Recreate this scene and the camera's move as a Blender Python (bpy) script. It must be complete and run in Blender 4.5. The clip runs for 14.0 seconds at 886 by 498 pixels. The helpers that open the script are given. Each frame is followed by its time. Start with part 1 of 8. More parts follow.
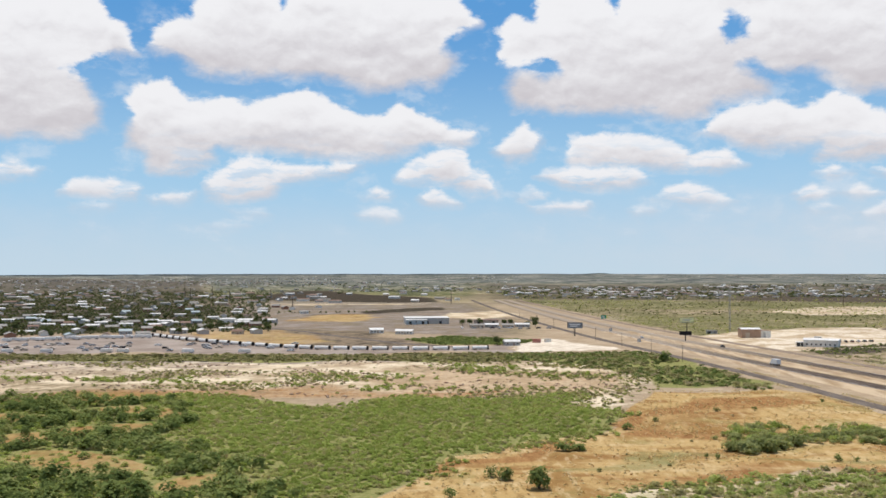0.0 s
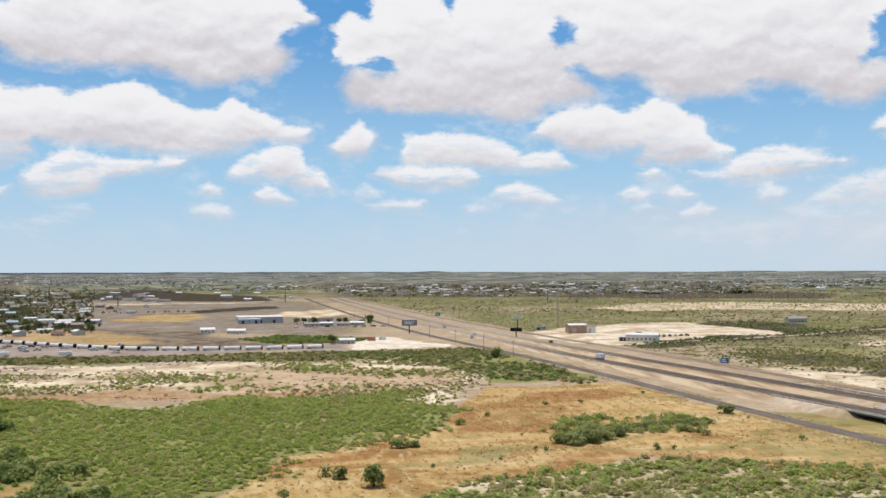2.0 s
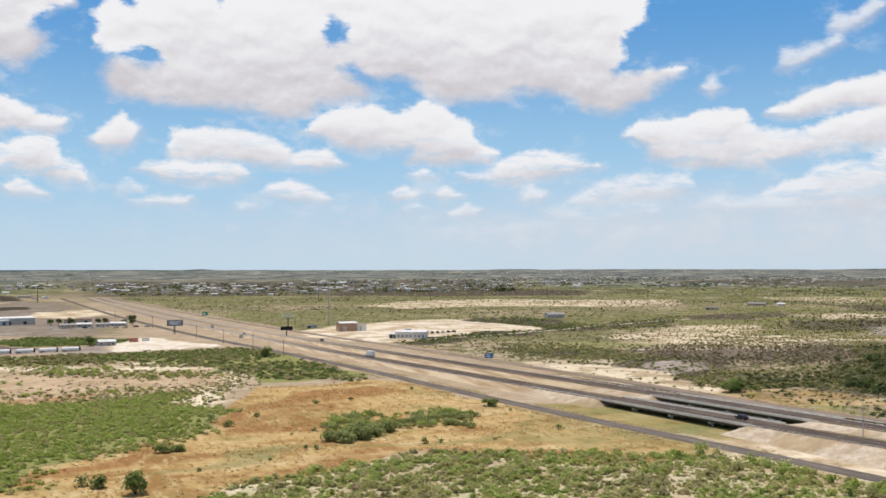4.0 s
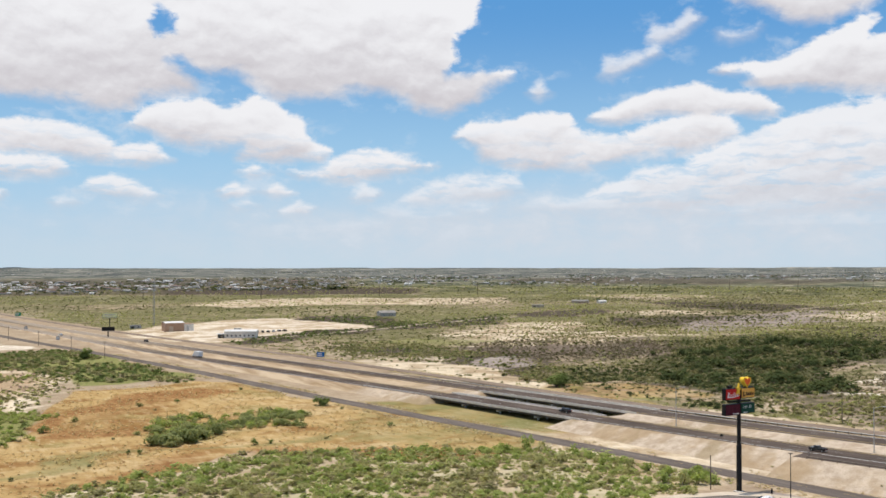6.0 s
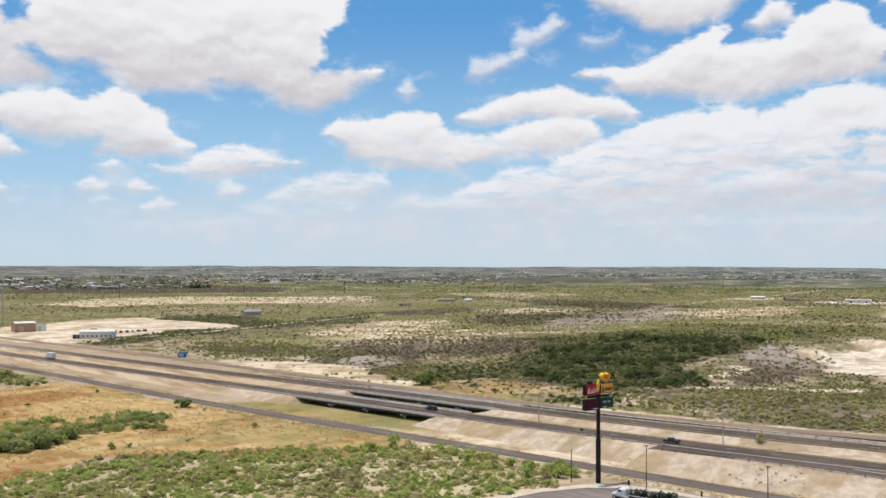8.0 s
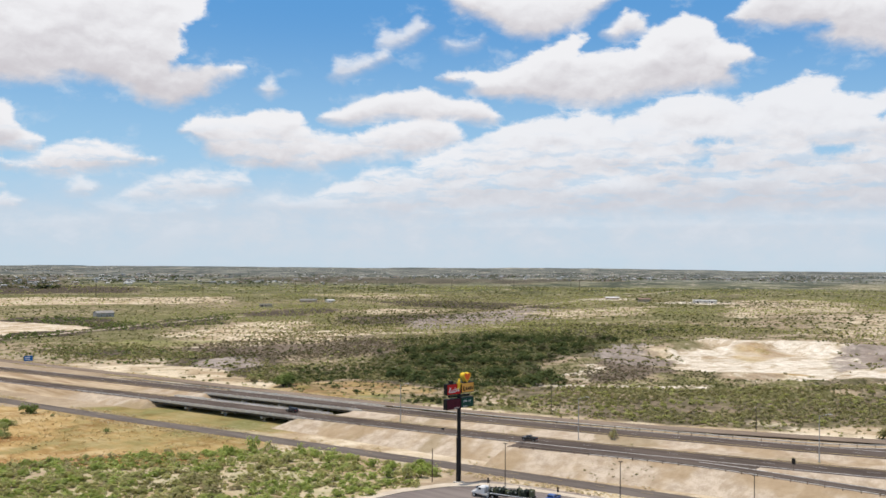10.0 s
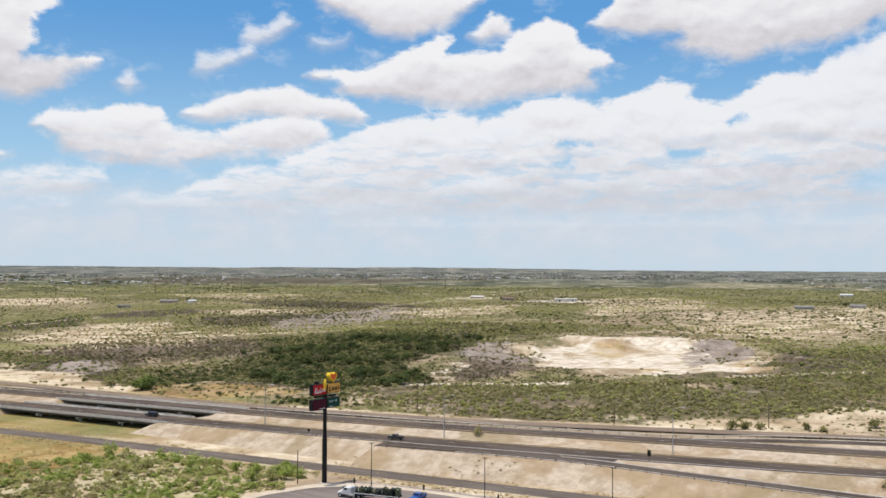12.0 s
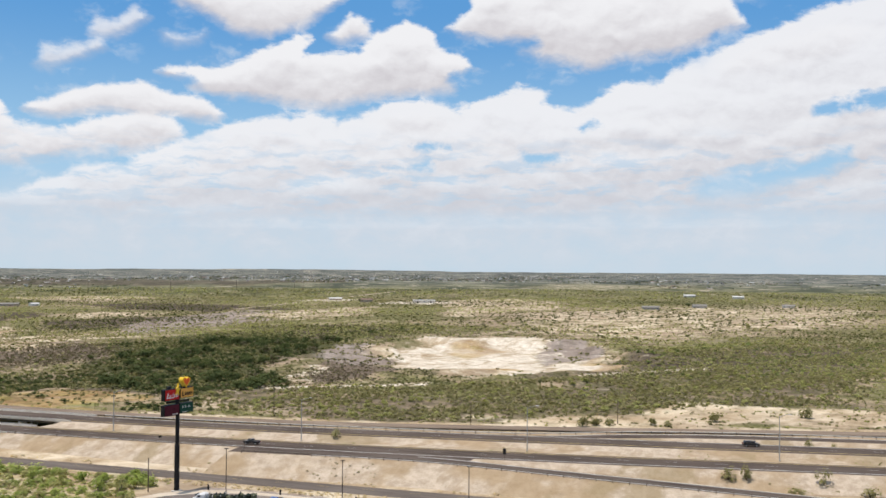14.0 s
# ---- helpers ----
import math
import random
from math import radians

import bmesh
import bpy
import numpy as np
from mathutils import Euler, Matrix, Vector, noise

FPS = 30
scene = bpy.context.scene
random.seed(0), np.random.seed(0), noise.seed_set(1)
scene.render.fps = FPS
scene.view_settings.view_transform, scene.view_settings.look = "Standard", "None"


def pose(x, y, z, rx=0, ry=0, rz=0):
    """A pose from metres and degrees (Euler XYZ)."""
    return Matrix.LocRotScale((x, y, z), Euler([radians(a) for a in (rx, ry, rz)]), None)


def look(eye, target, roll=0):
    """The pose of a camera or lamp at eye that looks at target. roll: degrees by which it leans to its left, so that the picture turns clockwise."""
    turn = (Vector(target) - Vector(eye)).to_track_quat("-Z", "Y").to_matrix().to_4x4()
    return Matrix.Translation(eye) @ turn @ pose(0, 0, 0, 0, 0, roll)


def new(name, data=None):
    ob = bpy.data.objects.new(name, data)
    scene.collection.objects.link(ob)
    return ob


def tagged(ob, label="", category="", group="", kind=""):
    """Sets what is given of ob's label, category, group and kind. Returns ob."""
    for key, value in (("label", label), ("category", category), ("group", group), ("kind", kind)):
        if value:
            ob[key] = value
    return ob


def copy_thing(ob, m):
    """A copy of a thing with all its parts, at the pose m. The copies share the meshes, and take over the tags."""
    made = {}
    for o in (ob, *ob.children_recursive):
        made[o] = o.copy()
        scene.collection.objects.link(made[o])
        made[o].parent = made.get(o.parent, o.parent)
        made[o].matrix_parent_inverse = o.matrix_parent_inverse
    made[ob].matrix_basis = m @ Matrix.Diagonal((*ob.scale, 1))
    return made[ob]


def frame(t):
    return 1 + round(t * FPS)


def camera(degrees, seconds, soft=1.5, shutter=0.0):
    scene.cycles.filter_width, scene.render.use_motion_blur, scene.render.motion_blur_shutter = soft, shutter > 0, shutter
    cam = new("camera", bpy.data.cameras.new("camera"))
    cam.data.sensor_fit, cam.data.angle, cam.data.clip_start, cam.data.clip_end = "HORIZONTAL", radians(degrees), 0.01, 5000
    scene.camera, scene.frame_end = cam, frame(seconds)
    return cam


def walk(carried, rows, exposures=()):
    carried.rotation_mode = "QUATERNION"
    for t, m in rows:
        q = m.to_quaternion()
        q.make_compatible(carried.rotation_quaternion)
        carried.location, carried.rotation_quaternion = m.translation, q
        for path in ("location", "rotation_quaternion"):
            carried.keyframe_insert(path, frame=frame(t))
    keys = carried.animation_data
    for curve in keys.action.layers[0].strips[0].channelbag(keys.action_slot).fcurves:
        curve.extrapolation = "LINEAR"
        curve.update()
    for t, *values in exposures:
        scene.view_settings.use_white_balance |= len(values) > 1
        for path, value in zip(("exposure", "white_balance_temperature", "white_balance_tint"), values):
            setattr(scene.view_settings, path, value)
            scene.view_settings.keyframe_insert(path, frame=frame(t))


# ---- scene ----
cam = camera(48.62, 14.0, soft=1.6)
EYE = 55.0
# seconds, yaw, pitch, roll: the drone hovers and turns
ROWS = [
    (0.0, -0.00, 1.33, 0.11),
    (0.5, -2.30, 1.30, 0.16),
    (1.0, -4.44, 1.28, 0.15),
    (1.5, -6.79, 1.23, 0.16),
    (2.0, -9.61, 1.20, 0.17),
    (2.2, -11.20, 1.18, 0.16),
    (2.3, -12.87, 1.17, 0.15),
    (2.4, -14.48, 1.16, 0.15),
    (2.5, -15.38, 1.15, 0.14),
    (3.0, -18.55, 1.12, 0.13),
    (3.2, -19.45, 1.11, 0.12),
    (5.3, -29.26, 0.99, 0.00),
    (5.5, -30.34, 0.98, -0.03),
    (6.0, -32.69, 0.97, -0.02),
    (6.5, -34.83, 0.94, -0.07),
    (7.0, -36.37, 0.93, -0.10),
    (7.5, -38.29, 0.90, -0.15),
    (8.0, -40.43, 0.90, -0.20),
    (8.5, -42.36, 0.92, -0.27),
    (8.7, -43.18, 0.94, -0.34),
    (10.8, -51.50, 0.97, -0.43),
    (11.0, -52.25, 0.97, -0.44),
    (11.5, -54.24, 0.99, -0.43),
    (12.0, -56.22, 1.01, -0.41),
    (12.5, -58.08, 1.04, -0.41),
    (13.0, -59.82, 1.08, -0.44),
    (13.5, -61.18, 1.12, -0.40),
    (13.7, -62.05, 1.14, -0.42),
    (14.0, -64.47, 1.17, -0.45),
]
walk(cam, [(t, pose(0, 0, EYE, 90 + pitch, roll, yaw)) for t, yaw, pitch, roll in ROWS])

# ---- light ----
SUN_AZ, SUN_EL = -41.0, 79.0          # azimuth from +y towards +x
world = bpy.data.worlds.new("sky_world")
scene.world = world
world.use_nodes = True
wn = world.node_tree
sky = wn.nodes.new("ShaderNodeTexSky")
sky.sky_type, sky.sun_disc = 'NISHITA', False
sky.sun_elevation, sky.sun_rotation = radians(SUN_EL), radians(SUN_AZ)
greyer = wn.nodes.new("ShaderNodeHueSaturation")      # the many white clouds take some blue out of the sky's light
greyer.inputs["Saturation"].default_value = 0.68
wn.links.new(sky.outputs[0], greyer.inputs["Color"])
wn.links.new(greyer.outputs[0], wn.nodes["Background"].inputs[0])
wn.nodes["Background"].inputs[1].default_value = 0.15
sun_data = bpy.data.lights.new("sun", 'SUN')
sun_data.energy, sun_data.angle, sun_data.color = 3.5, radians(0.53), (1.0, 0.92, 0.815)
sun = new("sun", sun_data)
to_sun = Vector((math.sin(radians(SUN_AZ)) * math.cos(radians(SUN_EL)), math.cos(radians(SUN_AZ)) * math.cos(radians(SUN_EL)), math.sin(radians(SUN_EL))))
sun.matrix_world = look(to_sun * 900, (0, 0, 0))
scene.view_settings.exposure = 0.0


# ---- node helpers ----
def nodes_of(name):
    m = bpy.data.materials.new(name)
    m.use_nodes = True
    nt = m.node_tree
    nt.nodes.clear()
    return m, nt, nt.nodes.new("ShaderNodeOutputMaterial")


def link(nt, value, socket):
    if isinstance(value, bpy.types.NodeSocket):
        nt.links.new(value, socket)
    elif isinstance(value, (tuple, list)) and len(value) == 3 and socket.type == 'RGBA':
        socket.default_value = (*value, 1)
    else:
        socket.default_value = value


def calc(nt, op, a, b=0.0, c=0.0, clamp=False):
    n = nt.nodes.new("ShaderNodeMath")
    n.operation, n.use_clamp = op, clamp
    for v, s in zip((a, b, c), n.inputs):
        link(nt, v, s)
    return n.outputs[0]


def ramp(nt, v, lo, hi, a=0.0, b=1.0):
    n = nt.nodes.new("ShaderNodeMapRange")
    n.interpolation_type = 'SMOOTHSTEP'
    for x, s in zip((v, lo, hi, a, b), n.inputs):
        link(nt, x, s)
    return n.outputs[0]


def mix(nt, f, a, b, mode='MIX'):
    n = nt.nodes.new("ShaderNodeMix")
    n.data_type, n.blend_type = 'RGBA', mode
    link(nt, f, n.inputs[0]), link(nt, a, n.inputs[6]), link(nt, b, n.inputs[7])
    return n.outputs[2]


def noise_of(nt, vec, scale, detail=4.0, rough=0.55, stretch=None):
    if stretch:
        mp = nt.nodes.new("ShaderNodeMapping")
        nt.links.new(vec, mp.inputs[0])
        mp.inputs[3].default_value = stretch
        vec = mp.outputs[0]
    n = nt.nodes.new("ShaderNodeTexNoise")
    nt.links.new(vec, n.inputs["Vector"])
    n.inputs["Scale"].default_value, n.inputs["Detail"].default_value, n.inputs["Roughness"].default_value = scale, detail, rough
    return n.outputs["Fac"]


def attr(nt, name):
    n = nt.nodes.new("ShaderNodeAttribute")
    n.attribute_name = name
    return n


def coords(nt, kind="Object"):
    return nt.nodes.new("ShaderNodeTexCoord").outputs[kind]


def bsdf(nt, out, colour, rough=0.8, metal=0.0, bump=None, bump_size=0.1, spec=0.3):
    n = nt.nodes.new("ShaderNodeBsdfPrincipled")
    link(nt, colour, n.inputs["Base Color"])
    link(nt, rough, n.inputs["Roughness"])
    n.inputs["Metallic"].default_value = metal
    n.inputs["Specular IOR Level"].default_value = spec
    if bump is not None:
        b = nt.nodes.new("ShaderNodeBump")
        b.inputs["Strength"].default_value, b.inputs["Distance"].default_value = 0.6, bump_size
        nt.links.new(bump, b.inputs["Height"])
        nt.links.new(b.outputs[0], n.inputs["Normal"])
    nt.links.new(n.outputs[0], out.inputs[0])
    return n


def worn(name, a, b, scale=1.0, rough=0.7, metal=0.0, fine=14.0, bump=0.02, spec=0.08):
    """A surface that wanders between two colours: stains at 1/scale metres, grain at a finer scale, a little shift from piece to piece."""
    m, nt, out = nodes_of(name)
    p = coords(nt)
    big = noise_of(nt, p, scale, 3)
    small = noise_of(nt, p, scale * fine, 3, 0.65)
    info = nt.nodes.new("ShaderNodeObjectInfo")
    f = calc(nt, 'ADD', calc(nt, 'MULTIPLY', big, 0.65), calc(nt, 'MULTIPLY', small, 0.35))
    f = calc(nt, 'ADD', f, calc(nt, 'MULTIPLY', calc(nt, 'SUBTRACT', info.outputs["Random"], 0.5), 0.15))
    bsdf(nt, out, mix(nt, ramp(nt, f, 0.3, 0.7), a, b), ramp(nt, small, 0.3, 0.7, rough - 0.08, rough + 0.1), metal, small, bump, spec)
    return m


# ---- mesh helpers ----
def raw_mesh(name, verts, faces, mat, smooth=False):
    """A mesh from arrays: verts n x 3, faces m x 3 or m x 4."""
    verts, faces = np.asarray(verts, dtype=np.float32), np.asarray(faces, dtype=np.int32)
    me = bpy.data.meshes.new(name)
    k = faces.shape[1]
    me.vertices.add(len(verts))
    me.vertices.foreach_set("co", verts.ravel())
    me.loops.add(faces.size)
    me.loops.foreach_set("vertex_index", faces.ravel())
    me.polygons.add(len(faces))
    me.polygons.foreach_set("loop_start", np.arange(len(faces), dtype=np.int32) * k)
    if smooth:
        me.polygons.foreach_set("use_smooth", np.ones(len(faces), dtype=bool))
    me.update(calc_edges=True)
    me.materials.append(mat)
    return me


def give(me, name, values):
    a = me.attributes.new(name, 'FLOAT', 'POINT')
    a.data.foreach_set("value", np.asarray(values, dtype=np.float32).ravel())


def grid_faces(rows, cols, wrap=False):
    i, j = np.meshgrid(np.arange(rows - 1), np.arange(cols if wrap else cols - 1), indexing="ij")
    k = (j + 1) % cols
    return np.stack([i * cols + j, i * cols + k, (i + 1) * cols + k, (i + 1) * cols + j], -1).reshape(-1, 4)


def part(name, bm, material, parent=None, label="", at=None, smooth=False):
    me = bpy.data.meshes.new(name)
    if smooth:
        for f in bm.faces:
            f.smooth = True
    bm.to_mesh(me)
    bm.free()
    me.materials.append(material)
    ob = new(name, me)
    if parent is not None:
        ob.parent = parent
    if at is not None:
        ob.matrix_basis = at
    if label:
        ob["label"] = label
    return ob


def block(size, at=(0, 0, 0), bevel=0.0, bm=None, rz=0.0, rx=0.0, ry=0.0):
    """A box with its middle at the place given, edges bevelled."""
    bm = bm or bmesh.new()
    made = bmesh.ops.create_cube(bm, size=1.0)["verts"]
    bmesh.ops.transform(bm, matrix=pose(*at, rx, ry, rz) @ Matrix.Diagonal((*size, 1)), verts=made)
    if bevel:
        edges = {e for v in made for e in v.link_edges}
        bmesh.ops.bevel(bm, geom=list(edges), offset=bevel, segments=1, affect='EDGES', clamp_overlap=True)
    return bm


def rod(r0, r1, a, b, sides=8, bm=None):
    """A tapered round bar from a to b."""
    bm = bm or bmesh.new()
    a, b = Vector(a), Vector(b)
    made = bmesh.ops.create_cone(bm, cap_ends=True, segments=sides, radius1=r0, radius2=r1, depth=(b - a).length)["verts"]
    bmesh.ops.transform(bm, matrix=Matrix.Translation((a + b) / 2) @ (b - a).to_track_quat("Z", "Y").to_matrix().to_4x4(), verts=made)
    return bm


def outline(points, depth, bm=None, m=None):
    """A flat shape in the xz plane given by its outline, pushed back by depth along y."""
    bm = bm or bmesh.new()
    f = bm.faces.new([bm.verts.new((x, 0, z)) for x, z in points])
    made = bmesh.ops.extrude_face_region(bm, geom=[f])["geom"]
    vs = [v for v in made if isinstance(v, bmesh.types.BMVert)]
    bmesh.ops.translate(bm, verts=vs, vec=(0, depth, 0))
    bmesh.ops.recalc_face_normals(bm, faces=bm.faces)
    if m is not None:
        bmesh.ops.transform(bm, matrix=m, verts=bm.verts)
    return bm


def thing(name, at, label, category, group="", kind=""):
    ob = new(name)
    ob.matrix_basis = at
    return tagged(ob, label, category, group, kind)


def smooth01(a, b, v):
    k = np.clip((v - a) / (b - a), 0, 1)
    return k * k * (3 - 2 * k)


def curve_through(points):
    """x as a smooth function of y through (x, y) points."""
    p = sorted(points, key=lambda q: q[1])
    ys, xs = np.array([q[1] for q in p], float), np.array([q[0] for q in p], float)
    sl = np.gradient(xs, ys)

    def f(y):
        y = np.asarray(y, float)
        i = np.clip(np.searchsorted(ys, y) - 1, 0, len(ys) - 2)
        h = ys[i + 1] - ys[i]
        u = np.clip((y - ys[i]) / h, -20, 20)
        v = (2 * u**3 - 3 * u**2 + 1) * xs[i] + (u**3 - 2 * u**2 + u) * h * sl[i] + (3 * u**2 - 2 * u**3) * xs[i + 1] + (u**3 - u**2) * h * sl[i + 1]
        return np.where(y > ys[-1], xs[-1] + (y - ys[-1]) * sl[-1], np.where(y < ys[0], xs[0] + (y - ys[0]) * sl[0], v))
    return f


# ---- the roads' lines, x by y ----
west_x = curve_through([(105, 1800), (120, 1400), (141, 1050), (163.5, 800), (180, 620), (195, 500), (207, 400), (217.5, 320), (225.5, 250), (233, 180), (245, 120), (259.5, 70), (277, 20), (303, -60), (388, -300)])
east_x = curve_through([(125, 1800), (141, 1400), (163, 1050), (186, 800), (207, 620), (221.5, 500), (233.5, 400), (243.5, 320), (251.5, 250), (259.5, 180), (273, 120), (288.5, 70), (306, 20), (334, -60), (416, -300)])
near_x = curve_through([(60, 1800), (79, 1400), (103, 1050), (127, 800), (152, 620), (167, 500), (176, 400), (185, 320), (195, 250), (204.5, 180), (212, 120), (218.5, 70), (225, 20), (236, -60), (268, -300)])
far_x = curve_through([(148, 1800), (166, 1400), (190, 1050), (216, 800), (240, 620), (254, 500), (263, 400), (269, 320), (279, 250), (296, 180), (318, 120), (338.5, 70), (360, 20), (393, -60), (497, -300)])
exit_w = curve_through([(224, 175), (230, 145), (235.5, 115), (237.5, 85), (240.5, 60), (244.5, 30), (252, -30), (266, -120), (292, -300)])
exit_e = curve_through([(271, 125), (283.5, 100), (299, 80), (312, 60), (327, 32), (342, 0), (372, -60), (470, -300)])
main_z = curve_through([(1.0, -300), (2.4, -60), (3.2, 20), (3.8, 70), (4.1, 120), (3.8, 180), (2.8, 250), (2.4, 320), (2.0, 400), (1.4, 500), (0.6, 700), (0.5, 1300), (0.5, 1800)])
exit_wz = lambda y: main_z(y) - 2.0 * smooth01(130, -30, y)
exit_ez = lambda y: main_z(y) - 1.6 * smooth01(110, -40, y)
GAP0, GAP1 = 259.0, 335.0              # the bridges' span along y


def slope_of(fn, y):
    return (fn(y + 1.0) - fn(y - 1.0)) / 2.0


NEAR, RIM, SKYLINE = 2800.0, 4450.0, 24000.0


def reach_of(r):
    """The true distance of what stands r metres out on the drawn-in plain."""
    return np.where(np.asarray(r) > NEAR, NEAR * (SKYLINE / NEAR) ** ((np.asarray(r) - NEAR) / (RIM - NEAR)), r)


def drawn_in(d):
    """Where on the drawn-in plain a place at the true distance d stands."""
    return d if d < NEAR else NEAR + (RIM - NEAR) * math.log(d / NEAR) / math.log(SKYLINE / NEAR)


def height(x, y):
    """The ground's height: nearly flat, a pit beyond the road, a far rise fitted to the camera's view, low hills on the
    skyline.
    """
    x, y = np.asarray(x, float), np.asarray(y, float)
    r, az = np.hypot(x, y), np.degrees(np.arctan2(x, y))
    z = 0.35 * np.sin(x / 61 + 1.3) * np.sin(y / 47) + 0.25 * np.sin((x + 2 * y) / 29)
    road = np.minimum(np.abs(x - west_x(y)), np.minimum(np.abs(x - east_x(y)), np.minimum(np.abs(x - near_x(y)), np.abs(x - far_x(y)))))
    z = z * smooth01(20, 60, road) * smooth01(-400, -200, y) - 0.1
    bowl = ((x - 590) / 118) ** 2 + ((y - 245) / 92) ** 2
    bowl = bowl * (1 + 0.35 * np.sin(x / 23 + 2 * np.sin(y / 31)) * np.sin(y / 19) + 0.2 * np.sin(x / 9 + y / 14))
    z = z - 3.2 * smooth01(1.1, 0.8, bowl) - 1.5 * smooth01(0.5, 0.4, bowl) + 1.5 * np.exp(-((bowl - 1.3) / 0.25) ** 2)
    # past NEAR the plain draws in and rises to look flat from the camera, so that it ends within the world's rim
    plain = EYE * (1 - r / reach_of(r)) * (r > NEAR)
    hills = 2.0 * np.sin(az / 17) * np.sin(az / 5 + 1) + 1.0 * np.sin(az * 1.9) * np.sin(az * 0.7) + 3.5 * smooth01(12, 0, az) + 5 * smooth01(45, 45.6, az) * smooth01(66, 63, az) + 4 * smooth01(51, 53, az) * smooth01(62, 58, az) + 6 * np.exp(-((az - 9.1) / 0.6) ** 2) + 3.5 * smooth01(25.5, 26, az) * smooth01(28.6, 28.2, az)
    return z + plain + (0.6 * hills - 1.5) * smooth01(4250, 4440, r) + 1.2 * np.sin(x / 210) * np.sin(y / 170) * smooth01(900, 2500, r) * smooth01(4000, 2800, r)


def fill(x, y):
    """The height of the earth fill that carries the highway and its ramps."""
    x, y = np.asarray(x, float), np.asarray(y, float)
    z = np.full(np.broadcast(x, y).shape, -0.5)
    for fn, zf, half, hi in ((west_x, main_z, 7.4, 1900), (east_x, main_z, 7.4, 1900), (exit_w, exit_wz, 4.4, 172), (exit_e, exit_ez, 4.4, 122)):
        lateral = np.abs(x - fn(y)) / np.sqrt(1 + slope_of(fn, y) ** 2)
        z = np.maximum(z, np.where(y < hi, zf(y) - np.maximum(0, lateral - half) / 2.6 - 0.02 * (lateral > half), -0.5))
    between = (x > west_x(y)) & (x < east_x(y))
    return np.where(between, np.maximum(z, main_z(y) - 0.75), z)


# ---- sky with its clouds: a far ring of sky round the whole place ----
CLOUDS = []


def cloud(edge, dense=1.0):
    """One heap of cloud by its outline in degrees: azimuth, height over the level."""
    CLOUDS.append((edge, dense, False))


def cloud_gap(edge, dense=1.0):
    """A gap of blue through a cloud."""
    CLOUDS.append((edge, dense, True))


cloud([(-26.06, 14.96), (-19.57, 15.64), (-18.97, 13.92), (-17.92, 13.25), (-17.46, 12.07), (-18.66, 11.84), (-20.13, 11.59), (-21.44, 11.05), (-20.13, 10.54), (-19.09, 9.08), (-19.23, 8.00), (-21.55, 7.28), (-24.36, 7.22), (-25.99, 7.19)])
cloud([(-16.71, 13.18), (-15.95, 13.84), (-14.40, 14.24), (-14.09, 15.01), (-12.84, 16.14), (-9.97, 16.29), (-9.32, 14.95), (-8.35, 16.36), (0.56, 16.51), (1.56, 14.80), (2.22, 14.33), (0.23, 13.55), (0.06, 12.76), (1.05, 12.12), (-0.44, 10.69), (-4.41, 10.50), (-5.73, 10.97), (-10.28, 11.08), (-14.08, 11.09), (-15.32, 12.04), (-16.80, 12.42)])
cloud([(-18.41, 9.48), (-17.45, 10.24), (-15.78, 10.63), (-14.54, 9.60), (-12.66, 9.92), (-11.23, 9.46), (-10.44, 10.06), (-7.85, 10.51), (-6.38, 9.83), (-5.07, 9.05), (-3.42, 9.06), (-2.60, 9.81), (-1.61, 9.07), (0.22, 8.52), (1.94, 8.09), (1.21, 7.21), (-0.78, 7.22), (-3.10, 6.40), (-6.05, 6.44), (-9.30, 6.72), (-12.97, 6.97), (-12.81, 6.17), (-14.68, 5.55), (-16.67, 5.76), (-16.89, 6.69), (-17.98, 7.03), (-17.98, 8.05), (-17.59, 8.69)])
cloud([(-13.74, 5.35), (-12.49, 6.18), (-11.23, 6.59), (-9.30, 6.24), (-4.74, 6.22), (-5.73, 5.69), (-9.30, 5.10), (-9.94, 4.29), (-12.48, 3.87), (-13.43, 4.24)])
cloud([(-2.93, 5.64), (-2.10, 6.30), (-0.12, 7.22), (1.20, 7.02), (1.70, 6.13), (2.52, 5.80), (3.18, 4.65), (1.53, 4.39), (0.54, 4.99), (-1.11, 5.09), (-2.77, 5.15)])
cloud([(-4.74, 4.33), (-3.92, 4.92), (-2.93, 4.50), (-3.10, 4.17), (-4.58, 4.13)])
cloud([(-1.45, 4.33), (-0.45, 4.83), (0.54, 4.26), (1.03, 3.93), (-0.79, 3.84)])
cloud([(-5.14, 3.34), (-4.08, 3.74), (-2.77, 3.67), (-2.60, 3.08), (-4.74, 3.08)])
cloud([(-25.17, 5.75), (-23.80, 6.17), (-22.34, 5.72), (-22.67, 5.10), (-25.16, 4.92)])
cloud([(-21.39, 4.38), (-20.68, 5.17), (-19.21, 5.12), (-18.62, 5.33), (-17.12, 4.80), (-17.42, 4.10), (-20.09, 4.04)])
cloud([(-20.61, 3.63), (-19.79, 3.96), (-18.55, 3.67), (-19.06, 3.35)], 0.80)
cloud([(-16.88, 4.18), (-15.60, 4.58), (-14.21, 4.55), (-14.67, 3.90), (-16.51, 3.87)])
cloud([(-13.80, 2.70), (-12.64, 3.03), (-11.37, 2.65), (-12.48, 2.39)], 0.80)
cloud([(-12.48, 3.55), (-10.26, 3.63), (-10.00, 3.25), (-11.85, 3.29)], 0.70)
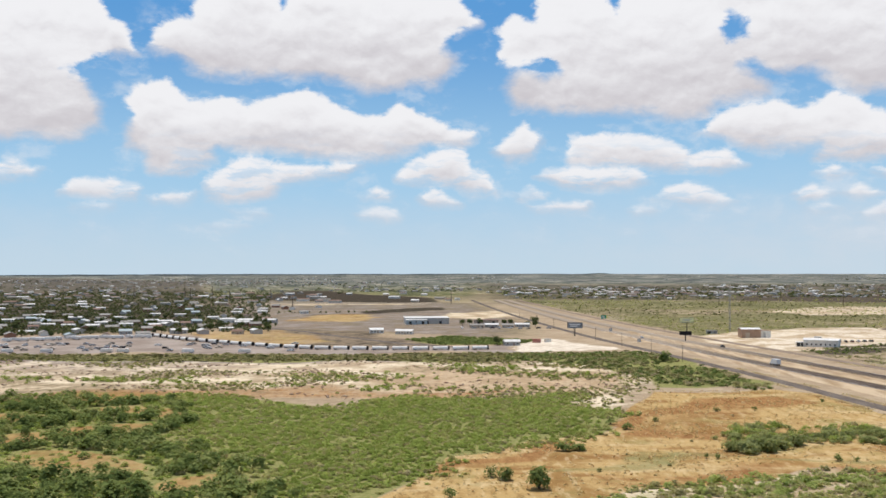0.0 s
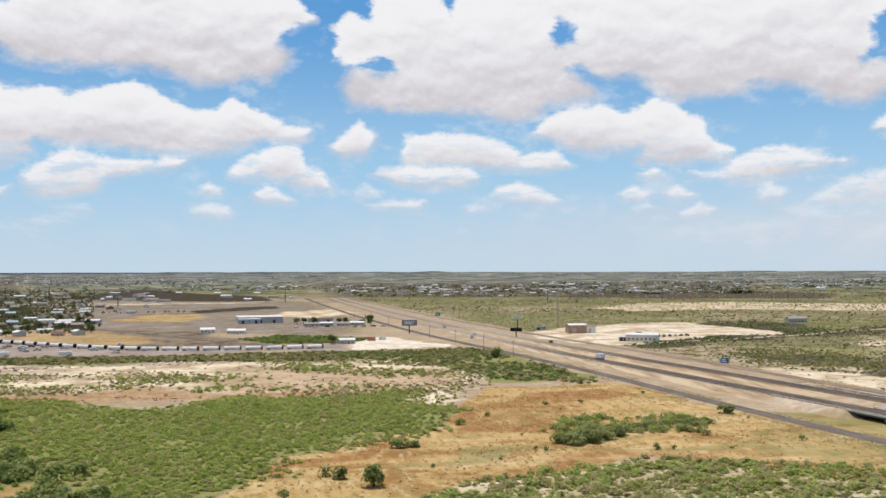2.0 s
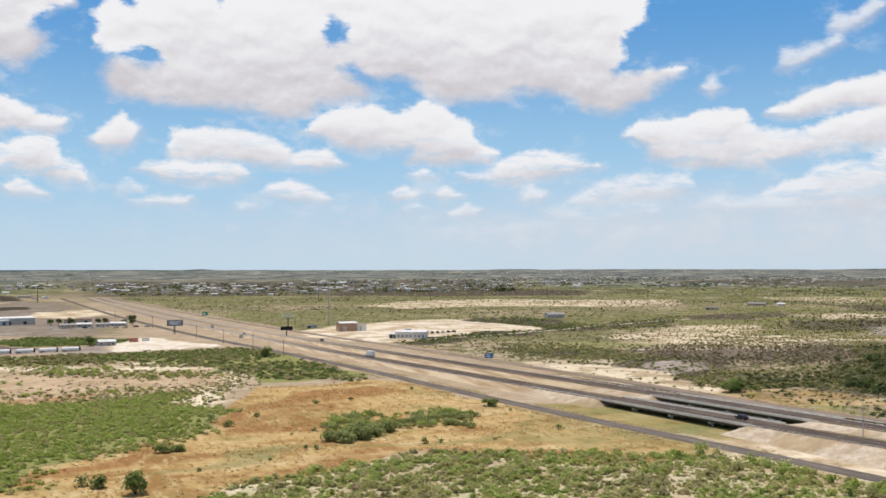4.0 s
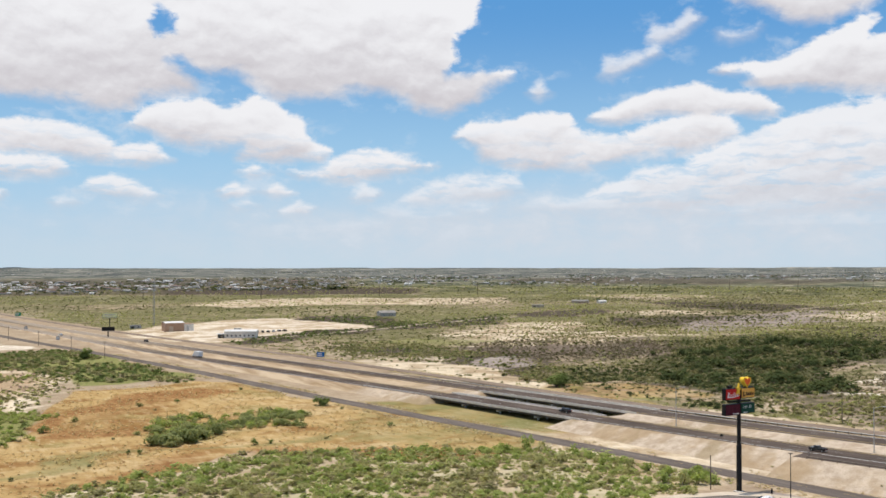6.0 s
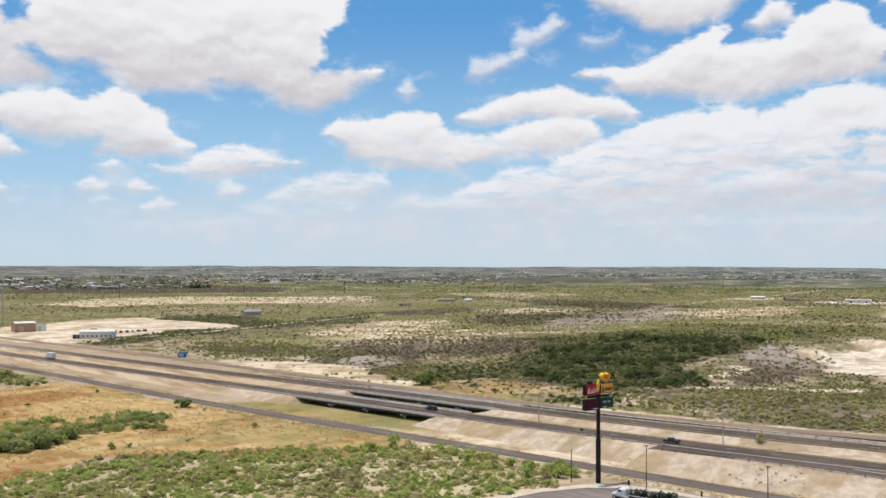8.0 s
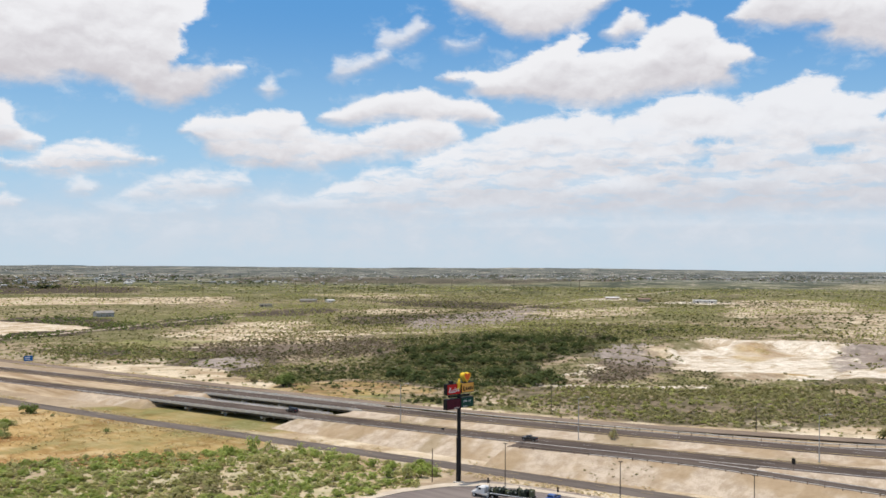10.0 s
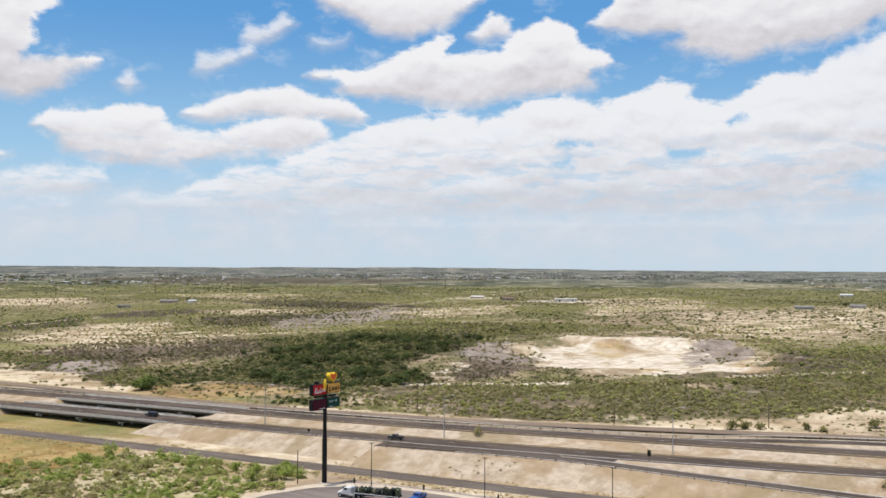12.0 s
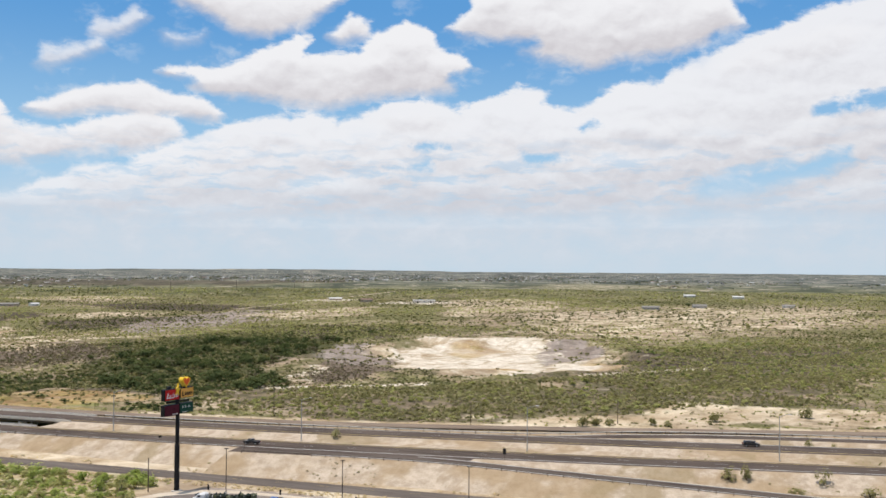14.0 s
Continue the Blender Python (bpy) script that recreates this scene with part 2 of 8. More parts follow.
cloud([(3.62, 10.63), (4.33, 11.44), (5.90, 11.35), (6.69, 11.54), (6.21, 12.14), (3.86, 11.94), (2.93, 12.29), (3.48, 13.24), (3.24, 13.68), (4.16, 14.64), (5.42, 14.26), (5.57, 15.94), (9.24, 16.12), (10.05, 14.62), (10.54, 16.17), (34.92, 15.64), (34.45, 13.88), (33.52, 13.33), (33.66, 11.79), (33.04, 11.15), (34.89, 11.26), (36.76, 11.15), (35.19, 10.32), (34.72, 9.42), (32.71, 8.79), (30.99, 9.04), (30.52, 9.69), (27.31, 10.02), (25.36, 9.59), (23.39, 9.47), (21.75, 10.29), (20.76, 10.95), (18.77, 10.80), (17.78, 11.60), (17.12, 11.44), (18.94, 10.32), (18.77, 9.51), (15.79, 9.34), (15.13, 8.63), (12.50, 8.83), (9.25, 9.09), (6.06, 9.25), (4.18, 9.41)])
cloud_gap([(15.67, 13.49), (16.53, 14.25), (17.59, 13.75), (17.45, 12.87), (16.33, 12.68)])
cloud([(2.95, 7.01), (3.72, 7.82), (4.80, 8.55), (5.75, 7.72), (5.18, 6.53), (3.88, 6.34)])
cloud([(7.17, 6.48), (7.33, 7.76), (9.25, 8.03), (11.20, 7.68), (13.16, 7.38), (14.14, 6.90), (16.12, 6.91), (17.27, 5.93), (15.79, 5.60), (12.50, 5.75), (10.22, 5.95), (8.29, 6.02), (7.33, 6.16)])
cloud([(14.47, 7.72), (15.79, 8.70), (17.78, 9.35), (19.10, 9.57), (20.09, 9.08), (21.91, 9.55), (23.39, 8.98), (24.54, 8.48), (24.70, 7.51), (26.16, 6.67), (25.67, 6.03), (23.05, 5.97), (20.75, 6.08), (21.24, 6.90), (19.76, 6.68), (17.11, 6.81), (15.79, 7.40)])
cloud([(4.35, 4.51), (5.12, 5.00), (6.22, 4.54), (5.91, 4.15), (4.50, 4.13)])
cloud([(5.28, 5.48), (6.06, 5.98), (7.33, 5.94), (11.20, 5.96), (11.98, 5.15), (10.55, 4.72), (7.02, 4.81), (6.07, 5.27)])
cloud([(4.97, 3.81), (6.70, 4.16), (8.52, 3.92), (8.29, 3.46), (5.44, 3.43)])
cloud([(12.17, 4.11), (12.83, 4.83), (13.98, 5.13), (15.46, 4.62), (16.68, 3.96), (15.78, 3.63), (13.81, 3.86)])
cloud([(10.81, 3.51), (11.52, 3.78), (12.24, 3.46), (11.20, 3.19)], 0.80)
cloud([(20.74, 5.36), (21.73, 5.81), (22.95, 5.35), (21.73, 4.99)])
cloud([(19.82, 4.28), (20.74, 4.77), (21.89, 4.27), (21.07, 3.82), (20.08, 3.89)])
cloud([(22.06, 4.27), (23.05, 4.75), (24.26, 4.15), (23.04, 3.87)])
cloud([(20.18, 3.52), (21.40, 3.78), (22.12, 3.38), (20.74, 3.19)], 0.80)
cloud([(23.04, 3.11), (24.36, 3.83), (25.40, 3.42), (24.84, 2.77), (23.37, 2.82)])
cloud([(23.71, 5.40), (25.67, 5.70), (26.97, 6.49), (28.91, 6.78), (30.50, 6.26), (32.44, 5.95), (31.75, 5.58), (28.90, 5.07), (26.96, 4.81), (24.36, 5.00)])
cloud([(37.59, 10.03), (38.33, 10.68), (38.99, 10.00), (38.32, 9.47)], 0.80)
cloud([(-5.09, 3.38), (-3.83, 3.86), (-2.54, 3.34), (-2.97, 2.96), (-4.67, 3.17)], 0.80)
cloud([(-4.54, 4.60), (-3.83, 5.02), (-2.92, 4.65), (-3.55, 4.23)])
cloud([(33.34, 7.49), (34.30, 8.29), (38.06, 8.81), (39.87, 8.55), (40.87, 7.74), (42.85, 7.43), (44.50, 8.02), (47.14, 8.56), (49.10, 8.41), (49.76, 7.34), (48.13, 6.54), (45.50, 6.00), (42.86, 5.83), (39.23, 5.54), (36.27, 5.77), (34.97, 6.13), (34.63, 6.94)])
cloud([(41.20, 8.43), (42.85, 9.15), (43.84, 9.80), (46.15, 10.18), (47.63, 10.32), (49.10, 9.70), (50.73, 9.57), (51.76, 8.75), (51.38, 8.21), (49.43, 8.41), (47.14, 8.43), (44.83, 8.44), (42.85, 8.11)])
cloud([(48.12, 10.89), (49.42, 11.19), (51.37, 11.30), (52.98, 12.04), (55.83, 13.22), (56.61, 12.97), (56.14, 12.07), (59.52, 12.35), (60.43, 13.65), (62.21, 14.31), (63.37, 13.72), (63.94, 12.93), (65.64, 12.35), (66.53, 11.55), (64.80, 11.25), (65.08, 10.34), (63.08, 9.87), (60.12, 9.66), (58.00, 9.29), (55.52, 9.29), (52.98, 9.62), (50.73, 9.83), (49.75, 10.07), (50.72, 10.62), (48.44, 10.66)])
cloud([(47.77, 16.06), (49.41, 14.79), (50.72, 14.13), (52.33, 13.31), (54.25, 13.02), (55.83, 13.56), (57.38, 14.60), (58.61, 15.56)])
cloud([(57.63, 13.31), (58.92, 14.56), (60.19, 14.20), (60.19, 13.30), (58.31, 12.88)])
cloud([(41.78, 10.85), (42.10, 11.88), (42.83, 11.66), (44.98, 12.42), (45.22, 11.91), (43.50, 11.02), (42.51, 10.66)], 0.75)
cloud([(44.42, 12.61), (44.75, 13.46), (45.97, 13.45), (46.79, 14.28), (47.58, 13.74), (46.14, 12.76), (45.15, 12.54)], 0.75)
cloud([(48.24, 13.10), (49.74, 12.92), (50.78, 13.26), (50.46, 12.68), (49.09, 12.40), (48.50, 12.69)], 0.70)
cloud([(27.30, 3.97), (28.13, 4.69), (28.97, 4.23), (28.54, 3.68), (27.52, 3.66)], 0.80)
cloud([(29.92, 3.71), (30.80, 4.43), (32.39, 4.95), (34.97, 5.35), (37.00, 5.19), (37.39, 4.38), (35.96, 3.80), (33.04, 3.60), (30.81, 3.40)], 0.85)
cloud([(28.29, 3.26), (29.86, 3.67), (31.13, 3.08), (33.04, 3.24), (33.85, 2.70), (29.86, 2.52)], 0.55)
cloud([(33.63, 3.12), (34.66, 3.72), (35.70, 3.37), (35.05, 2.81)], 0.60)
cloud([(24.94, 2.15), (26.76, 2.59), (28.30, 2.81), (29.93, 2.39), (27.69, 1.94)], 0.50)
cloud([(41.01, 4.10), (42.60, 4.87), (45.80, 5.52), (48.80, 6.90), (51.90, 7.97), (54.44, 8.86), (58.33, 8.59), (61.28, 9.68), (63.10, 9.87), (64.93, 9.24), (68.55, 10.44), (70.92, 10.35), (70.20, 9.56), (71.84, 9.22), (74.74, 10.82), (76.66, 10.54), (78.54, 11.72), (81.00, 12.68), (83.70, 13.41), (86.32, 14.38), (92.33, 14.74), (92.30, 3.03), (84.01, 3.31), (68.27, 3.04), (55.15, 2.81), (47.33, 2.75), (43.49, 3.06), (40.94, 3.50)], 0.95)
cloud_gap([(85.02, 8.96), (88.57, 9.81), (92.83, 10.49), (92.83, 8.78), (88.01, 8.63), (85.17, 8.41)])
cloud_gap([(78.80, 4.73), (81.01, 5.61), (84.00, 5.94), (87.03, 6.69), (87.11, 6.00), (84.00, 4.95), (81.62, 4.21), (79.18, 4.21)])
cloud_gap([(62.46, 7.20), (63.62, 7.51), (64.94, 7.26), (64.95, 6.87), (62.96, 6.85)], 0.80)
cloud_gap([(60.99, 5.91), (63.63, 6.20), (63.80, 5.74), (61.32, 5.68)], 0.80)
cloud_gap([(69.07, 6.65), (71.69, 6.70), (71.92, 6.28), (69.57, 6.29)], 0.70)
cloud_gap([(71.84, 8.25), (72.98, 8.56), (73.95, 8.07), (72.50, 7.83)], 0.50)
cloud_gap([(41.19, 5.41), (42.59, 5.96), (45.93, 6.55), (46.24, 6.07), (43.46, 5.27)], 0.60)
cloud([(64.72, 13.87), (65.88, 14.81), (66.53, 16.36), (80.38, 15.87), (81.67, 13.55), (80.08, 13.03), (79.47, 12.45), (76.33, 12.06), (72.80, 11.69), (70.19, 11.95), (68.94, 12.54), (69.85, 13.06), (67.55, 13.02), (65.89, 13.09)])
cloud([(47.04, 2.12), (51.97, 2.50), (61.68, 2.76), (71.55, 2.62), (81.02, 2.80), (86.88, 2.50), (81.02, 2.23), (68.28, 2.15), (55.15, 2.09)], 0.50)
cloud([(78.69, 11.41), (79.31, 12.46), (79.84, 11.97), (79.47, 10.91)], 0.70)
# heaps standing out in the far bank
cloud([(42.87, 4.58), (43.85, 5.41), (45.50, 5.73), (47.15, 5.57), (48.79, 4.97), (47.48, 4.59), (44.85, 4.26)], 0.90)
cloud([(48.13, 5.56), (49.76, 6.53), (51.70, 6.89), (52.99, 6.32), (54.26, 5.82), (52.35, 5.20), (49.77, 4.97)], 0.95)
cloud([(52.98, 7.61), (53.94, 8.54), (54.73, 8.84), (55.83, 7.95), (57.69, 7.49), (55.83, 6.68), (53.62, 6.73)], 0.95)
cloud([(54.26, 4.21), (55.83, 5.16), (58.00, 5.27), (60.12, 4.91), (61.61, 4.26), (58.92, 3.77), (55.83, 3.68)], 0.90)
cloud([(59.82, 8.50), (61.61, 9.50), (63.36, 9.70), (64.79, 8.87), (66.47, 8.17), (64.22, 7.54), (61.32, 7.46)])
cloud([(36.94, 3.39), (38.91, 4.06), (41.55, 3.92), (43.86, 4.09), (46.17, 3.60), (43.53, 3.00), (39.57, 2.92)], 0.70)
cloud([(46.17, 3.11), (48.79, 3.76), (52.03, 3.85), (54.58, 3.31), (51.39, 2.78), (47.81, 2.68)], 0.70)
cloud([(54.49, 4.36), (55.76, 5.29), (58.04, 5.57), (59.68, 5.10), (61.66, 4.31), (59.04, 3.85), (56.10, 3.80)], 0.90)
cloud([(62.32, 4.81), (64.29, 5.55), (66.94, 5.83), (69.25, 5.24), (68.26, 4.36), (64.97, 4.11)], 0.85)
cloud([(66.93, 6.32), (69.24, 6.48), (71.86, 6.15), (73.48, 5.49), (70.89, 4.85), (68.26, 5.18)], 0.90)
cloud([(71.52, 7.45), (73.46, 8.55), (75.71, 8.99), (78.24, 8.14), (78.86, 7.17), (75.40, 6.60), (72.83, 6.63)], 0.95)
cloud([(78.55, 7.02), (80.71, 8.06), (83.71, 8.57), (86.32, 8.14), (88.01, 7.46), (84.88, 6.77), (81.32, 6.17)], 0.95)
cloud([(81.93, 3.33), (84.59, 4.54), (87.45, 5.23), (90.73, 5.42), (90.72, 3.35), (86.32, 2.97)], 0.80)
cloud([(72.20, 3.21), (74.77, 4.18), (77.93, 4.32), (81.02, 3.75), (77.94, 3.04)], 0.75)
cloud([(79.16, 11.39), (81.31, 12.51), (84.00, 13.24), (86.89, 13.75), (88.57, 12.58), (86.89, 11.40), (83.41, 10.87), (80.70, 10.70)])
cloud([(48.83, 4.53), (50.99, 5.39), (53.19, 5.62), (55.12, 5.18), (52.57, 4.38), (50.07, 4.09)], 0.85)
heaps = random.Random(7)
for i in range(60):                     # the same kind of sky goes on behind
    a, e = 100 + 228 * heaps.random(), 3 + 15 * heaps.random() ** 1.2
    w = (0.6 + 0.3 * e) * heaps.uniform(0.8, 2.0)
    a = a if a <= 180 else a - 360
    cloud([(a - w, e), (a - 0.6 * w, e + 0.3 * w), (a + 0.1 * w, e + 0.45 * w), (a + 0.7 * w, e + 0.25 * w), (a + w, e - 0.05 * w), (a, e - 0.12 * w)])


def sky_material():
    m, nt, out = nodes_of("sky_and_cloud")
    place = nt.nodes.new("ShaderNodeCombineXYZ")
    az, el = attr(nt, "azimuth").outputs["Fac"], attr(nt, "elevation").outputs["Fac"]
    nt.links.new(az, place.inputs[0]), nt.links.new(el, place.inputs[1])
    p = place.outputs[0]

    def moved(vec, by):
        n = nt.nodes.new("ShaderNodeVectorMath")
        n.operation = 'ADD'
        nt.links.new(vec, n.inputs[0])
        n.inputs[1].default_value = by
        return n.outputs[0]

    def puffs(vec, scale):
        n = nt.nodes.new("ShaderNodeTexVoronoi")
        n.feature, n.voronoi_dimensions = 'SMOOTH_F1', '2D'
        nt.links.new(vec, n.inputs["Vector"])
        n.inputs["Scale"].default_value, n.inputs["Smoothness"].default_value = scale, 0.8
        return n.outputs["Distance"]

    warp = nt.nodes.new("ShaderNodeTexNoise")
    nt.links.new(p, warp.inputs["Vector"])
    warp.inputs["Scale"].default_value, warp.inputs["Detail"].default_value = 0.9, 3
    shift = nt.nodes.new("ShaderNodeVectorMath")
    shift.operation = 'MULTIPLY_ADD'
    nt.links.new(warp.outputs["Color"], shift.inputs[0])
    shift.inputs[1].default_value = (0.8, 0.6, 0)
    nt.links.new(p, shift.inputs[2])
    flat = nt.nodes.new("ShaderNodeMapping")
    nt.links.new(shift.outputs[0], flat.inputs[0])
    flat.inputs[3].default_value = (0.75, 1.3, 1.0)
    q = flat.outputs[0]

    def relief(vec, fine_share):
        """Heaped puffs at several sizes, high where a puff swells."""
        a = calc(nt, 'MULTIPLY', calc(nt, 'SUBTRACT', 0.5, puffs(vec, 0.42)), 0.9)
        b = calc(nt, 'MULTIPLY', calc(nt, 'SUBTRACT', 0.4, puffs(vec, 1.1)), 0.45 * fine_share)
        n = calc(nt, 'MULTIPLY', calc(nt, 'SUBTRACT', noise_of(nt, vec, 0.55, 6, 0.5 + 0.1 * fine_share), 0.5), 2.0)
        return calc(nt, 'ADD', calc(nt, 'ADD', a, b), n)

    edge = relief(q, 1.0)
    here = relief(q, 0.25)
    above = relief(moved(q, (-0.10, 0.55, 0)), 0.25)
    fine = noise_of(nt, q, 2.4, 5, 0.6)
    body, soft = attr(nt, "body").outputs["Fac"], attr(nt, "soft").outputs["Fac"]
    small = attr(nt, "small").outputs["Fac"]
    d = calc(nt, 'ADD', body, calc(nt, 'MULTIPLY', edge, calc(nt, 'MULTIPLY_ADD', small, -0.34, 0.62)))
    d = calc(nt, 'ADD', d, calc(nt, 'MULTIPLY', calc(nt, 'SUBTRACT', fine, 0.5), calc(nt, 'MULTIPLY_ADD', small, -0.15, 0.62)))
    cover = ramp(nt, d, calc(nt, 'MULTIPLY', soft, -1.3), calc(nt, 'MULTIPLY_ADD', soft, 1.9, 0.03))
    rows = noise_of(nt, q, 0.62, 5, 0.6, (0.7, 1.9, 1.0))
    thin = ramp(nt, rows, 0.36, 0.53, 0.42, 1.0)
    low_down = ramp(nt, el, 8.5, 5.0)
    cover = calc(nt, 'MULTIPLY', cover, calc(nt, 'ADD', calc(nt, 'SUBTRACT', 1.0, low_down), calc(nt, 'MULTIPLY', low_down, thin)))
    cover = calc(nt, 'MULTIPLY', cover, attr(nt, "dense").outputs["Fac"])
    cover = calc(nt, 'MULTIPLY', cover, ramp(nt, el, 0.6, 4.0, 0.4, 1.0))
    blue = mix(nt, ramp(nt, el, -0.5, 5.5), (0.53, 0.675, 0.785), (0.36, 0.60, 0.82))
    blue = mix(nt, ramp(nt, el, 4.0, 15.5), blue, (0.115, 0.335, 0.68))
    wisp = noise_of(nt, q, 0.5, 5, 0.6)
    veil = calc(nt, 'MULTIPLY', attr(nt, "veil").outputs["Fac"], ramp(nt, wisp, 0.3, 0.65, 0.6, 1.0))
    blue = mix(nt, veil, blue, (0.64, 0.695, 0.77))
    wet = calc(nt, 'MULTIPLY', ramp(nt, wisp, 0.52, 0.72), ramp(nt, body, -2.0, -0.2, 0.0, 0.45))
    blue = mix(nt, wet, blue, (0.70, 0.76, 0.84))            # thin scud round the heaps
    lit = calc(nt, 'MULTIPLY', calc(nt, 'SUBTRACT', here, above), 0.42)
    s = calc(nt, 'ADD', attr(nt, "lift").outputs["Fac"], lit)
    s = calc(nt, 'ADD', s, calc(nt, 'MULTIPLY', calc(nt, 'SUBTRACT', fine, 0.5), 0.22))
    white = mix(nt, ramp(nt, s, -0.2, 0.75), (0.60, 0.575, 0.61), (0.875, 0.875, 0.90))
    white = mix(nt, ramp(nt, el, 0.5, 7.0, 0.6, 0.0), white, (0.64, 0.725, 0.825))
    e = nt.nodes.new("ShaderNodeEmission")
    nt.links.new(mix(nt, cover, blue, white), e.inputs[0])
    nt.links.new(e.outputs[0], out.inputs[0])
    m.cycles.emission_sampling = 'NONE'
    return m


def edge_distance(edge, x, y):
    """How far each place lies inside an outline, in degrees; negative outside."""
    best, sign = np.full(x.shape, 1e9), np.zeros(x.shape, bool)
    for (x0, y0), (x1, y1) in zip(edge, edge[1:] + edge[:1]):
        dx, dy = x1 - x0, y1 - y0
        k = np.clip(((x - x0) * dx + (y - y0) * dy) / (dx * dx + dy * dy + 1e-9), 0, 1)
        best = np.minimum(best, np.hypot(x - x0 - k * dx, y - y0 - k * dy))
        if y1 != y0:
            sign ^= ((y0 > y) != (y1 > y)) & (x < (x1 - x0) * (y - y0) / (y1 - y0) + x0)
    return np.where(sign, best, -best)


def build_sky():
    az = np.concatenate([np.arange(-180, -30, 0.6), np.arange(-30, 98, 0.18), np.arange(98, 180, 0.6)])
    el = np.concatenate([np.arange(-1.2, 17.4, 0.16), np.arange(17.5, 24.1, 0.5)])
    A, E = np.meshgrid(az, el)
    shape = A.shape
    body, lift, dense = np.full(shape, -3.0), np.full(shape, 0.5), np.ones(shape)
    weight, small = np.full(shape, 1e-6), np.zeros(shape)
    total, lifts, thick = np.full(shape, 1e-6), np.zeros(shape), np.zeros(shape)
    for edge, k, gap in CLOUDS:
        ex, ey = [q[0] for q in edge], [q[1] for q in edge]
        i0, i1 = np.searchsorted(el, min(ey) - 2.5), np.searchsorted(el, max(ey) + 2.5)
        j0, j1 = np.searchsorted(az, min(ex) - 2.5), np.searchsorted(az, max(ex) + 2.5)
        w = (slice(i0, i1), slice(j0, j1))
        if i1 <= i0 or j1 <= j0:
            continue
        a, e = A[w], E[w]
        d = edge_distance(edge, a, e)
        if gap:
            body[w] = np.minimum(body[w], np.where(d > -0.6, -d + 0.35 * (1 - k), 9.0))
            continue
        f = np.exp(5 * np.clip(d, -2.5, 0.6))
        tall = max(ey) - min(ey)
        # how far up the heap: measured against the base and top near the same bearing
        base = np.interp(a[0], *lower_edge(edge))
        top = np.interp(a[0], *upper_edge(edge))
        up = np.clip((e - base[None, :]) / np.maximum(top - base, 0.4)[None, :], 0, 1)
        rim = np.exp(-np.clip(d, 0, 9) / 0.45)
        lifts[w] += f * (0.78 * up + 0.22 * rim * (up > 0.35))
        thick[w] += f * k
        small[w] += f * min(1.0, 1.6 / (tall + 0.3))
        total[w] += f
        body[w] = np.maximum(body[w], d)
    lift = np.where(total > 1e-5, lifts / total, 0.5)
    dense = np.where(total > 1e-5, thick / total, 1.0)
    small = small / total
    soft = 0.12 + 0.22 * smooth01(0.5, 0.0, lift) + 0.25 * (1 - dense)
    R, c = 4980.0, np.cos(np.radians(E))
    v = np.stack([R * c * np.sin(np.radians(A)), R * c * np.cos(np.radians(A)), EYE + R * np.sin(np.radians(E))], -1).reshape(-1, 3)
    me = raw_mesh("sky", v, grid_faces(len(el), len(az), wrap=True)[:, ::-1], sky_material(), True)
    veil = (0.25 + 0.7 * smooth01(0, 40, A)) * smooth01(130, 95, A) * np.exp(-((E - 2.0) / 2.7) ** 2)
    for n, val in (("azimuth", A), ("elevation", E), ("body", np.clip(body, -3, 3)), ("lift", lift), ("dense", dense), ("soft", soft), ("veil", veil), ("small", small)):
        give(me, n, val)
    return tagged(new("backdrop", me), "blue sky with white flat-bottomed cumulus clouds", "sky", kind="structure")


def chain_edge(edge, pick):
    xs = np.linspace(min(q[0] for q in edge), max(q[0] for q in edge), 60)
    ys = []
    for x in xs:
        hits = []
        for (x0, y0), (x1, y1) in zip(edge, edge[1:] + edge[:1]):
            if x0 != x1 and min(x0, x1) - 1e-6 <= x <= max(x0, x1) + 1e-6:
                hits.append(y0 + (y1 - y0) * (x - x0) / (x1 - x0))
        ys.append(pick(hits) if hits else edge[0][1])
    k = np.ones(7) / 7
    return xs, np.convolve(np.pad(np.array(ys), 3, mode="edge"), k, mode="valid")


def lower_edge(edge):
    return chain_edge(edge, min)


def upper_edge(edge):
    return chain_edge(edge, max)


build_sky()

# ---- ground: what grows and lies where ----
def inside(poly, x, y, soft):
    """About 1 inside the outline, 0 outside, easing over soft metres."""
    best, sign = np.full(x.shape, 1e9), np.zeros(x.shape, bool)
    for (x0, y0), (x1, y1) in zip(poly, poly[1:] + poly[:1]):
        dx, dy = x1 - x0, y1 - y0
        k = np.clip(((x - x0) * dx + (y - y0) * dy) / (dx * dx + dy * dy), 0, 1)
        best = np.minimum(best, np.hypot(x - x0 - k * dx, y - y0 - k * dy))
        if y1 != y0:
            sign ^= ((y0 > y) != (y1 > y)) & (x < (x1 - x0) * (y - y0) / (y1 - y0) + x0)
    return smooth01(-soft, soft, np.where(sign, best, -best))


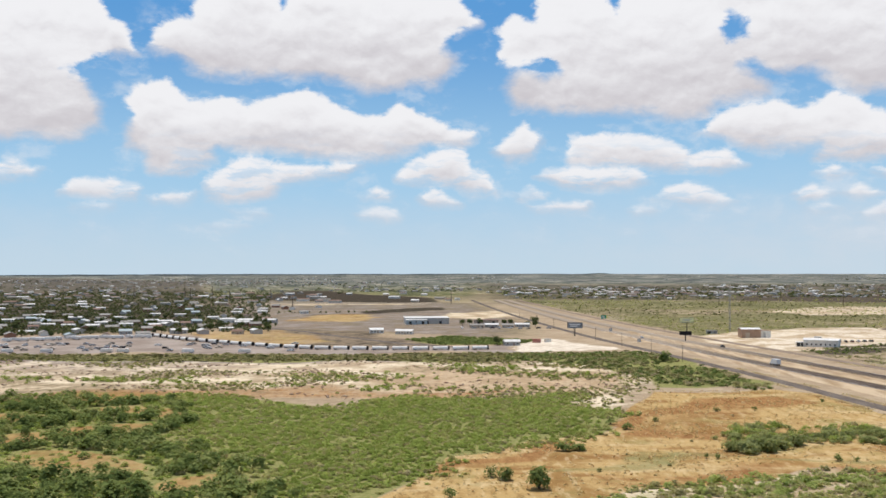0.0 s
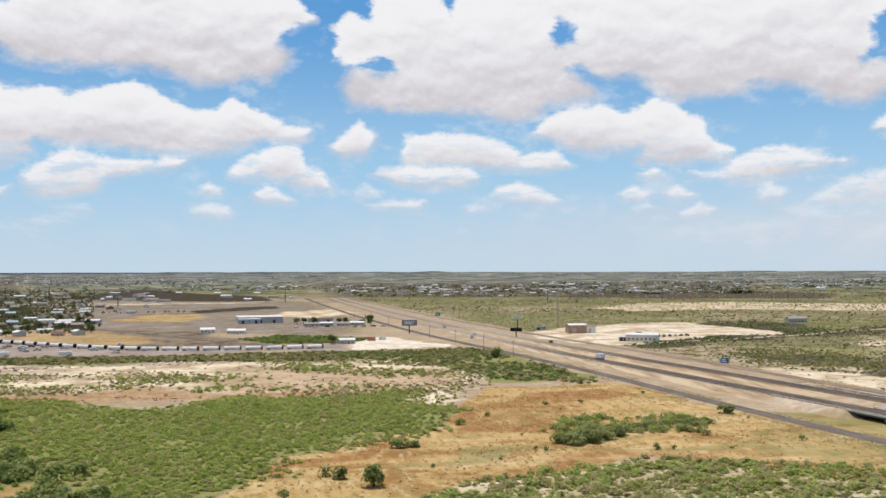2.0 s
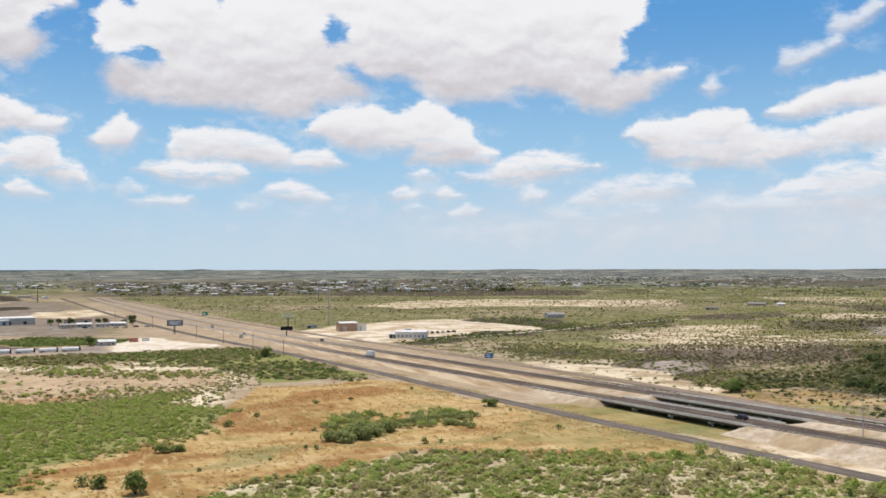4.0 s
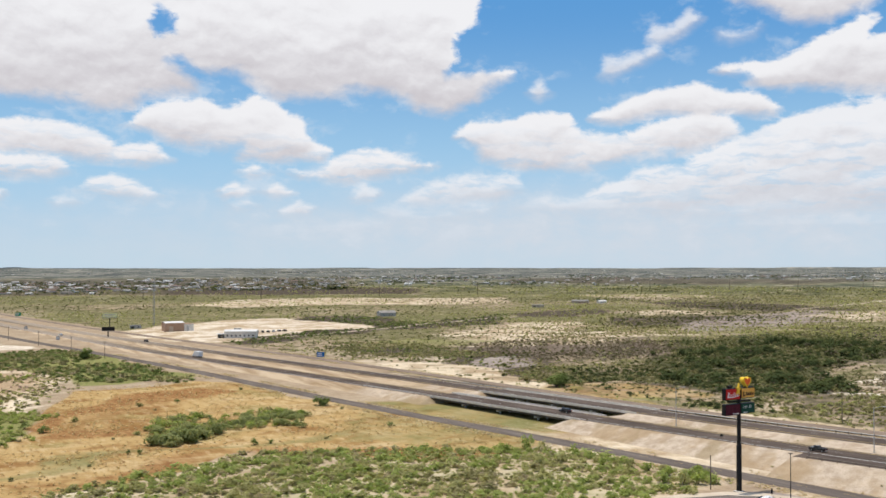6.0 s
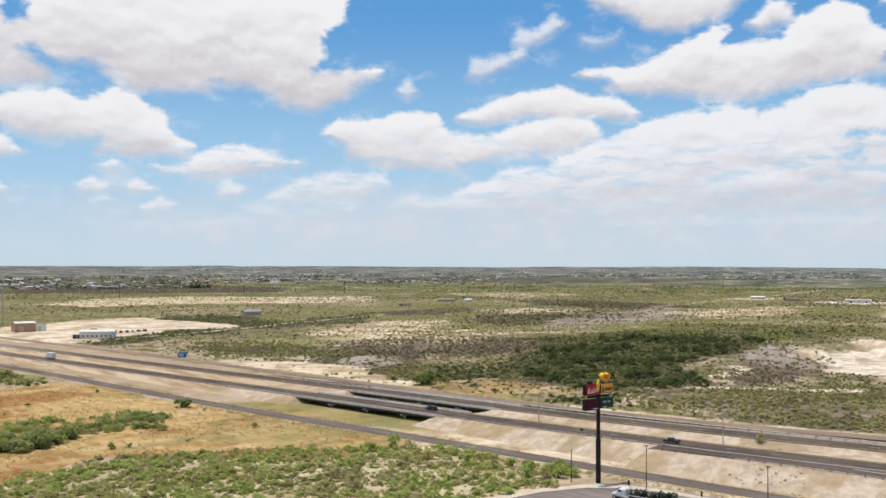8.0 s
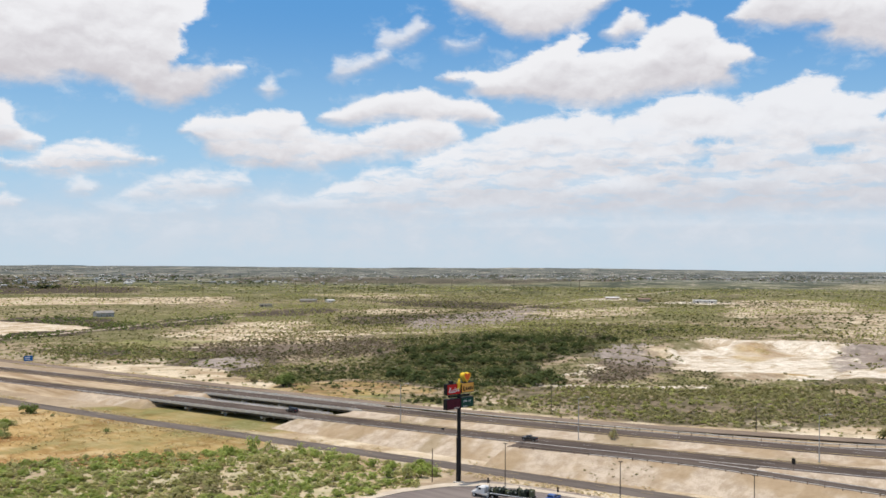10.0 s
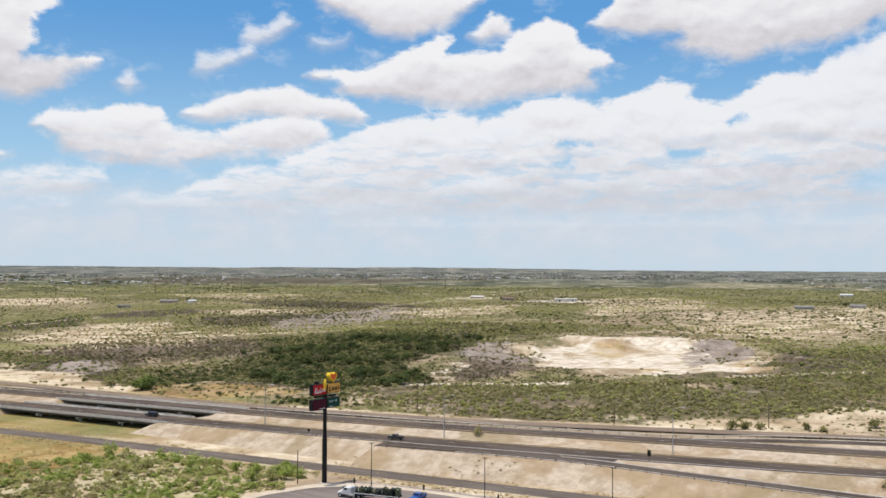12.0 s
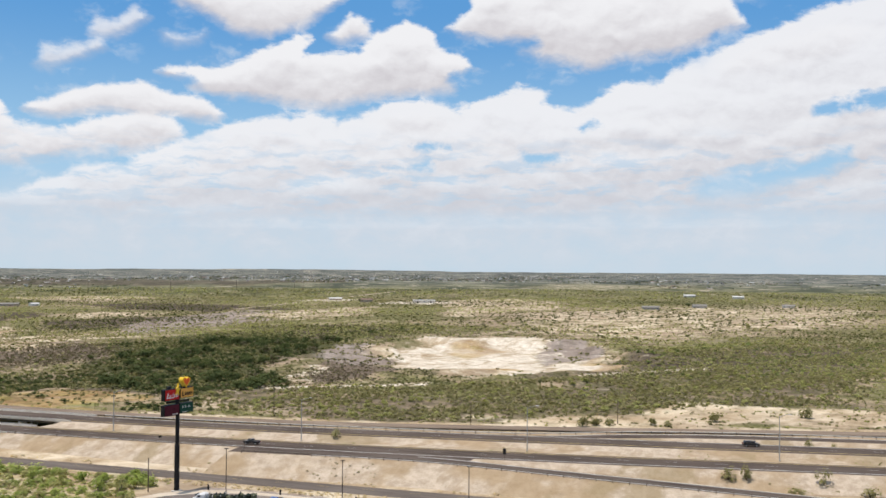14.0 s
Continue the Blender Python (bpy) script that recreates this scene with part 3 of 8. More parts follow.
FIELD = [(-420, 430), (-199, 441), (-122, 440), (-81, 424), (-38, 399), (-22, 430), (55, 440), (66, 372), (58, 343), (50, 326), (24, 312), (6, 301), (-8, 268), (-17, 240), (-40, 120), (-300, 120)]
THICKET = [(-420, 430), (-199, 441), (-120, 430), (-95, 380), (-87, 333), (-60, 290), (-40, 250), (-31, 225), (-60, 120), (-300, 120)]
PALE = [(-420, 600), (-275, 609), (-64, 605), (60, 595), (106, 560), (104, 500), (96, 458), (68, 401), (55, 425), (-30, 420), (-81, 430), (-201, 447), (-420, 450)]
HEDGE = [(-600, 665), (-297, 659), (6, 653), (142, 672), (153, 600), (160, 480), (151, 457), (109, 480), (93, 550), (57, 600), (-275, 612), (-600, 625)]
LOT = [(-420, 817), (-268, 889), (-94, 729), (48, 726), (60, 664), (-299, 670), (-520, 672)]
DRYLOT = [(-237, 904), (-200, 952), (-144, 915), (-81, 776), (-117, 739), (-176, 762), (-207, 791)]
MOUND = [(42, 767), (81, 804), (130, 729), (119, 680), (58, 689)]
PATCH = [(-32, 807), (8, 842), (75, 785), (49, 737), (-2, 738)]
TOWNLAND = [(-900, 690), (-300, 900), (-200, 960), (60, 800), (100, 1050), (60, 1700), (-300, 2300), (-1500, 2300)]
TAN = [(-17, 240), (6, 301), (50, 326), (60, 343), (66, 372), (100, 458), (150, 455), (168, 440), (172, 400), (190, 260), (196, 240), (171, 243), (112, 273), (50, 253), (25, 225), (0, 200)]
RED = [(60, 341), (77, 387), (110, 432), (152, 448), (160, 414), (130, 385), (100, 355), (73, 330)]
REDLOW = [(20, 262), (60, 268), (110, 282), (150, 268), (180, 250), (150, 246), (90, 266), (48, 250)]
TRACK = [(17, 265), (30, 282), (42, 288), (56, 293), (72, 293), (97, 288), (118, 287), (142, 297), (156, 299), (150, 287), (129, 277), (106, 277), (80, 283), (56, 281), (41, 278), (26, 268)]
RUBBLE = [(-20, 430), (60, 420), (100, 470), (100, 560), (0, 570), (-60, 500)]
SCRUB2 = [(25, 225), (50, 253), (112, 273), (168, 245), (196, 224), (203, 190), (196, 172), (170, 168), (120, 140), (0, 120)]
PAD = [(135, 176), (169, 171), (187, 165), (197, 159), (203, 135), (208, 100), (150, 90), (110, 130)]
YARD = [(209, 822), (268, 894), (343, 946), (406, 953), (426, 868), (432, 790), (411, 756), (375, 764), (325, 740), (276, 701), (240, 675), (214, 714)]
WOODS = [(365, 374), (420, 430), (487, 450), (632, 470), (660, 400), (529, 342), (440, 330), (400, 280), (381, 262), (329, 302)]
STRIP = [(-330, 1660), (-20, 1700), (-20, 1660), (-330, 1615)]
STRIP2 = [(435, 1332), (601, 1529), (765, 1515), (934, 1333), (848, 1210), (644, 1275), (461, 1209)]
DRAW = [(186, 350), (206, 352), (260, 345), (278, 300), (290, 240), (226, 240), (205, 236), (197, 245), (190, 290)]
STREAK = [(368, 603), (498, 632), (560, 600), (600, 540), (495, 551), (392, 581)]
LUSH = [(547, 525), (617, 502), (698, 468), (589, 386), (488, 340), (415, 319), (370, 351), (449, 433)]
DUSK = [(393, 553), (447, 539), (498, 526), (459, 451), (363, 356), (321, 387), (298, 419)]
CREAM = [(447, 644), (524, 631), (604, 606), (588, 561), (487, 523), (427, 547), (386, 557)]
LILAC = [(599, 588), (713, 647), (856, 659), (982, 692), (852, 610), (692, 578), (601, 552)]
CREAM2 = [(885, 696), (1084, 727), (1278, 718), (977, 549), (868, 598)]
DUSK2 = [(620, 513), (782, 562), (845, 480), (822, 397), (714, 382), (630, 427), (579, 468)]
DUSK3 = [(705, 776), (854, 773), (946, 721), (770, 658), (655, 628), (605, 667)]
CREAM3 = [(767, 855), (891, 894), (949, 812), (778, 781)]
DUSK4 = [(1038, 1103), (1177, 1068), (1125, 889), (1127, 777), (1067, 719), (956, 777), (994, 954)]
MEADOW = [(2390, 1141), (2640, 665), (2732, 59), (2002, 43), (1615, 314), (1384, 432), (947, 452)]
CREAM4 = [(1610, 768), (1747, 656), (1512, 486), (1252, 450), (1002, 478)]
SALT = [(2718, 1041), (2917, 973), (2938, 807), (2985, 576), (2813, 536), (2771, 684), (2618, 795), (2630, 958)]
DUSK5 = [(417, 954), (496, 969), (514, 824), (660, 895), (548, 744), (436, 746), (331, 694), (265, 643), (242, 659)]
PALEBAND = [(456, 1373), (692, 1451), (1031, 1400), (859, 1167), (626, 1224), (484, 1274)]
BROWNBAND = [(648, 2215), (896, 2359), (1178, 2385), (1221, 1981), (988, 1635), (710, 1728), (558, 1869)]
OLDTOWN = [(-1700, 3600), (-800, 3300), (-519, 2230), (-271, 1227), (-268, 1004), (-341, 934), (-500, 885), (-1500, 1800)]
BROWNFLAT = [(-196, 887), (-173, 1056), (-77, 998), (-41, 843), (0, 774), (0, 716), (-149, 733)]
TANFLAT = [(-185, 1099), (-169, 1287), (-108, 1305), (-67, 1201), (-89, 1077), (-146, 1067)]
DARKFIELD = [(-424, 2064), (-437, 2768), (-322, 2790), (-157, 2366), (-23, 2079), (-10, 1772), (-106, 1735), (-241, 1834), (-350, 1896)]
DARKFIELD2 = [(-444, 1502), (-359, 1583), (-316, 1359), (-377, 1298)]
CHALK = [(590, 341), (643, 345), (713, 349), (742, 315), (747, 277), (742, 241), (700, 210), (617, 165), (530, 145), (503, 156), (485, 181), (461, 212), (487, 245), (512, 275)]
TONGUE = [(532, 348), (596, 381), (631, 365), (615, 323), (526, 280), (503, 283), (516, 315)]
TONGUE2 = [(395, 280), (430, 298), (463, 301), (475, 297), (427, 276), (399, 256), (385, 261)]
PATHWAY = [(370, 278), (393, 256), (426, 211), (418, 207), (384, 250), (363, 273)]
PATHWAY2 = [(494, 161), (527, 139), (556, 119), (577, 101), (564, 99), (540, 115), (513, 135), (483, 157)]
OCHRE = [(662, 318), (698, 306), (683, 267), (647, 248), (607, 258), (586, 273), (614, 297)]
OCHRE2 = [(531, 242), (544, 231), (532, 206), (509, 199), (509, 220)]
SPOIL = [(701, 261), (750, 251), (729, 219), (669, 197), (607, 196), (563, 195), (593, 217), (649, 227)]
BRUSH = [(345, 284), (379, 262), (416, 206), (472, 169), (528, 113), (595, 26), (450, 20), (397, 85), (358, 105), (330, 140), (312, 190), (312, 229), (304, 251)]
NEARBRUSH = [(315, 632), (341, 614), (365, 549), (357, 475), (324, 384), (293, 323), (255, 302), (260, 346), (262, 404), (273, 492), (286, 583)]
CREAMSPOT = [(285, 500), (294, 477), (281, 428), (265, 420), (269, 465)]
UNDER = [(292, 350), (330, 400), (375, 360), (420, 300), (385, 262), (345, 284), (312, 240), (296, 250), (290, 300)]
LOWBRUSH = [(666, 179), (758, 126), (840, 18), (737, 16), (560, 12), (496, 125), (598, 168)]
CLEARING = [(1385, 940), (1500, 945), (1530, 880), (1400, 860)]
CLEARING2 = [(1350, 780), (1500, 770), (1530, 690), (1370, 670)]
SETTLE = [(66, 1950), (500, 1850), (900, 1700), (1500, 2825), (112, 3198)]
ROADSIDE = [(268, 514), (286, 488), (309, 467), (300, 411), (289, 356), (284, 331), (269, 335), (262, 387), (258, 441), (253, 484)]
BELT = [(670, 431), (753, 436), (855, 443), (875, 412), (803, 398), (724, 397), (639, 390)]
HEATH = [(1200, 460), (1700, 200), (1500, 20), (1040, 60), (792, 152), (738, 240), (800, 330)]
VERGE = [(335, 131), (372, 110), (402, 72), (430, 30), (440, -40), (400, -40), (366, 38), (321, 126)]


RUST = [(57, 347), (70, 374), (88, 397), (114, 421), (147, 438), (160, 415), (137, 397), (112, 398), (94, 384), (73, 360), (64, 336)]
RUST2 = [(54, 330), (68, 345), (85, 345), (105, 343), (92, 327), (64, 324)]
RUST3 = [(-8, 265), (0, 286), (12, 297), (24, 304), (38, 311), (32, 295), (15, 287), (3, 276), (-5, 256)]
RUST4 = [(106, 275), (128, 268), (154, 263), (176, 251), (178, 241), (151, 242), (122, 255), (105, 264)]
RUST5 = [(40, 266), (60, 269), (74, 262), (93, 269), (114, 277), (96, 279), (70, 277), (45, 277)]
SHALE = [(723, 694), (881, 753), (995, 758), (1054, 715), (887, 638), (755, 631), (669, 606), (617, 606)]
GREYBANK = [(533, 354), (603, 381), (616, 358), (560, 307), (479, 269), (478, 288), (494, 316)]
DRAWSIDE = [(140, 290), (188, 350), (205, 352), (202, 236), (172, 241), (152, 262)]
GRASSY = [(258, 339), (285, 352), (327, 352), (337, 323), (329, 288), (308, 270), (294, 282), (273, 293), (258, 312)]
CREAMV = [(350, 109), (385, 106), (408, 92), (415, 69), (421, 43), (380, 39), (355, 67), (342, 93)]
RUBBLE2 = [(-250, 430), (-100, 478), (-62, 475), (-28, 458), (18, 464), (38, 451), (17, 423), (-21, 416), (-68, 428), (-109, 416)]
GREYFLAT = [(-300, 640), (-98, 620), (-23, 605), (-28, 555), (-71, 542), (-96, 520), (-141, 539), (-300, 560)]
CLUMP = [(92, 327), (102, 344), (112, 351), (120, 348), (129, 341), (146, 347), (154, 334), (141, 309), (130, 316), (119, 316), (105, 303), (92, 298), (88, 311)]
DARKSTRIP = [(-120, 1361), (-58, 1488), (0, 1520), (8, 1428), (-45, 1362), (-98, 1270)]
PALELOT = [(7, 1312), (85, 1368), (104, 1222), (45, 1147), (-7, 1187)]
FARDARK = [(1727, 2465), (2010, 2431), (2302, 2208), (2461, 1876), (2754, 1660), (2587, 1560), (2167, 1854), (1824, 2205)]
STRIP3 = [(1183, 1430), (1383, 1389), (1352, 1156), (1148, 1153)]
DUSK6 = [(688, 914), (832, 938), (773, 851), (666, 805), (628, 834)]
CREAM5 = [(425, 668), (547, 744), (641, 757), (563, 649), (444, 576), (405, 622)]
BROWNBRUSH = [(386, 570), (432, 587), (475, 574), (512, 551), (523, 513), (485, 465), (420, 422), (394, 434), (364, 440), (340, 452), (329, 469), (344, 509)]
PALEGREY = [(290, 445), (326, 481), (352, 478), (363, 460), (330, 420), (297, 403), (282, 422)]
LAWN = [(292, 312), (300, 312), (300, 297), (293, 290), (286, 300)]
OCHRE3 = [(534, 239), (563, 228), (547, 205), (509, 199), (498, 216)]
TANSLOPE = [(554, 176), (600, 179), (600, 164), (537, 144), (507, 145), (509, 161)]
BROWNSPOT = [(454, 290), (498, 304), (511, 293), (487, 262), (456, 244), (422, 242), (401, 254), (420, 274)]
LAWN2 = [(290, 348), (297, 348), (292, 335), (282, 333)]
THINLANE = [(313, 367), (327, 352), (342, 328), (337, 323), (322, 347), (309, 361)]
LIMEGREEN = [(312, 618), (379, 643), (438, 596), (428, 569), (344, 562), (300, 571)]


def patch_of(x, y, size, seed):
    x, y = x / size, y / size
    return 0.5 + 0.25 * np.sin(x + 1.7 * np.sin(y * 0.8 + seed)) + 0.25 * np.sin(1.3 * y + 1.5 * np.sin(x * 0.7 + 2 * seed))


def most_near(polys, x, y, soft):
    return np.maximum.reduce([k * inside(p, x, y, soft) for k, p in polys])


def cover_of(x, y):
    """Shares of each ground cover, 0 to 1."""
    az, r = np.degrees(np.arctan2(x, y)), np.hypot(x, y)
    wob = 7 * np.sin(x / 17 + 2 * np.sin(y / 23)) + 5 * np.sin(y / 11 + x / 31)
    X, Y = x + 0.5 * wob, y + wob
    beyond = smooth01(4, 14, x - far_x(y))
    c = {}
    far_wob = 22 * np.sin(x / 61 + 2 * np.sin(y / 83)) + 12 * np.sin(y / 29 + x / 47)
    U, V = X + far_wob, Y + 0.7 * far_wob
    most = lambda polys, soft: np.maximum.reduce([k * inside(p, U, V, soft) for k, p in polys])
    c["green"] = np.maximum.reduce([inside(FIELD, X, Y, 6), 0.42 * inside(SCRUB2, X, Y, 5), 0.95 * inside(LAWN, x, y, 3), 0.8 * inside(LAWN2, x, y, 3), 0.5 * inside(LIMEGREEN, X, Y, 12), 0.9 * inside(HEDGE, X, Y, 8), 0.9 * inside(PATCH, X, Y, 8), most(((0.3, LUSH), (0.36, BRUSH), (0.5, BELT), (0.3, NEARBRUSH), (0.2, UNDER)), 14), most(((0.3, MEADOW),), 60)])
    c["tan"] = np.maximum.reduce([inside(TAN, X, Y, 4), 0.5 * inside(DRYLOT, X, Y, 8), 0.62 * inside(DRAW, X, Y, 5), 0.5 * inside(GRASSY, X, Y, 6), 0.5 * inside(THICKET, X, Y, 8) * smooth01(0.5, 0.62, patch_of(x, y, 11, 3.0)), 0.5 * inside(OCHRE, X + wob, Y + wob, 14), 0.6 * inside(OCHRE3, X + wob, Y + wob, 12), 0.5 * inside(TANSLOPE, X, Y, 8), 0.65 * inside(OCHRE2, X, Y, 8), 0.55 * inside(TANFLAT, X, Y, 16), 0.3 * inside(BROWNFLAT, X, Y, 14)])
    c["red"] = np.maximum.reduce([0.55 * inside(RED, X, Y, 18), 0.95 * most_near(((1.0, RUST), (0.75, RUST2), (0.95, RUST3), (0.85, RUST4), (0.7, RUST5)), X, Y, 5), 0.5 * inside(REDLOW, X, Y, 7), 0.5 * inside(RUBBLE, X, Y, 20), 0.62 * inside(RUBBLE2, X, Y, 12), 0.4 * inside(PALE, X, Y, 14) * smooth01(0.58, 0.8, patch_of(x, 2.2 * y, 19, 1.0)), 0.4 * inside(VERGE, X, Y, 8) * smooth01(-0.2, 0.5, np.sin(y / 13 + x / 19)), 0.5 * inside(THICKET, X, Y, 8) * smooth01(0.5, 0.65, patch_of(x, y, 11, 3.0))])
    c["track"] = np.maximum.reduce([0.6 * inside(TRACK, X, Y, 3), 0.62 * inside(DRAW, X, Y, 5), 0.52 * inside(DRAWSIDE, X, Y, 8)])
    c["white"] = np.maximum.reduce([inside(CHALK, X + 2 * wob, Y + wob, 30) ** 2 * (0.82 + 0.3 * np.sin(x / 13 + 2 * np.sin(y / 21)) * np.sin(y / 9)),  0.5 * inside(TONGUE2, X, Y, 7), 0.7 * inside(PATHWAY, x, y, 4), 0.7 * inside(PATHWAY2, x, y, 4), 0.9 * inside(MOUND, X, Y, 8), 0.85 * inside(CLEARING, X, Y, 18), 0.9 * inside(CLEARING2, X, Y, 20), 0.35 * inside(SALT, x, y, 60), 0.45 * inside(YARD, X, Y, 8)]) * (1 - 0.85 * inside(SPOIL, X, Y, 20))
    c["pale"] = np.maximum.reduce([(0.55 + 0.2 * smooth01(-170, -40, x)) * inside(PALE, X, Y, 18), inside(YARD, X, Y, 8), c["white"], (0.7 + 0.25 * smooth01(110, 170, x)) * inside(SCRUB2, X, Y, 4), 0.95 * smooth01(3.5, 6, x - far_x(y)) * smooth01(15, 10, x - far_x(y)) * smooth01(300, 250, y), 0.85 * smooth01(3, 6, x - near_x(y)) * smooth01(40, 30, x - near_x(y)) * smooth01(300, 240, y), 0.8 * smooth01(-11, -7, x - near_x(y)) * smooth01(-3, -5, x - near_x(y)) * smooth01(420, 300, y), 0.72 * inside(CHALK, X + wob, Y + wob, 18) * (1 - 0.85 * inside(SPOIL, X, Y, 12)), 0.6 * inside(BRUSH, X, Y, 10) * smooth01(0.62, 0.8, patch_of(x, y, 13, 5.0)) * smooth01(70, 25, x - far_x(y)), 0.75 * inside(STREAK, X, Y, 14), 0.85 * inside(STRIP, X, Y, 10), 0.8 * inside(STRIP2, X, Y, 14), 0.8 * inside(VERGE, X, Y, 6), 0.9 * inside(CREAMV, X, Y, 6), 1.1 * inside(ROADSIDE, X, Y, 5), 0.9 * inside(THINLANE, x, y, 2), most(((0.62, CREAM), (0.6, CREAM2), (0.6, CREAM3), (0.7, CREAMSPOT), (0.66, CREAM4), (0.8, PALEBAND), (0.75, CREAM5), (0.7, STRIP3)), 22), 0.85 * inside(PALELOT, X, Y, 10), 0.58 * inside(HEATH, U, V, 80), 0.45 * inside(SALT, x, y, 60)])
    # over town, dusk and wood patches this soil colour carries painted cloud shade
    c["soil_and_shade"] = np.maximum.reduce([most(((0.3, DUSK), (0.7, DUSK2), (0.78, DUSK3), (0.7, DUSK4), (0.75, DUSK5), (0.7, DUSK6), (0.6, FARDARK), (0.3, LUSH), (0.62, NEARBRUSH), (0.5, UNDER), (0.45, BRUSH), (0.5, LOWBRUSH)), 18), 0.47 * inside(TOWNLAND, X, Y, 40), 0.5 * inside(DARKFIELD, X, Y, 25), 0.6 * inside(OLDTOWN, X, Y, 40), 0.55 * inside(SETTLE, x, y, 90), 0.45 * inside(BROWNFLAT, X, Y, 14), 0.14 * inside(PALE, X, Y, 14) * smooth01(510, 560, Y) * smooth01(60, -60, X), 0.9 * inside(BROWNBAND, x, y, 40), 0.75 * inside(WOODS, X, Y, 25)])
    c["dust"] = np.maximum.reduce([0.95 * inside(BROWNBRUSH, U, V, 18), 0.9 * inside(BROWNSPOT, X, Y, 8), 0.4 * inside(DUSK2, U, V, 20), 0.4 * inside(DUSK3, U, V, 20), 0.4 * inside(GRASSY, X, Y, 6)])
    c["wood"] = np.maximum.reduce([most(((0.95, LUSH), (0.75, UNDER), (0.3, BRUSH), (0.25, LOWBRUSH)), 14), 0.85 * inside(WOODS, X, Y, 16)]) * (1 - inside(GRASSY, X, Y, 5)) * (1 - 0.8 * inside(TONGUE2, X, Y, 6)) * (1 - inside(PATHWAY, x, y, 4)) * smooth01(9, 15, x - far_x(y))
    c["plough"] = np.maximum.reduce([inside(DARKFIELD, x, y, 25), 0.8 * inside(DARKFIELD2, x, y, 18), 0.7 * inside(DARKSTRIP, x, y, 14)])
    c["grey"] = np.maximum.reduce([0.75 * inside(GREYFLAT, X, Y, 12), 0.75 * inside(PALEGREY, X, Y, 10), 0.62 * inside(SHALE, U, V, 14), 0.85 * inside(GREYBANK, X, Y, 14), 0.6 * inside(TONGUE, X, Y, 12), 0.95 * inside(SPOIL, X, Y, 10), inside(LOT, X, Y, 6), 0.5 * inside(TOWNLAND, X, Y, 40) * (1 - 0.8 * inside(OLDTOWN, X, Y, 50)), inside(PAD, x, y, 2), 0.8 * inside(LILAC, U, V, 20), 0.4 * inside(HEATH, U, V, 70), 0.5 * inside(PALE, X, Y, 14) * smooth01(500, 550, Y + 20 * np.sin(x / 40)) * smooth01(120, -40, X)])
    band = 0.5 + 0.35 * np.sin(y / 130 + x / 420) + 0.3 * np.sin(y / 57 - x / 300 + 1)
    c["olive"] = np.clip(beyond * (0.45 + 0.35 * band) * (1 - c["pale"]) * (1 - 0.7 * c["grey"]) * (1 - 0.75 * inside(HEATH, X, Y, 90)) * (1 - 0.9 * c["soil_and_shade"]) * (1 - 0.9 * c["dust"]), 0, 1)
    c["olive"] = np.maximum(c["olive"], np.clip(0.75 * smooth01(1500, 2600, r), 0, 1))
    c["olive"] = c["olive"] * (1 - np.clip(1.1 * np.maximum(c["soil_and_shade"], c["plough"]), 0, 0.95))
    c["plain"] = np.maximum(0.4 * inside(PALE, X, Y, 12), 0.5 * inside(TOWNLAND, X, Y, 30)) + beyond * (1 - inside(YARD, X, Y, 8)) * (1 - 0.8 * c["white"]) * (1 - inside(LAWN, x, y, 5))
    c["kept"] = np.clip(np.maximum.reduce([np.where(r > 900, 0.7, 1.0) * c["grey"], 1.15 * c["soil_and_shade"], c["tan"], c["green"], c["red"], c["plough"], c["dust"], c["wood"]]), 0, 1)
    return c


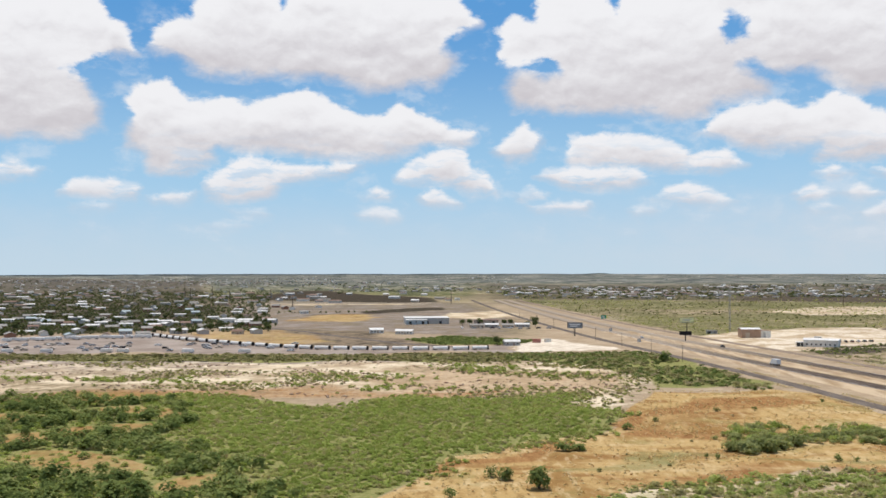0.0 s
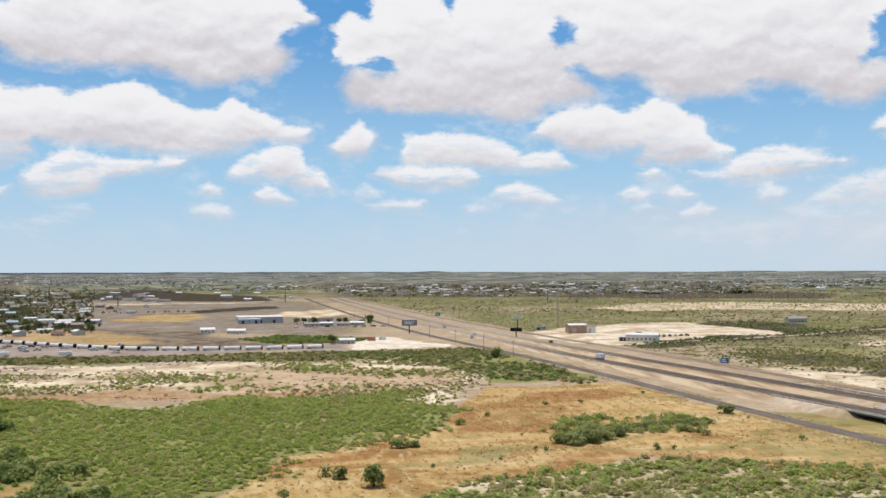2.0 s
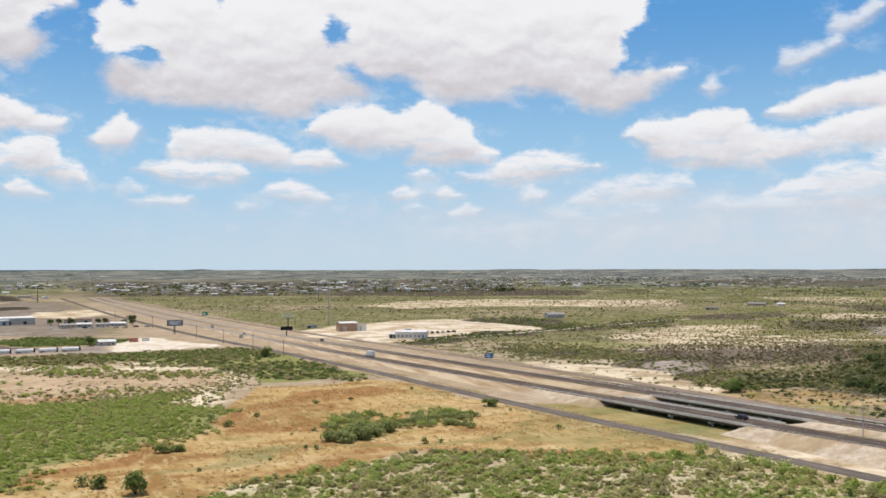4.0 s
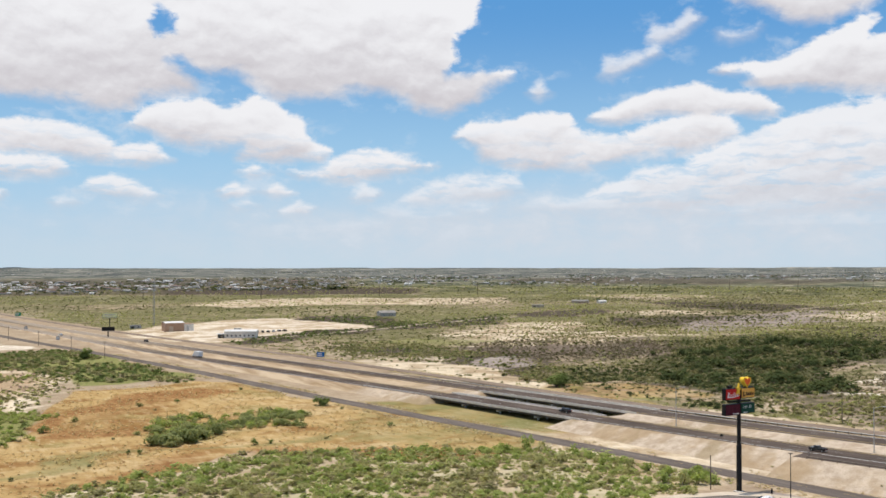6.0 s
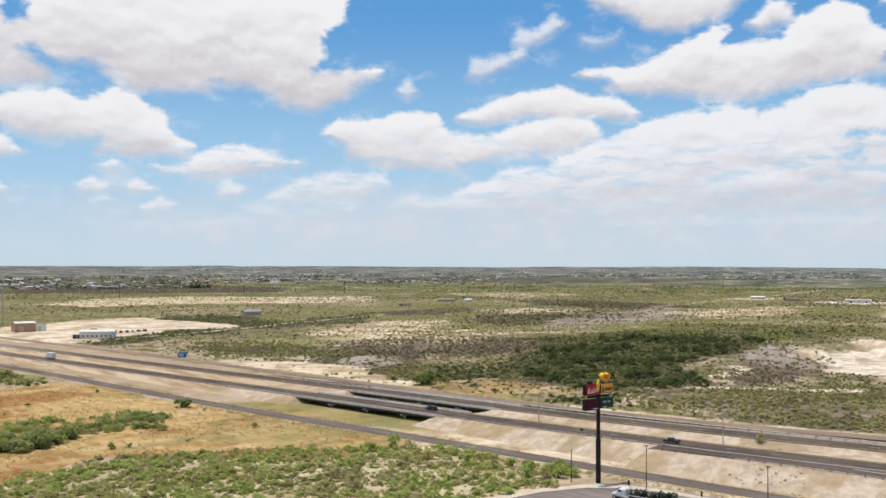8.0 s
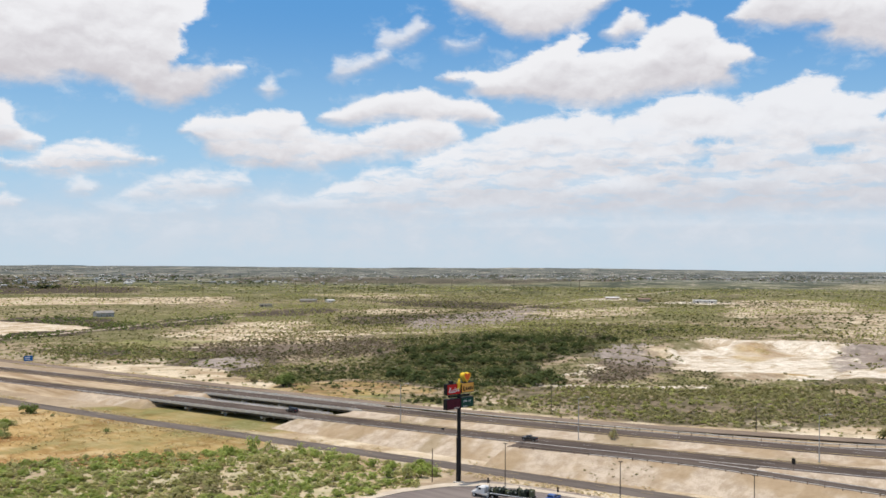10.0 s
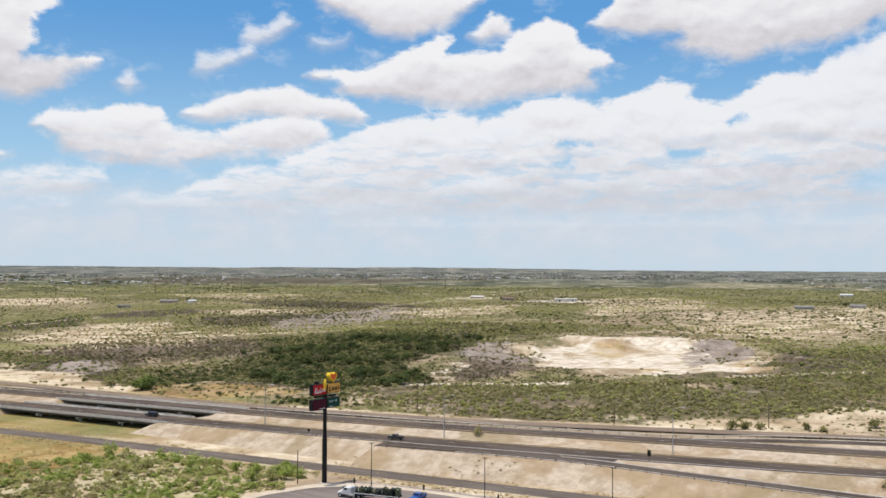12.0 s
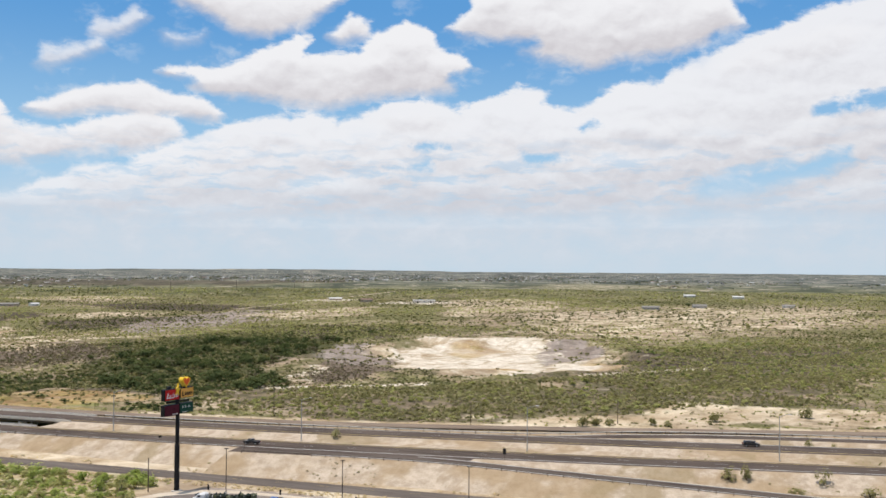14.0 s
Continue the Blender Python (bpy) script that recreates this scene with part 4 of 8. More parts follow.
def ground_material():
    m, nt, out = nodes_of("scrubland_soil")
    p = coords(nt)
    n1, n2 = noise_of(nt, p, 0.035, 5, 0.6), noise_of(nt, p, 0.16, 5, 0.65)
    n3 = noise_of(nt, p, 0.9, 5, 0.7)
    big = noise_of(nt, p, 0.0045, 5, 0.6)
    blend = calc(nt, 'ADD', calc(nt, 'MULTIPLY', n1, 0.5), calc(nt, 'MULTIPLY', n2, 0.5))
    soil = mix(nt, ramp(nt, blend, 0.35, 0.65), (0.33, 0.25, 0.165), (0.47, 0.38, 0.27))
    soil = mix(nt, ramp(nt, big, 0.5, 0.65, 0, 0.4), soil, (0.33, 0.26, 0.2))

    def layer(base, name, a, b, grain, lo=0.3, hi=0.7, break_up=0.9):
        f = calc(nt, 'ADD', attr(nt, name).outputs["Fac"], calc(nt, 'MULTIPLY', calc(nt, 'SUBTRACT', blend, 0.5), break_up))
        return mix(nt, ramp(nt, f, lo, hi), base, mix(nt, ramp(nt, grain, 0.33, 0.67), a, b))

    c = layer(soil, "olive", (0.145, 0.148, 0.055), (0.27, 0.25, 0.115), n2, 0.3, 0.75, 2.4)
    # clumps of low growth and bare earth all over the plain
    clump, clump2 = noise_of(nt, p, 0.075, 6, 0.72), noise_of(nt, p, 0.019, 5, 0.65)
    plain = attr(nt, "plain").outputs["Fac"]
    c = mix(nt, calc(nt, 'MULTIPLY', plain, ramp(nt, clump, 0.475, 0.58, 0.0, 0.8)), c, mix(nt, ramp(nt, clump2, 0.40, 0.58), (0.10, 0.086, 0.052), (0.14, 0.148, 0.054)))
    c = mix(nt, calc(nt, 'MULTIPLY', plain, ramp(nt, clump, 0.43, 0.35, 0.0, 0.6)), c, mix(nt, ramp(nt, clump2, 0.42, 0.60), (0.52, 0.44, 0.33), (0.36, 0.31, 0.19)))
    sweep = noise_of(nt, p, 0.0085, 6, 0.7, (1.0, 0.75, 1))
    c = mix(nt, calc(nt, 'MULTIPLY', plain, ramp(nt, sweep, 0.47, 0.56, 0.0, 0.75)), c, mix(nt, clump, (0.085, 0.085, 0.038), (0.23, 0.225, 0.10)))
    c = mix(nt, calc(nt, 'MULTIPLY', plain, ramp(nt, sweep, 0.43, 0.37, 0.0, 0.5)), c, mix(nt, clump, (0.58, 0.49, 0.36), (0.30, 0.25, 0.17)))
    # dark brown soil, with cloud shade put into the same colour
    c = layer(c, "soil_and_shade", (0.062, 0.052, 0.04), (0.14, 0.116, 0.09), clump, 0.25, 0.6, 1.3)
    c = layer(c, "dust", (0.125, 0.098, 0.074), (0.27, 0.218, 0.172), clump, 0.25, 0.6, 1.0)
    c = layer(c, "grey", (0.27, 0.22, 0.185), (0.38, 0.33, 0.29), n1, 0.35, 0.65, 0.7)
    chalk = mix(nt, ramp(nt, n1, 0.4, 0.62), (0.49, 0.385, 0.255), (0.80, 0.70, 0.53))
    chalk = mix(nt, ramp(nt, big, 0.52, 0.62, 0, 0.6), chalk, (0.50, 0.41, 0.31))
    c = layer(c, "pale", mix(nt, 1.0, chalk, (0.82, 0.78, 0.72), 'MULTIPLY'), chalk, n2, 0.3, 0.75, 2.0)
    streak = noise_of(nt, p, 0.05, 5, 0.65, (0.45, 1.5, 1))
    lime = mix(nt, ramp(nt, n2, 0.35, 0.65), (0.60, 0.52, 0.41), (0.86, 0.80, 0.69))
    lime = mix(nt, ramp(nt, streak, 0.54, 0.62, 0, 0.75), lime, mix(nt, n1, (0.50, 0.36, 0.20), (0.46, 0.42, 0.36)))
    c = layer(c, "white", lime, mix(nt, 1.0, lime, (0.92, 0.9, 0.87), 'MULTIPLY'), streak, 0.32, 0.75, 2.4)
    c = layer(c, "green", (0.16, 0.18, 0.055), (0.34, 0.32, 0.14), n3, 0.35, 0.6, 0.8)
    # dark green ground of the wood; its cloud shade is in this colour too
    c = layer(c, "wood", (0.055, 0.06, 0.028), (0.15, 0.145, 0.072), clump, 0.3, 0.65, 1.0)
    c = layer(c, "plough", (0.045, 0.038, 0.03), (0.09, 0.076, 0.058), n2, 0.3, 0.6, 0.6)
    swath = noise_of(nt, p, 0.045, 5, 0.6, (1.0, 0.55, 1))
    lie = noise_of(nt, p, 0.028, 6, 0.68, (0.55, 1.5, 1))
    straw = mix(nt, ramp(nt, swath, 0.36, 0.52), (0.35, 0.215, 0.085), (0.53, 0.375, 0.17))
    straw = mix(nt, ramp(nt, lie, 0.52, 0.62), straw, (0.60, 0.46, 0.25))
    straw = mix(nt, ramp(nt, lie, 0.47, 0.39, 0, 0.85), straw, (0.30, 0.165, 0.065))
    straw = mix(nt, ramp(nt, n1, 0.54, 0.62, 0, 0.6), straw, (0.33, 0.28, 0.115))
    fibre = noise_of(nt, p, 0.34, 5, 0.7, (1.0, 0.3, 1))
    straw = mix(nt, ramp(nt, fibre, 0.52, 0.64, 0, 0.5), straw, (0.70, 0.56, 0.34))
    straw = mix(nt, ramp(nt, fibre, 0.47, 0.36, 0, 0.55), straw, (0.27, 0.16, 0.065))
    c = layer(c, "tan", mix(nt, 1.0, straw, (0.8, 0.77, 0.72), 'MULTIPLY'), straw, n3, 0.35, 0.6, 0.6)
    c = layer(c, "red", (0.24, 0.12, 0.05), (0.40, 0.235, 0.10), fibre, 0.3, 0.8, 1.3)
    c = layer(c, "track", (0.15, 0.165, 0.06), (0.27, 0.255, 0.115), n2, 0.35, 0.8, 1.0)
    c = mix(nt, calc(nt, 'MULTIPLY', plain, ramp(nt, clump, 0.50, 0.60, 0.0, 0.55)), c, mix(nt, 1.0, c, (0.42, 0.43, 0.38), 'MULTIPLY'))
    c = mix(nt, calc(nt, 'MULTIPLY', plain, ramp(nt, clump, 0.42, 0.35, 0.0, 0.45)), c, (0.55, 0.47, 0.36))
    speck = noise_of(nt, p, 0.42, 4, 0.7)
    c = mix(nt, calc(nt, 'MULTIPLY', ramp(nt, speck, 0.52, 0.64, 0.0, 0.5), calc(nt, 'MAXIMUM', attr(nt, "olive").outputs["Fac"], attr(nt, "pale").outputs["Fac"])), c, mix(nt, n1, (0.46, 0.375, 0.27), (0.66, 0.57, 0.44)))
    # streaks laid by bearing and distance from the camera, fitted to its view
    polar = nt.nodes.new("ShaderNodeCombineXYZ")
    nt.links.new(attr(nt, "bearing").outputs["Fac"], polar.inputs[0]), nt.links.new(attr(nt, "stride").outputs["Fac"], polar.inputs[1])
    fields = noise_of(nt, polar.outputs[0], 1.3, 7, 0.72)
    fields2 = noise_of(nt, polar.outputs[0], 2.9, 6, 0.7)
    distant = ramp(nt, attr(nt, "reach").outputs["Fac"], 11.0, 26.0, 0.0, 0.9)
    distant = calc(nt, 'MULTIPLY', distant, calc(nt, 'SUBTRACT', 1.0, calc(nt, 'MAXIMUM', attr(nt, "pale").outputs["Fac"], attr(nt, "kept").outputs["Fac"])))
    land = mix(nt, ramp(nt, fields, 0.43, 0.56), (0.065, 0.08, 0.042), (0.205, 0.20, 0.095))
    land = mix(nt, ramp(nt, fields2, 0.57, 0.61), land, (0.50, 0.43, 0.32))
    land = mix(nt, ramp(nt, fields2, 0.44, 0.36), land, (0.085, 0.075, 0.06))
    # farthest land greyed and blued by colour, standing in for haze
    hazed_land = mix(nt, ramp(nt, fields, 0.44, 0.56), (0.075, 0.09, 0.095), (0.19, 0.2, 0.185))
    hazed_land = mix(nt, ramp(nt, fields2, 0.545, 0.59, 0.0, 0.85), hazed_land, (0.42, 0.39, 0.33))
    land = mix(nt, ramp(nt, attr(nt, "reach").outputs["Fac"], 24.0, 34.0), land, hazed_land)
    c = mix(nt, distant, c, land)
    c = mix(nt, ramp(nt, n3, 0.3, 0.7, 0.0, 0.45), c, mix(nt, 1.0, c, (0.55, 0.52, 0.5), 'MULTIPLY'))
    bsdf(nt, out, c, 1.0, 0, n3, 0.3, 0.0)
    return m


SOIL = ground_material()


def cover_attributes(me, x, y):
    for n, v in cover_of(x, y).items():
        give(me, n, v)
    give(me, "bearing", np.degrees(np.arctan2(x, y)) * 0.24)
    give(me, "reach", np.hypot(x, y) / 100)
    give(me, "stride", 8.0 * np.log(np.hypot(x, y) + 1) + 7.0 * smooth01(2400, 4460, np.hypot(x, y)))


def build_ground():
    az = np.radians(np.concatenate([np.arange(-180, -30, 1.5), np.arange(-30, 98, 0.22), np.arange(98, 180, 1.5)]))
    r = np.concatenate([[0.02], np.arange(20, 120, 10), 120 * np.exp(np.arange(0, math.log(4455 / 120), 0.0125)), [4465]])
    A, Rr = np.meshgrid(az, r)
    x, y = Rr * np.sin(A) + 3 * np.exp(-Rr / 8), Rr * np.cos(A)
    v = np.stack([x, y, height(x, y)], -1).reshape(-1, 3)
    me = raw_mesh("ground", v, grid_faces(len(r), len(az), wrap=True)[:, ::-1], SOIL, True)
    cover_attributes(me, x.ravel(), y.ravel())
    return tagged(new("ground", me), "flat dry scrubland of pale soil, tan grass and olive weeds", "ground", kind="structure")


build_ground()

# ---- road materials ----
def asphalt_material(name, a, b, far_tone=None):
    """Worn asphalt; the last colour is a paler one that it takes on further along the road."""
    m, nt, out = nodes_of(name)
    p = coords(nt)
    along = noise_of(nt, p, 0.5, 4, 0.6, (1, 0.06, 1))
    grain, patch = noise_of(nt, p, 9, 3, 0.7), noise_of(nt, p, 0.05, 3)
    f = calc(nt, 'ADD', calc(nt, 'MULTIPLY', along, 0.6), calc(nt, 'MULTIPLY', patch, 0.4))
    c = mix(nt, ramp(nt, f, 0.35, 0.65), a, b)
    c = mix(nt, ramp(nt, grain, 0.35, 0.7, 0, 0.25), c, (0.2, 0.18, 0.165))
    if far_tone:
        axes = nt.nodes.new("ShaderNodeSeparateXYZ")
        nt.links.new(p, axes.inputs[0])
        reach = calc(nt, 'ADD', axes.outputs[1], calc(nt, 'MULTIPLY', along, 160.0))
        c = mix(nt, ramp(nt, reach, 590, 900, 0, 0.85), c, far_tone)
    bsdf(nt, out, c, 1.0, 0, grain, 0.01, 0.0)
    return m


ASPHALT = asphalt_material("highway_asphalt", (0.062, 0.048, 0.041), (0.125, 0.099, 0.083), (0.34, 0.285, 0.225))
DUSTY_ASPHALT = asphalt_material("dusty_asphalt", (0.19, 0.145, 0.11), (0.29, 0.23, 0.175))
OLD_ASPHALT = asphalt_material("worn_asphalt", (0.10, 0.083, 0.073), (0.175, 0.15, 0.13))
CONCRETE = worn("bridge_concrete", (0.46, 0.43, 0.385), (0.60, 0.57, 0.51), 0.4, 0.85)
GRAVEL = worn("pale_shoulder_gravel", (0.46, 0.38, 0.29), (0.62, 0.54, 0.43), 0.12, 0.95, bump=0.05)
PAINT = worn("road_paint", (0.36, 0.35, 0.33), (0.6, 0.59, 0.56), 0.35, 0.8)
YELLOW = worn("faded_yellow_road_paint", (0.22, 0.165, 0.08), (0.46, 0.36, 0.17), 0.35, 0.8)
STEEL = worn("galvanised_steel", (0.36, 0.36, 0.345), (0.5, 0.49, 0.47), 2.0, 0.65, 0.2)
BRIGHT_STEEL = worn("bright_galvanised_steel", (0.52, 0.5, 0.46), (0.68, 0.66, 0.61), 2.0, 0.6, 0.1)
DULL_STEEL = worn("dull_brown_steel", (0.13, 0.11, 0.095), (0.24, 0.21, 0.185), 2.0, 0.8, 0.1)
BLACK = worn("black_painted_steel", (0.012, 0.012, 0.013), (0.03, 0.028, 0.027), 1.0, 0.5)
TIMBER = worn("grey_timber", (0.11, 0.08, 0.06), (0.2, 0.16, 0.12), 1.2, 0.9)


def strip(name, fn, zfn, y0, y1, off, width, mat, lift, step=6.0, parent=None, label="", y_list=None):
    """A road surface along a line: its middle off metres to the line's right, seen up the y axis."""
    y = np.arange(y0, y1 + 0.01, step) if y_list is None else np.asarray(y_list, float)
    s = np.sqrt(1 + slope_of(fn, y) ** 2)
    nx, ny = 1 / s, -slope_of(fn, y) / s
    cx, z = fn(y), zfn(y) + lift
    cols = []
    for u, dz in ((off - width / 2 - 0.15, -0.2), (off - width / 2, 0), (off, 0.0), (off + width / 2, 0), (off + width / 2 + 0.15, -0.2)):
        cols.append(np.stack([cx + nx * u, y + ny * u, z + dz], -1))
    v = np.stack(cols, 1).reshape(-1, 3)
    ob = new(name, raw_mesh(name, v, grid_faces(len(y), 5)[:, ::-1], mat, False))
    if parent is not None:
        ob.parent = parent
    if label:
        ob["label"] = label
    return ob


def dashes(name, fn, zfn, y0, y1, off, parent, mat=None):
    v, f = [], []
    for k, y in enumerate(np.arange(y0, y1, 12.2)):
        q = np.array([y, y + 3.1])
        s = np.sqrt(1 + slope_of(fn, q) ** 2)
        nx, ny, cx, z = 1 / s, -slope_of(fn, q) / s, fn(q), zfn(q) + 0.2
        for i, u in ((0, -0.08), (0, 0.08), (1, 0.08), (1, -0.08)):
            v.append((cx[i] + nx[i] * (off + u), q[i] + ny[i] * (off + u), z[i]))
        f.append((4 * k, 4 * k + 1, 4 * k + 2, 4 * k + 3))
    ob = new(name, raw_mesh(name, v, f, mat or PAINT))
    ob.parent = parent
    tagged(ob, "broken white lane line", kind="stuff")
    return ob


flat = lambda y: 0.12 + 0 * np.asarray(y, float)
ROADS = []
for nm, fn, side in (("road_westbound", west_x, 1), ("road_eastbound", east_x, -1)):
    rd = strip(nm, fn, main_z, -300, 1900, 0, 11.4, ASPHALT, 0.14, 5)
    tagged(rd, "dark asphalt carriageway of the divided highway", "road", kind="structure")
    strip("edge_line", fn, main_z, -300, 1000, -4.9 if side > 0 else 4.9, 0.17, PAINT, 0.19, 5, rd)
    strip("edge_line", fn, main_z, -300, 1000, 4.4 if side > 0 else -4.4, 0.17, YELLOW, 0.19, 5, rd)
    dashes("lane_dashes", fn, main_z, -200, 700, 0.2 * side, rd)
    ROADS.append(rd)
nf = tagged(strip("road_near_frontage", near_x, flat, -300, 1900, 0, 6.8, OLD_ASPHALT, 0.0, 5), "worn grey two-lane frontage road beside the highway", "road", kind="structure")
dashes("lane_dashes", near_x, flat, -100, 600, 0, nf, YELLOW)
tagged(strip("road_far_frontage", far_x, lambda y: 0.12 + 0.5 * smooth01(500, 300, y) * smooth01(-100, 100, y), -300, 1900, 0, 7.0, DUSTY_ASPHALT, 0.0, 5), "dusty brown frontage road beyond the highway", "road", kind="structure")
ew = tagged(strip("road_west_ramp", exit_w, exit_wz, -300, 172, 0, 6.4, ASPHALT, 0.09, 4), "dark asphalt ramp leaving the highway", "road", kind="structure")
strip("edge_line", exit_w, exit_wz, -300, 150, -2.7, 0.2, PAINT, 0.15, 4, ew)
strip("edge_line", exit_w, exit_wz, -300, 120, 2.7, 0.2, PAINT, 0.15, 4, ew)
gy = np.arange(106.0, 170.1, 4.0)
gl, gr = np.minimum(exit_w(gy) + 3.0, west_x(gy) - 5.4), west_x(gy) - 5.4
gv = np.stack([np.stack([gl, gy, exit_wz(gy) + 0.085], -1), np.stack([gr, gy, main_z(gy) + 0.12], -1)], 1).reshape(-1, 3)
gore = new("gore_pavement", raw_mesh("gore_pavement", gv, grid_faces(len(gy), 2)[:, ::-1], ASPHALT, False))
gore.parent = ew
ee = tagged(strip("road_east_ramp", exit_e, exit_ez, -300, 122, 0, 6.2, ASPHALT, 0.09, 4), "dark asphalt slip road joining the highway", "road", kind="structure")
strip("edge_line", exit_e, exit_ez, -300, 100, 2.6, 0.2, PAINT, 0.15, 4, ee)


def build_embankment():
    """The fill that carries the highway, open where the bridges stand."""
    for name, y0, y1 in (("embankment_south", -300.0, GAP0 + 5), ("embankment_north", GAP1 - 5, 900.0)):
        y = np.unique(np.concatenate([np.arange(y0, y1, 3.0), np.linspace(GAP0 - 12, GAP0 + 5, 24) if name.endswith("south") else np.linspace(GAP1 - 5, GAP1 + 12, 24)]))
        y = y[(y >= y0) & (y <= y1)]
        full = main_z(y)
        wl = np.minimum(west_x(y) - 7.6, np.where(y < 172, exit_w(y) - 5.0, 1e9))
        wr = np.maximum(east_x(y) + 7.6, np.where(y < 122, exit_e(y) + 5.0, -1e9))
        zl = np.where((y < 172) & (exit_w(y) - 5.0 <= west_x(y) - 7.6), exit_wz(y), full)
        zr = np.where((y < 122) & (exit_e(y) + 5.0 >= east_x(y) + 7.6), exit_ez(y), full)
        toe_l = np.maximum(wl - 2.7 * zl, near_x(y) + 5.0)
        toe_r = np.minimum(wr + 3.0 * zr, far_x(y) - 4.6)
        end = (GAP0 - y) if name.endswith("south") else (y - GAP1)
        cap = np.clip(end / 1.6 + full - 0.4, -0.4, 99)          # the abutment's slope
        cols = []
        n = 96
        for k in range(n):
            u = k / (n - 1)
            x = toe_l - 1.5 + u * (toe_r + 1.5 - (toe_l - 1.5))
            z = fill(x, y)
            clear = np.minimum.reduce([np.abs(x - west_x(y)) - 7.5, np.abs(x - east_x(y)) - 7.5, np.where(y < 175, np.abs(x - exit_w(y)) - 5, 99), np.where(y < 125, np.abs(x - exit_e(y)) - 5, 99)]) > 0
            w = 0.14 * np.sin(y / 7.3 + x / 3) + 0.12 * np.sin(y / 3.1 - x / 5) + 0.1 * np.sin(y / 1.7 + 2 * np.sin(x / 4))
            z = np.where(u in (0.0, 1.0), -0.5, z)
            cols.append(np.stack([x, y, np.minimum(z + 0.45 * w * clear * (z > 0.3), cap)], -1))
        prof = cols
        v = np.stack(cols, 1).reshape(-1, 3)
        me = raw_mesh(name, v, grid_faces(len(y), len(prof))[:, ::-1], EMBANK, True)
        ys = np.repeat(y, len(prof))
        give(me, "turf", 0.85 * smooth01(300, 420, ys) + 0.2 * np.sin(ys / 31) * smooth01(300, 420, ys))
        tagged(new(name, me), "pale eroded earth slopes and median under the highway", "embankment", kind="structure")


def embankment_material():
    m, nt, out = nodes_of("eroded_embankment_soil")
    p = coords(nt)
    n1, n2, n3 = noise_of(nt, p, 0.05, 4, 0.6), noise_of(nt, p, 0.35, 5, 0.65), noise_of(nt, p, 2.2, 4, 0.7)
    rill = noise_of(nt, p, 0.25, 3, 0.6, (0.25, 1.0, 1))
    lane = noise_of(nt, p, 0.3, 4, 0.65, (1.0, 0.07, 1))
    f = calc(nt, 'ADD', calc(nt, 'MULTIPLY', n2, 0.6), calc(nt, 'MULTIPLY', n3, 0.4))
    c = mix(nt, ramp(nt, f, 0.35, 0.65), (0.375, 0.3, 0.222), (0.58, 0.49, 0.385))
    c = mix(nt, ramp(nt, n1, 0.44, 0.61, 0.0, 0.75), c, mix(nt, n2, (0.27, 0.19, 0.105), (0.42, 0.31, 0.185)))
    c = mix(nt, ramp(nt, rill, 0.55, 0.67, 0.0, 0.4), c, (0.30, 0.22, 0.135))
    bank = noise_of(nt, p, 0.028, 6, 0.62, (1.0, 1.5, 1))
    c = mix(nt, ramp(nt, bank, 0.52, 0.60, 0.0, 0.7), c, mix(nt, n2, (0.23, 0.175, 0.095), (0.36, 0.285, 0.175)))
    c = mix(nt, ramp(nt, n3, 0.60, 0.68, 0.0, 0.6), c, (0.17, 0.125, 0.08))
    turf = calc(nt, 'ADD', attr(nt, "turf").outputs["Fac"], calc(nt, 'MULTIPLY', calc(nt, 'SUBTRACT', n2, 0.5), 1.2))
    c = mix(nt, ramp(nt, turf, 0.3, 0.75, 0.0, 0.85), c, mix(nt, ramp(nt, lane, 0.36, 0.62), (0.29, 0.205, 0.12), (0.53, 0.42, 0.29)))
    bsdf(nt, out, c, 1.0, 0, f, 0.25, 0.0)
    return m


EMBANK = embankment_material()
build_embankment()


# ---- bushes ----
def foliage_material(name, dark, light, odd, glow=0.35):
    m, nt, out = nodes_of(name)
    p = coords(nt)
    n = noise_of(nt, p, 1.1, 3, 0.6)
    tone = attr(nt, "tone").outputs["Fac"]
    f = calc(nt, 'ADD', calc(nt, 'MULTIPLY', tone, 0.75), calc(nt, 'MULTIPLY', n, 0.5))
    c = mix(nt, ramp(nt, f, 0.2, 1.0), dark, light)
    c = mix(nt, ramp(nt, tone, 0.86, 0.97), c, odd)
    d, t, s = nt.nodes.new("ShaderNodeBsdfDiffuse"), nt.nodes.new("ShaderNodeBsdfTranslucent"), nt.nodes.new("ShaderNodeMixShader")
    nt.links.new(c, d.inputs[0])
    nt.links.new(mix(nt, 0.35, c, (0.35, 0.36, 0.08)), t.inputs[0])
    s.inputs[0].default_value = glow
    nt.links.new(d.outputs[0], s.inputs[1]), nt.links.new(t.outputs[0], s.inputs[2])
    nt.links.new(s.outputs[0], out.inputs[0])
    return m


CREOSOTE = foliage_material("creosote_leaves", (0.26, 0.335, 0.08), (0.44, 0.52, 0.15), (0.40, 0.33, 0.19), 0.56)
CLUMPBUSH = foliage_material("dusty_mesquite_leaves", (0.25, 0.29, 0.12), (0.42, 0.45, 0.2), (0.42, 0.39, 0.22), 0.6)
MESQUITE = foliage_material("mesquite_leaves", (0.10, 0.145, 0.048), (0.23, 0.28, 0.092), (0.28, 0.31, 0.12), 0.4)
YELLOWBUSH = foliage_material("pale_scrub_leaves", (0.37, 0.375, 0.135), (0.53, 0.53, 0.22), (0.48, 0.40, 0.26), 0.58)
# a darker copy of the mesquite leaves, with cloud shade put into the colour
DARKBUSH = foliage_material("shaded_mesquite_leaves", (0.07, 0.082, 0.035), (0.135, 0.145, 0.06), (0.14, 0.12, 0.08), 0.35)
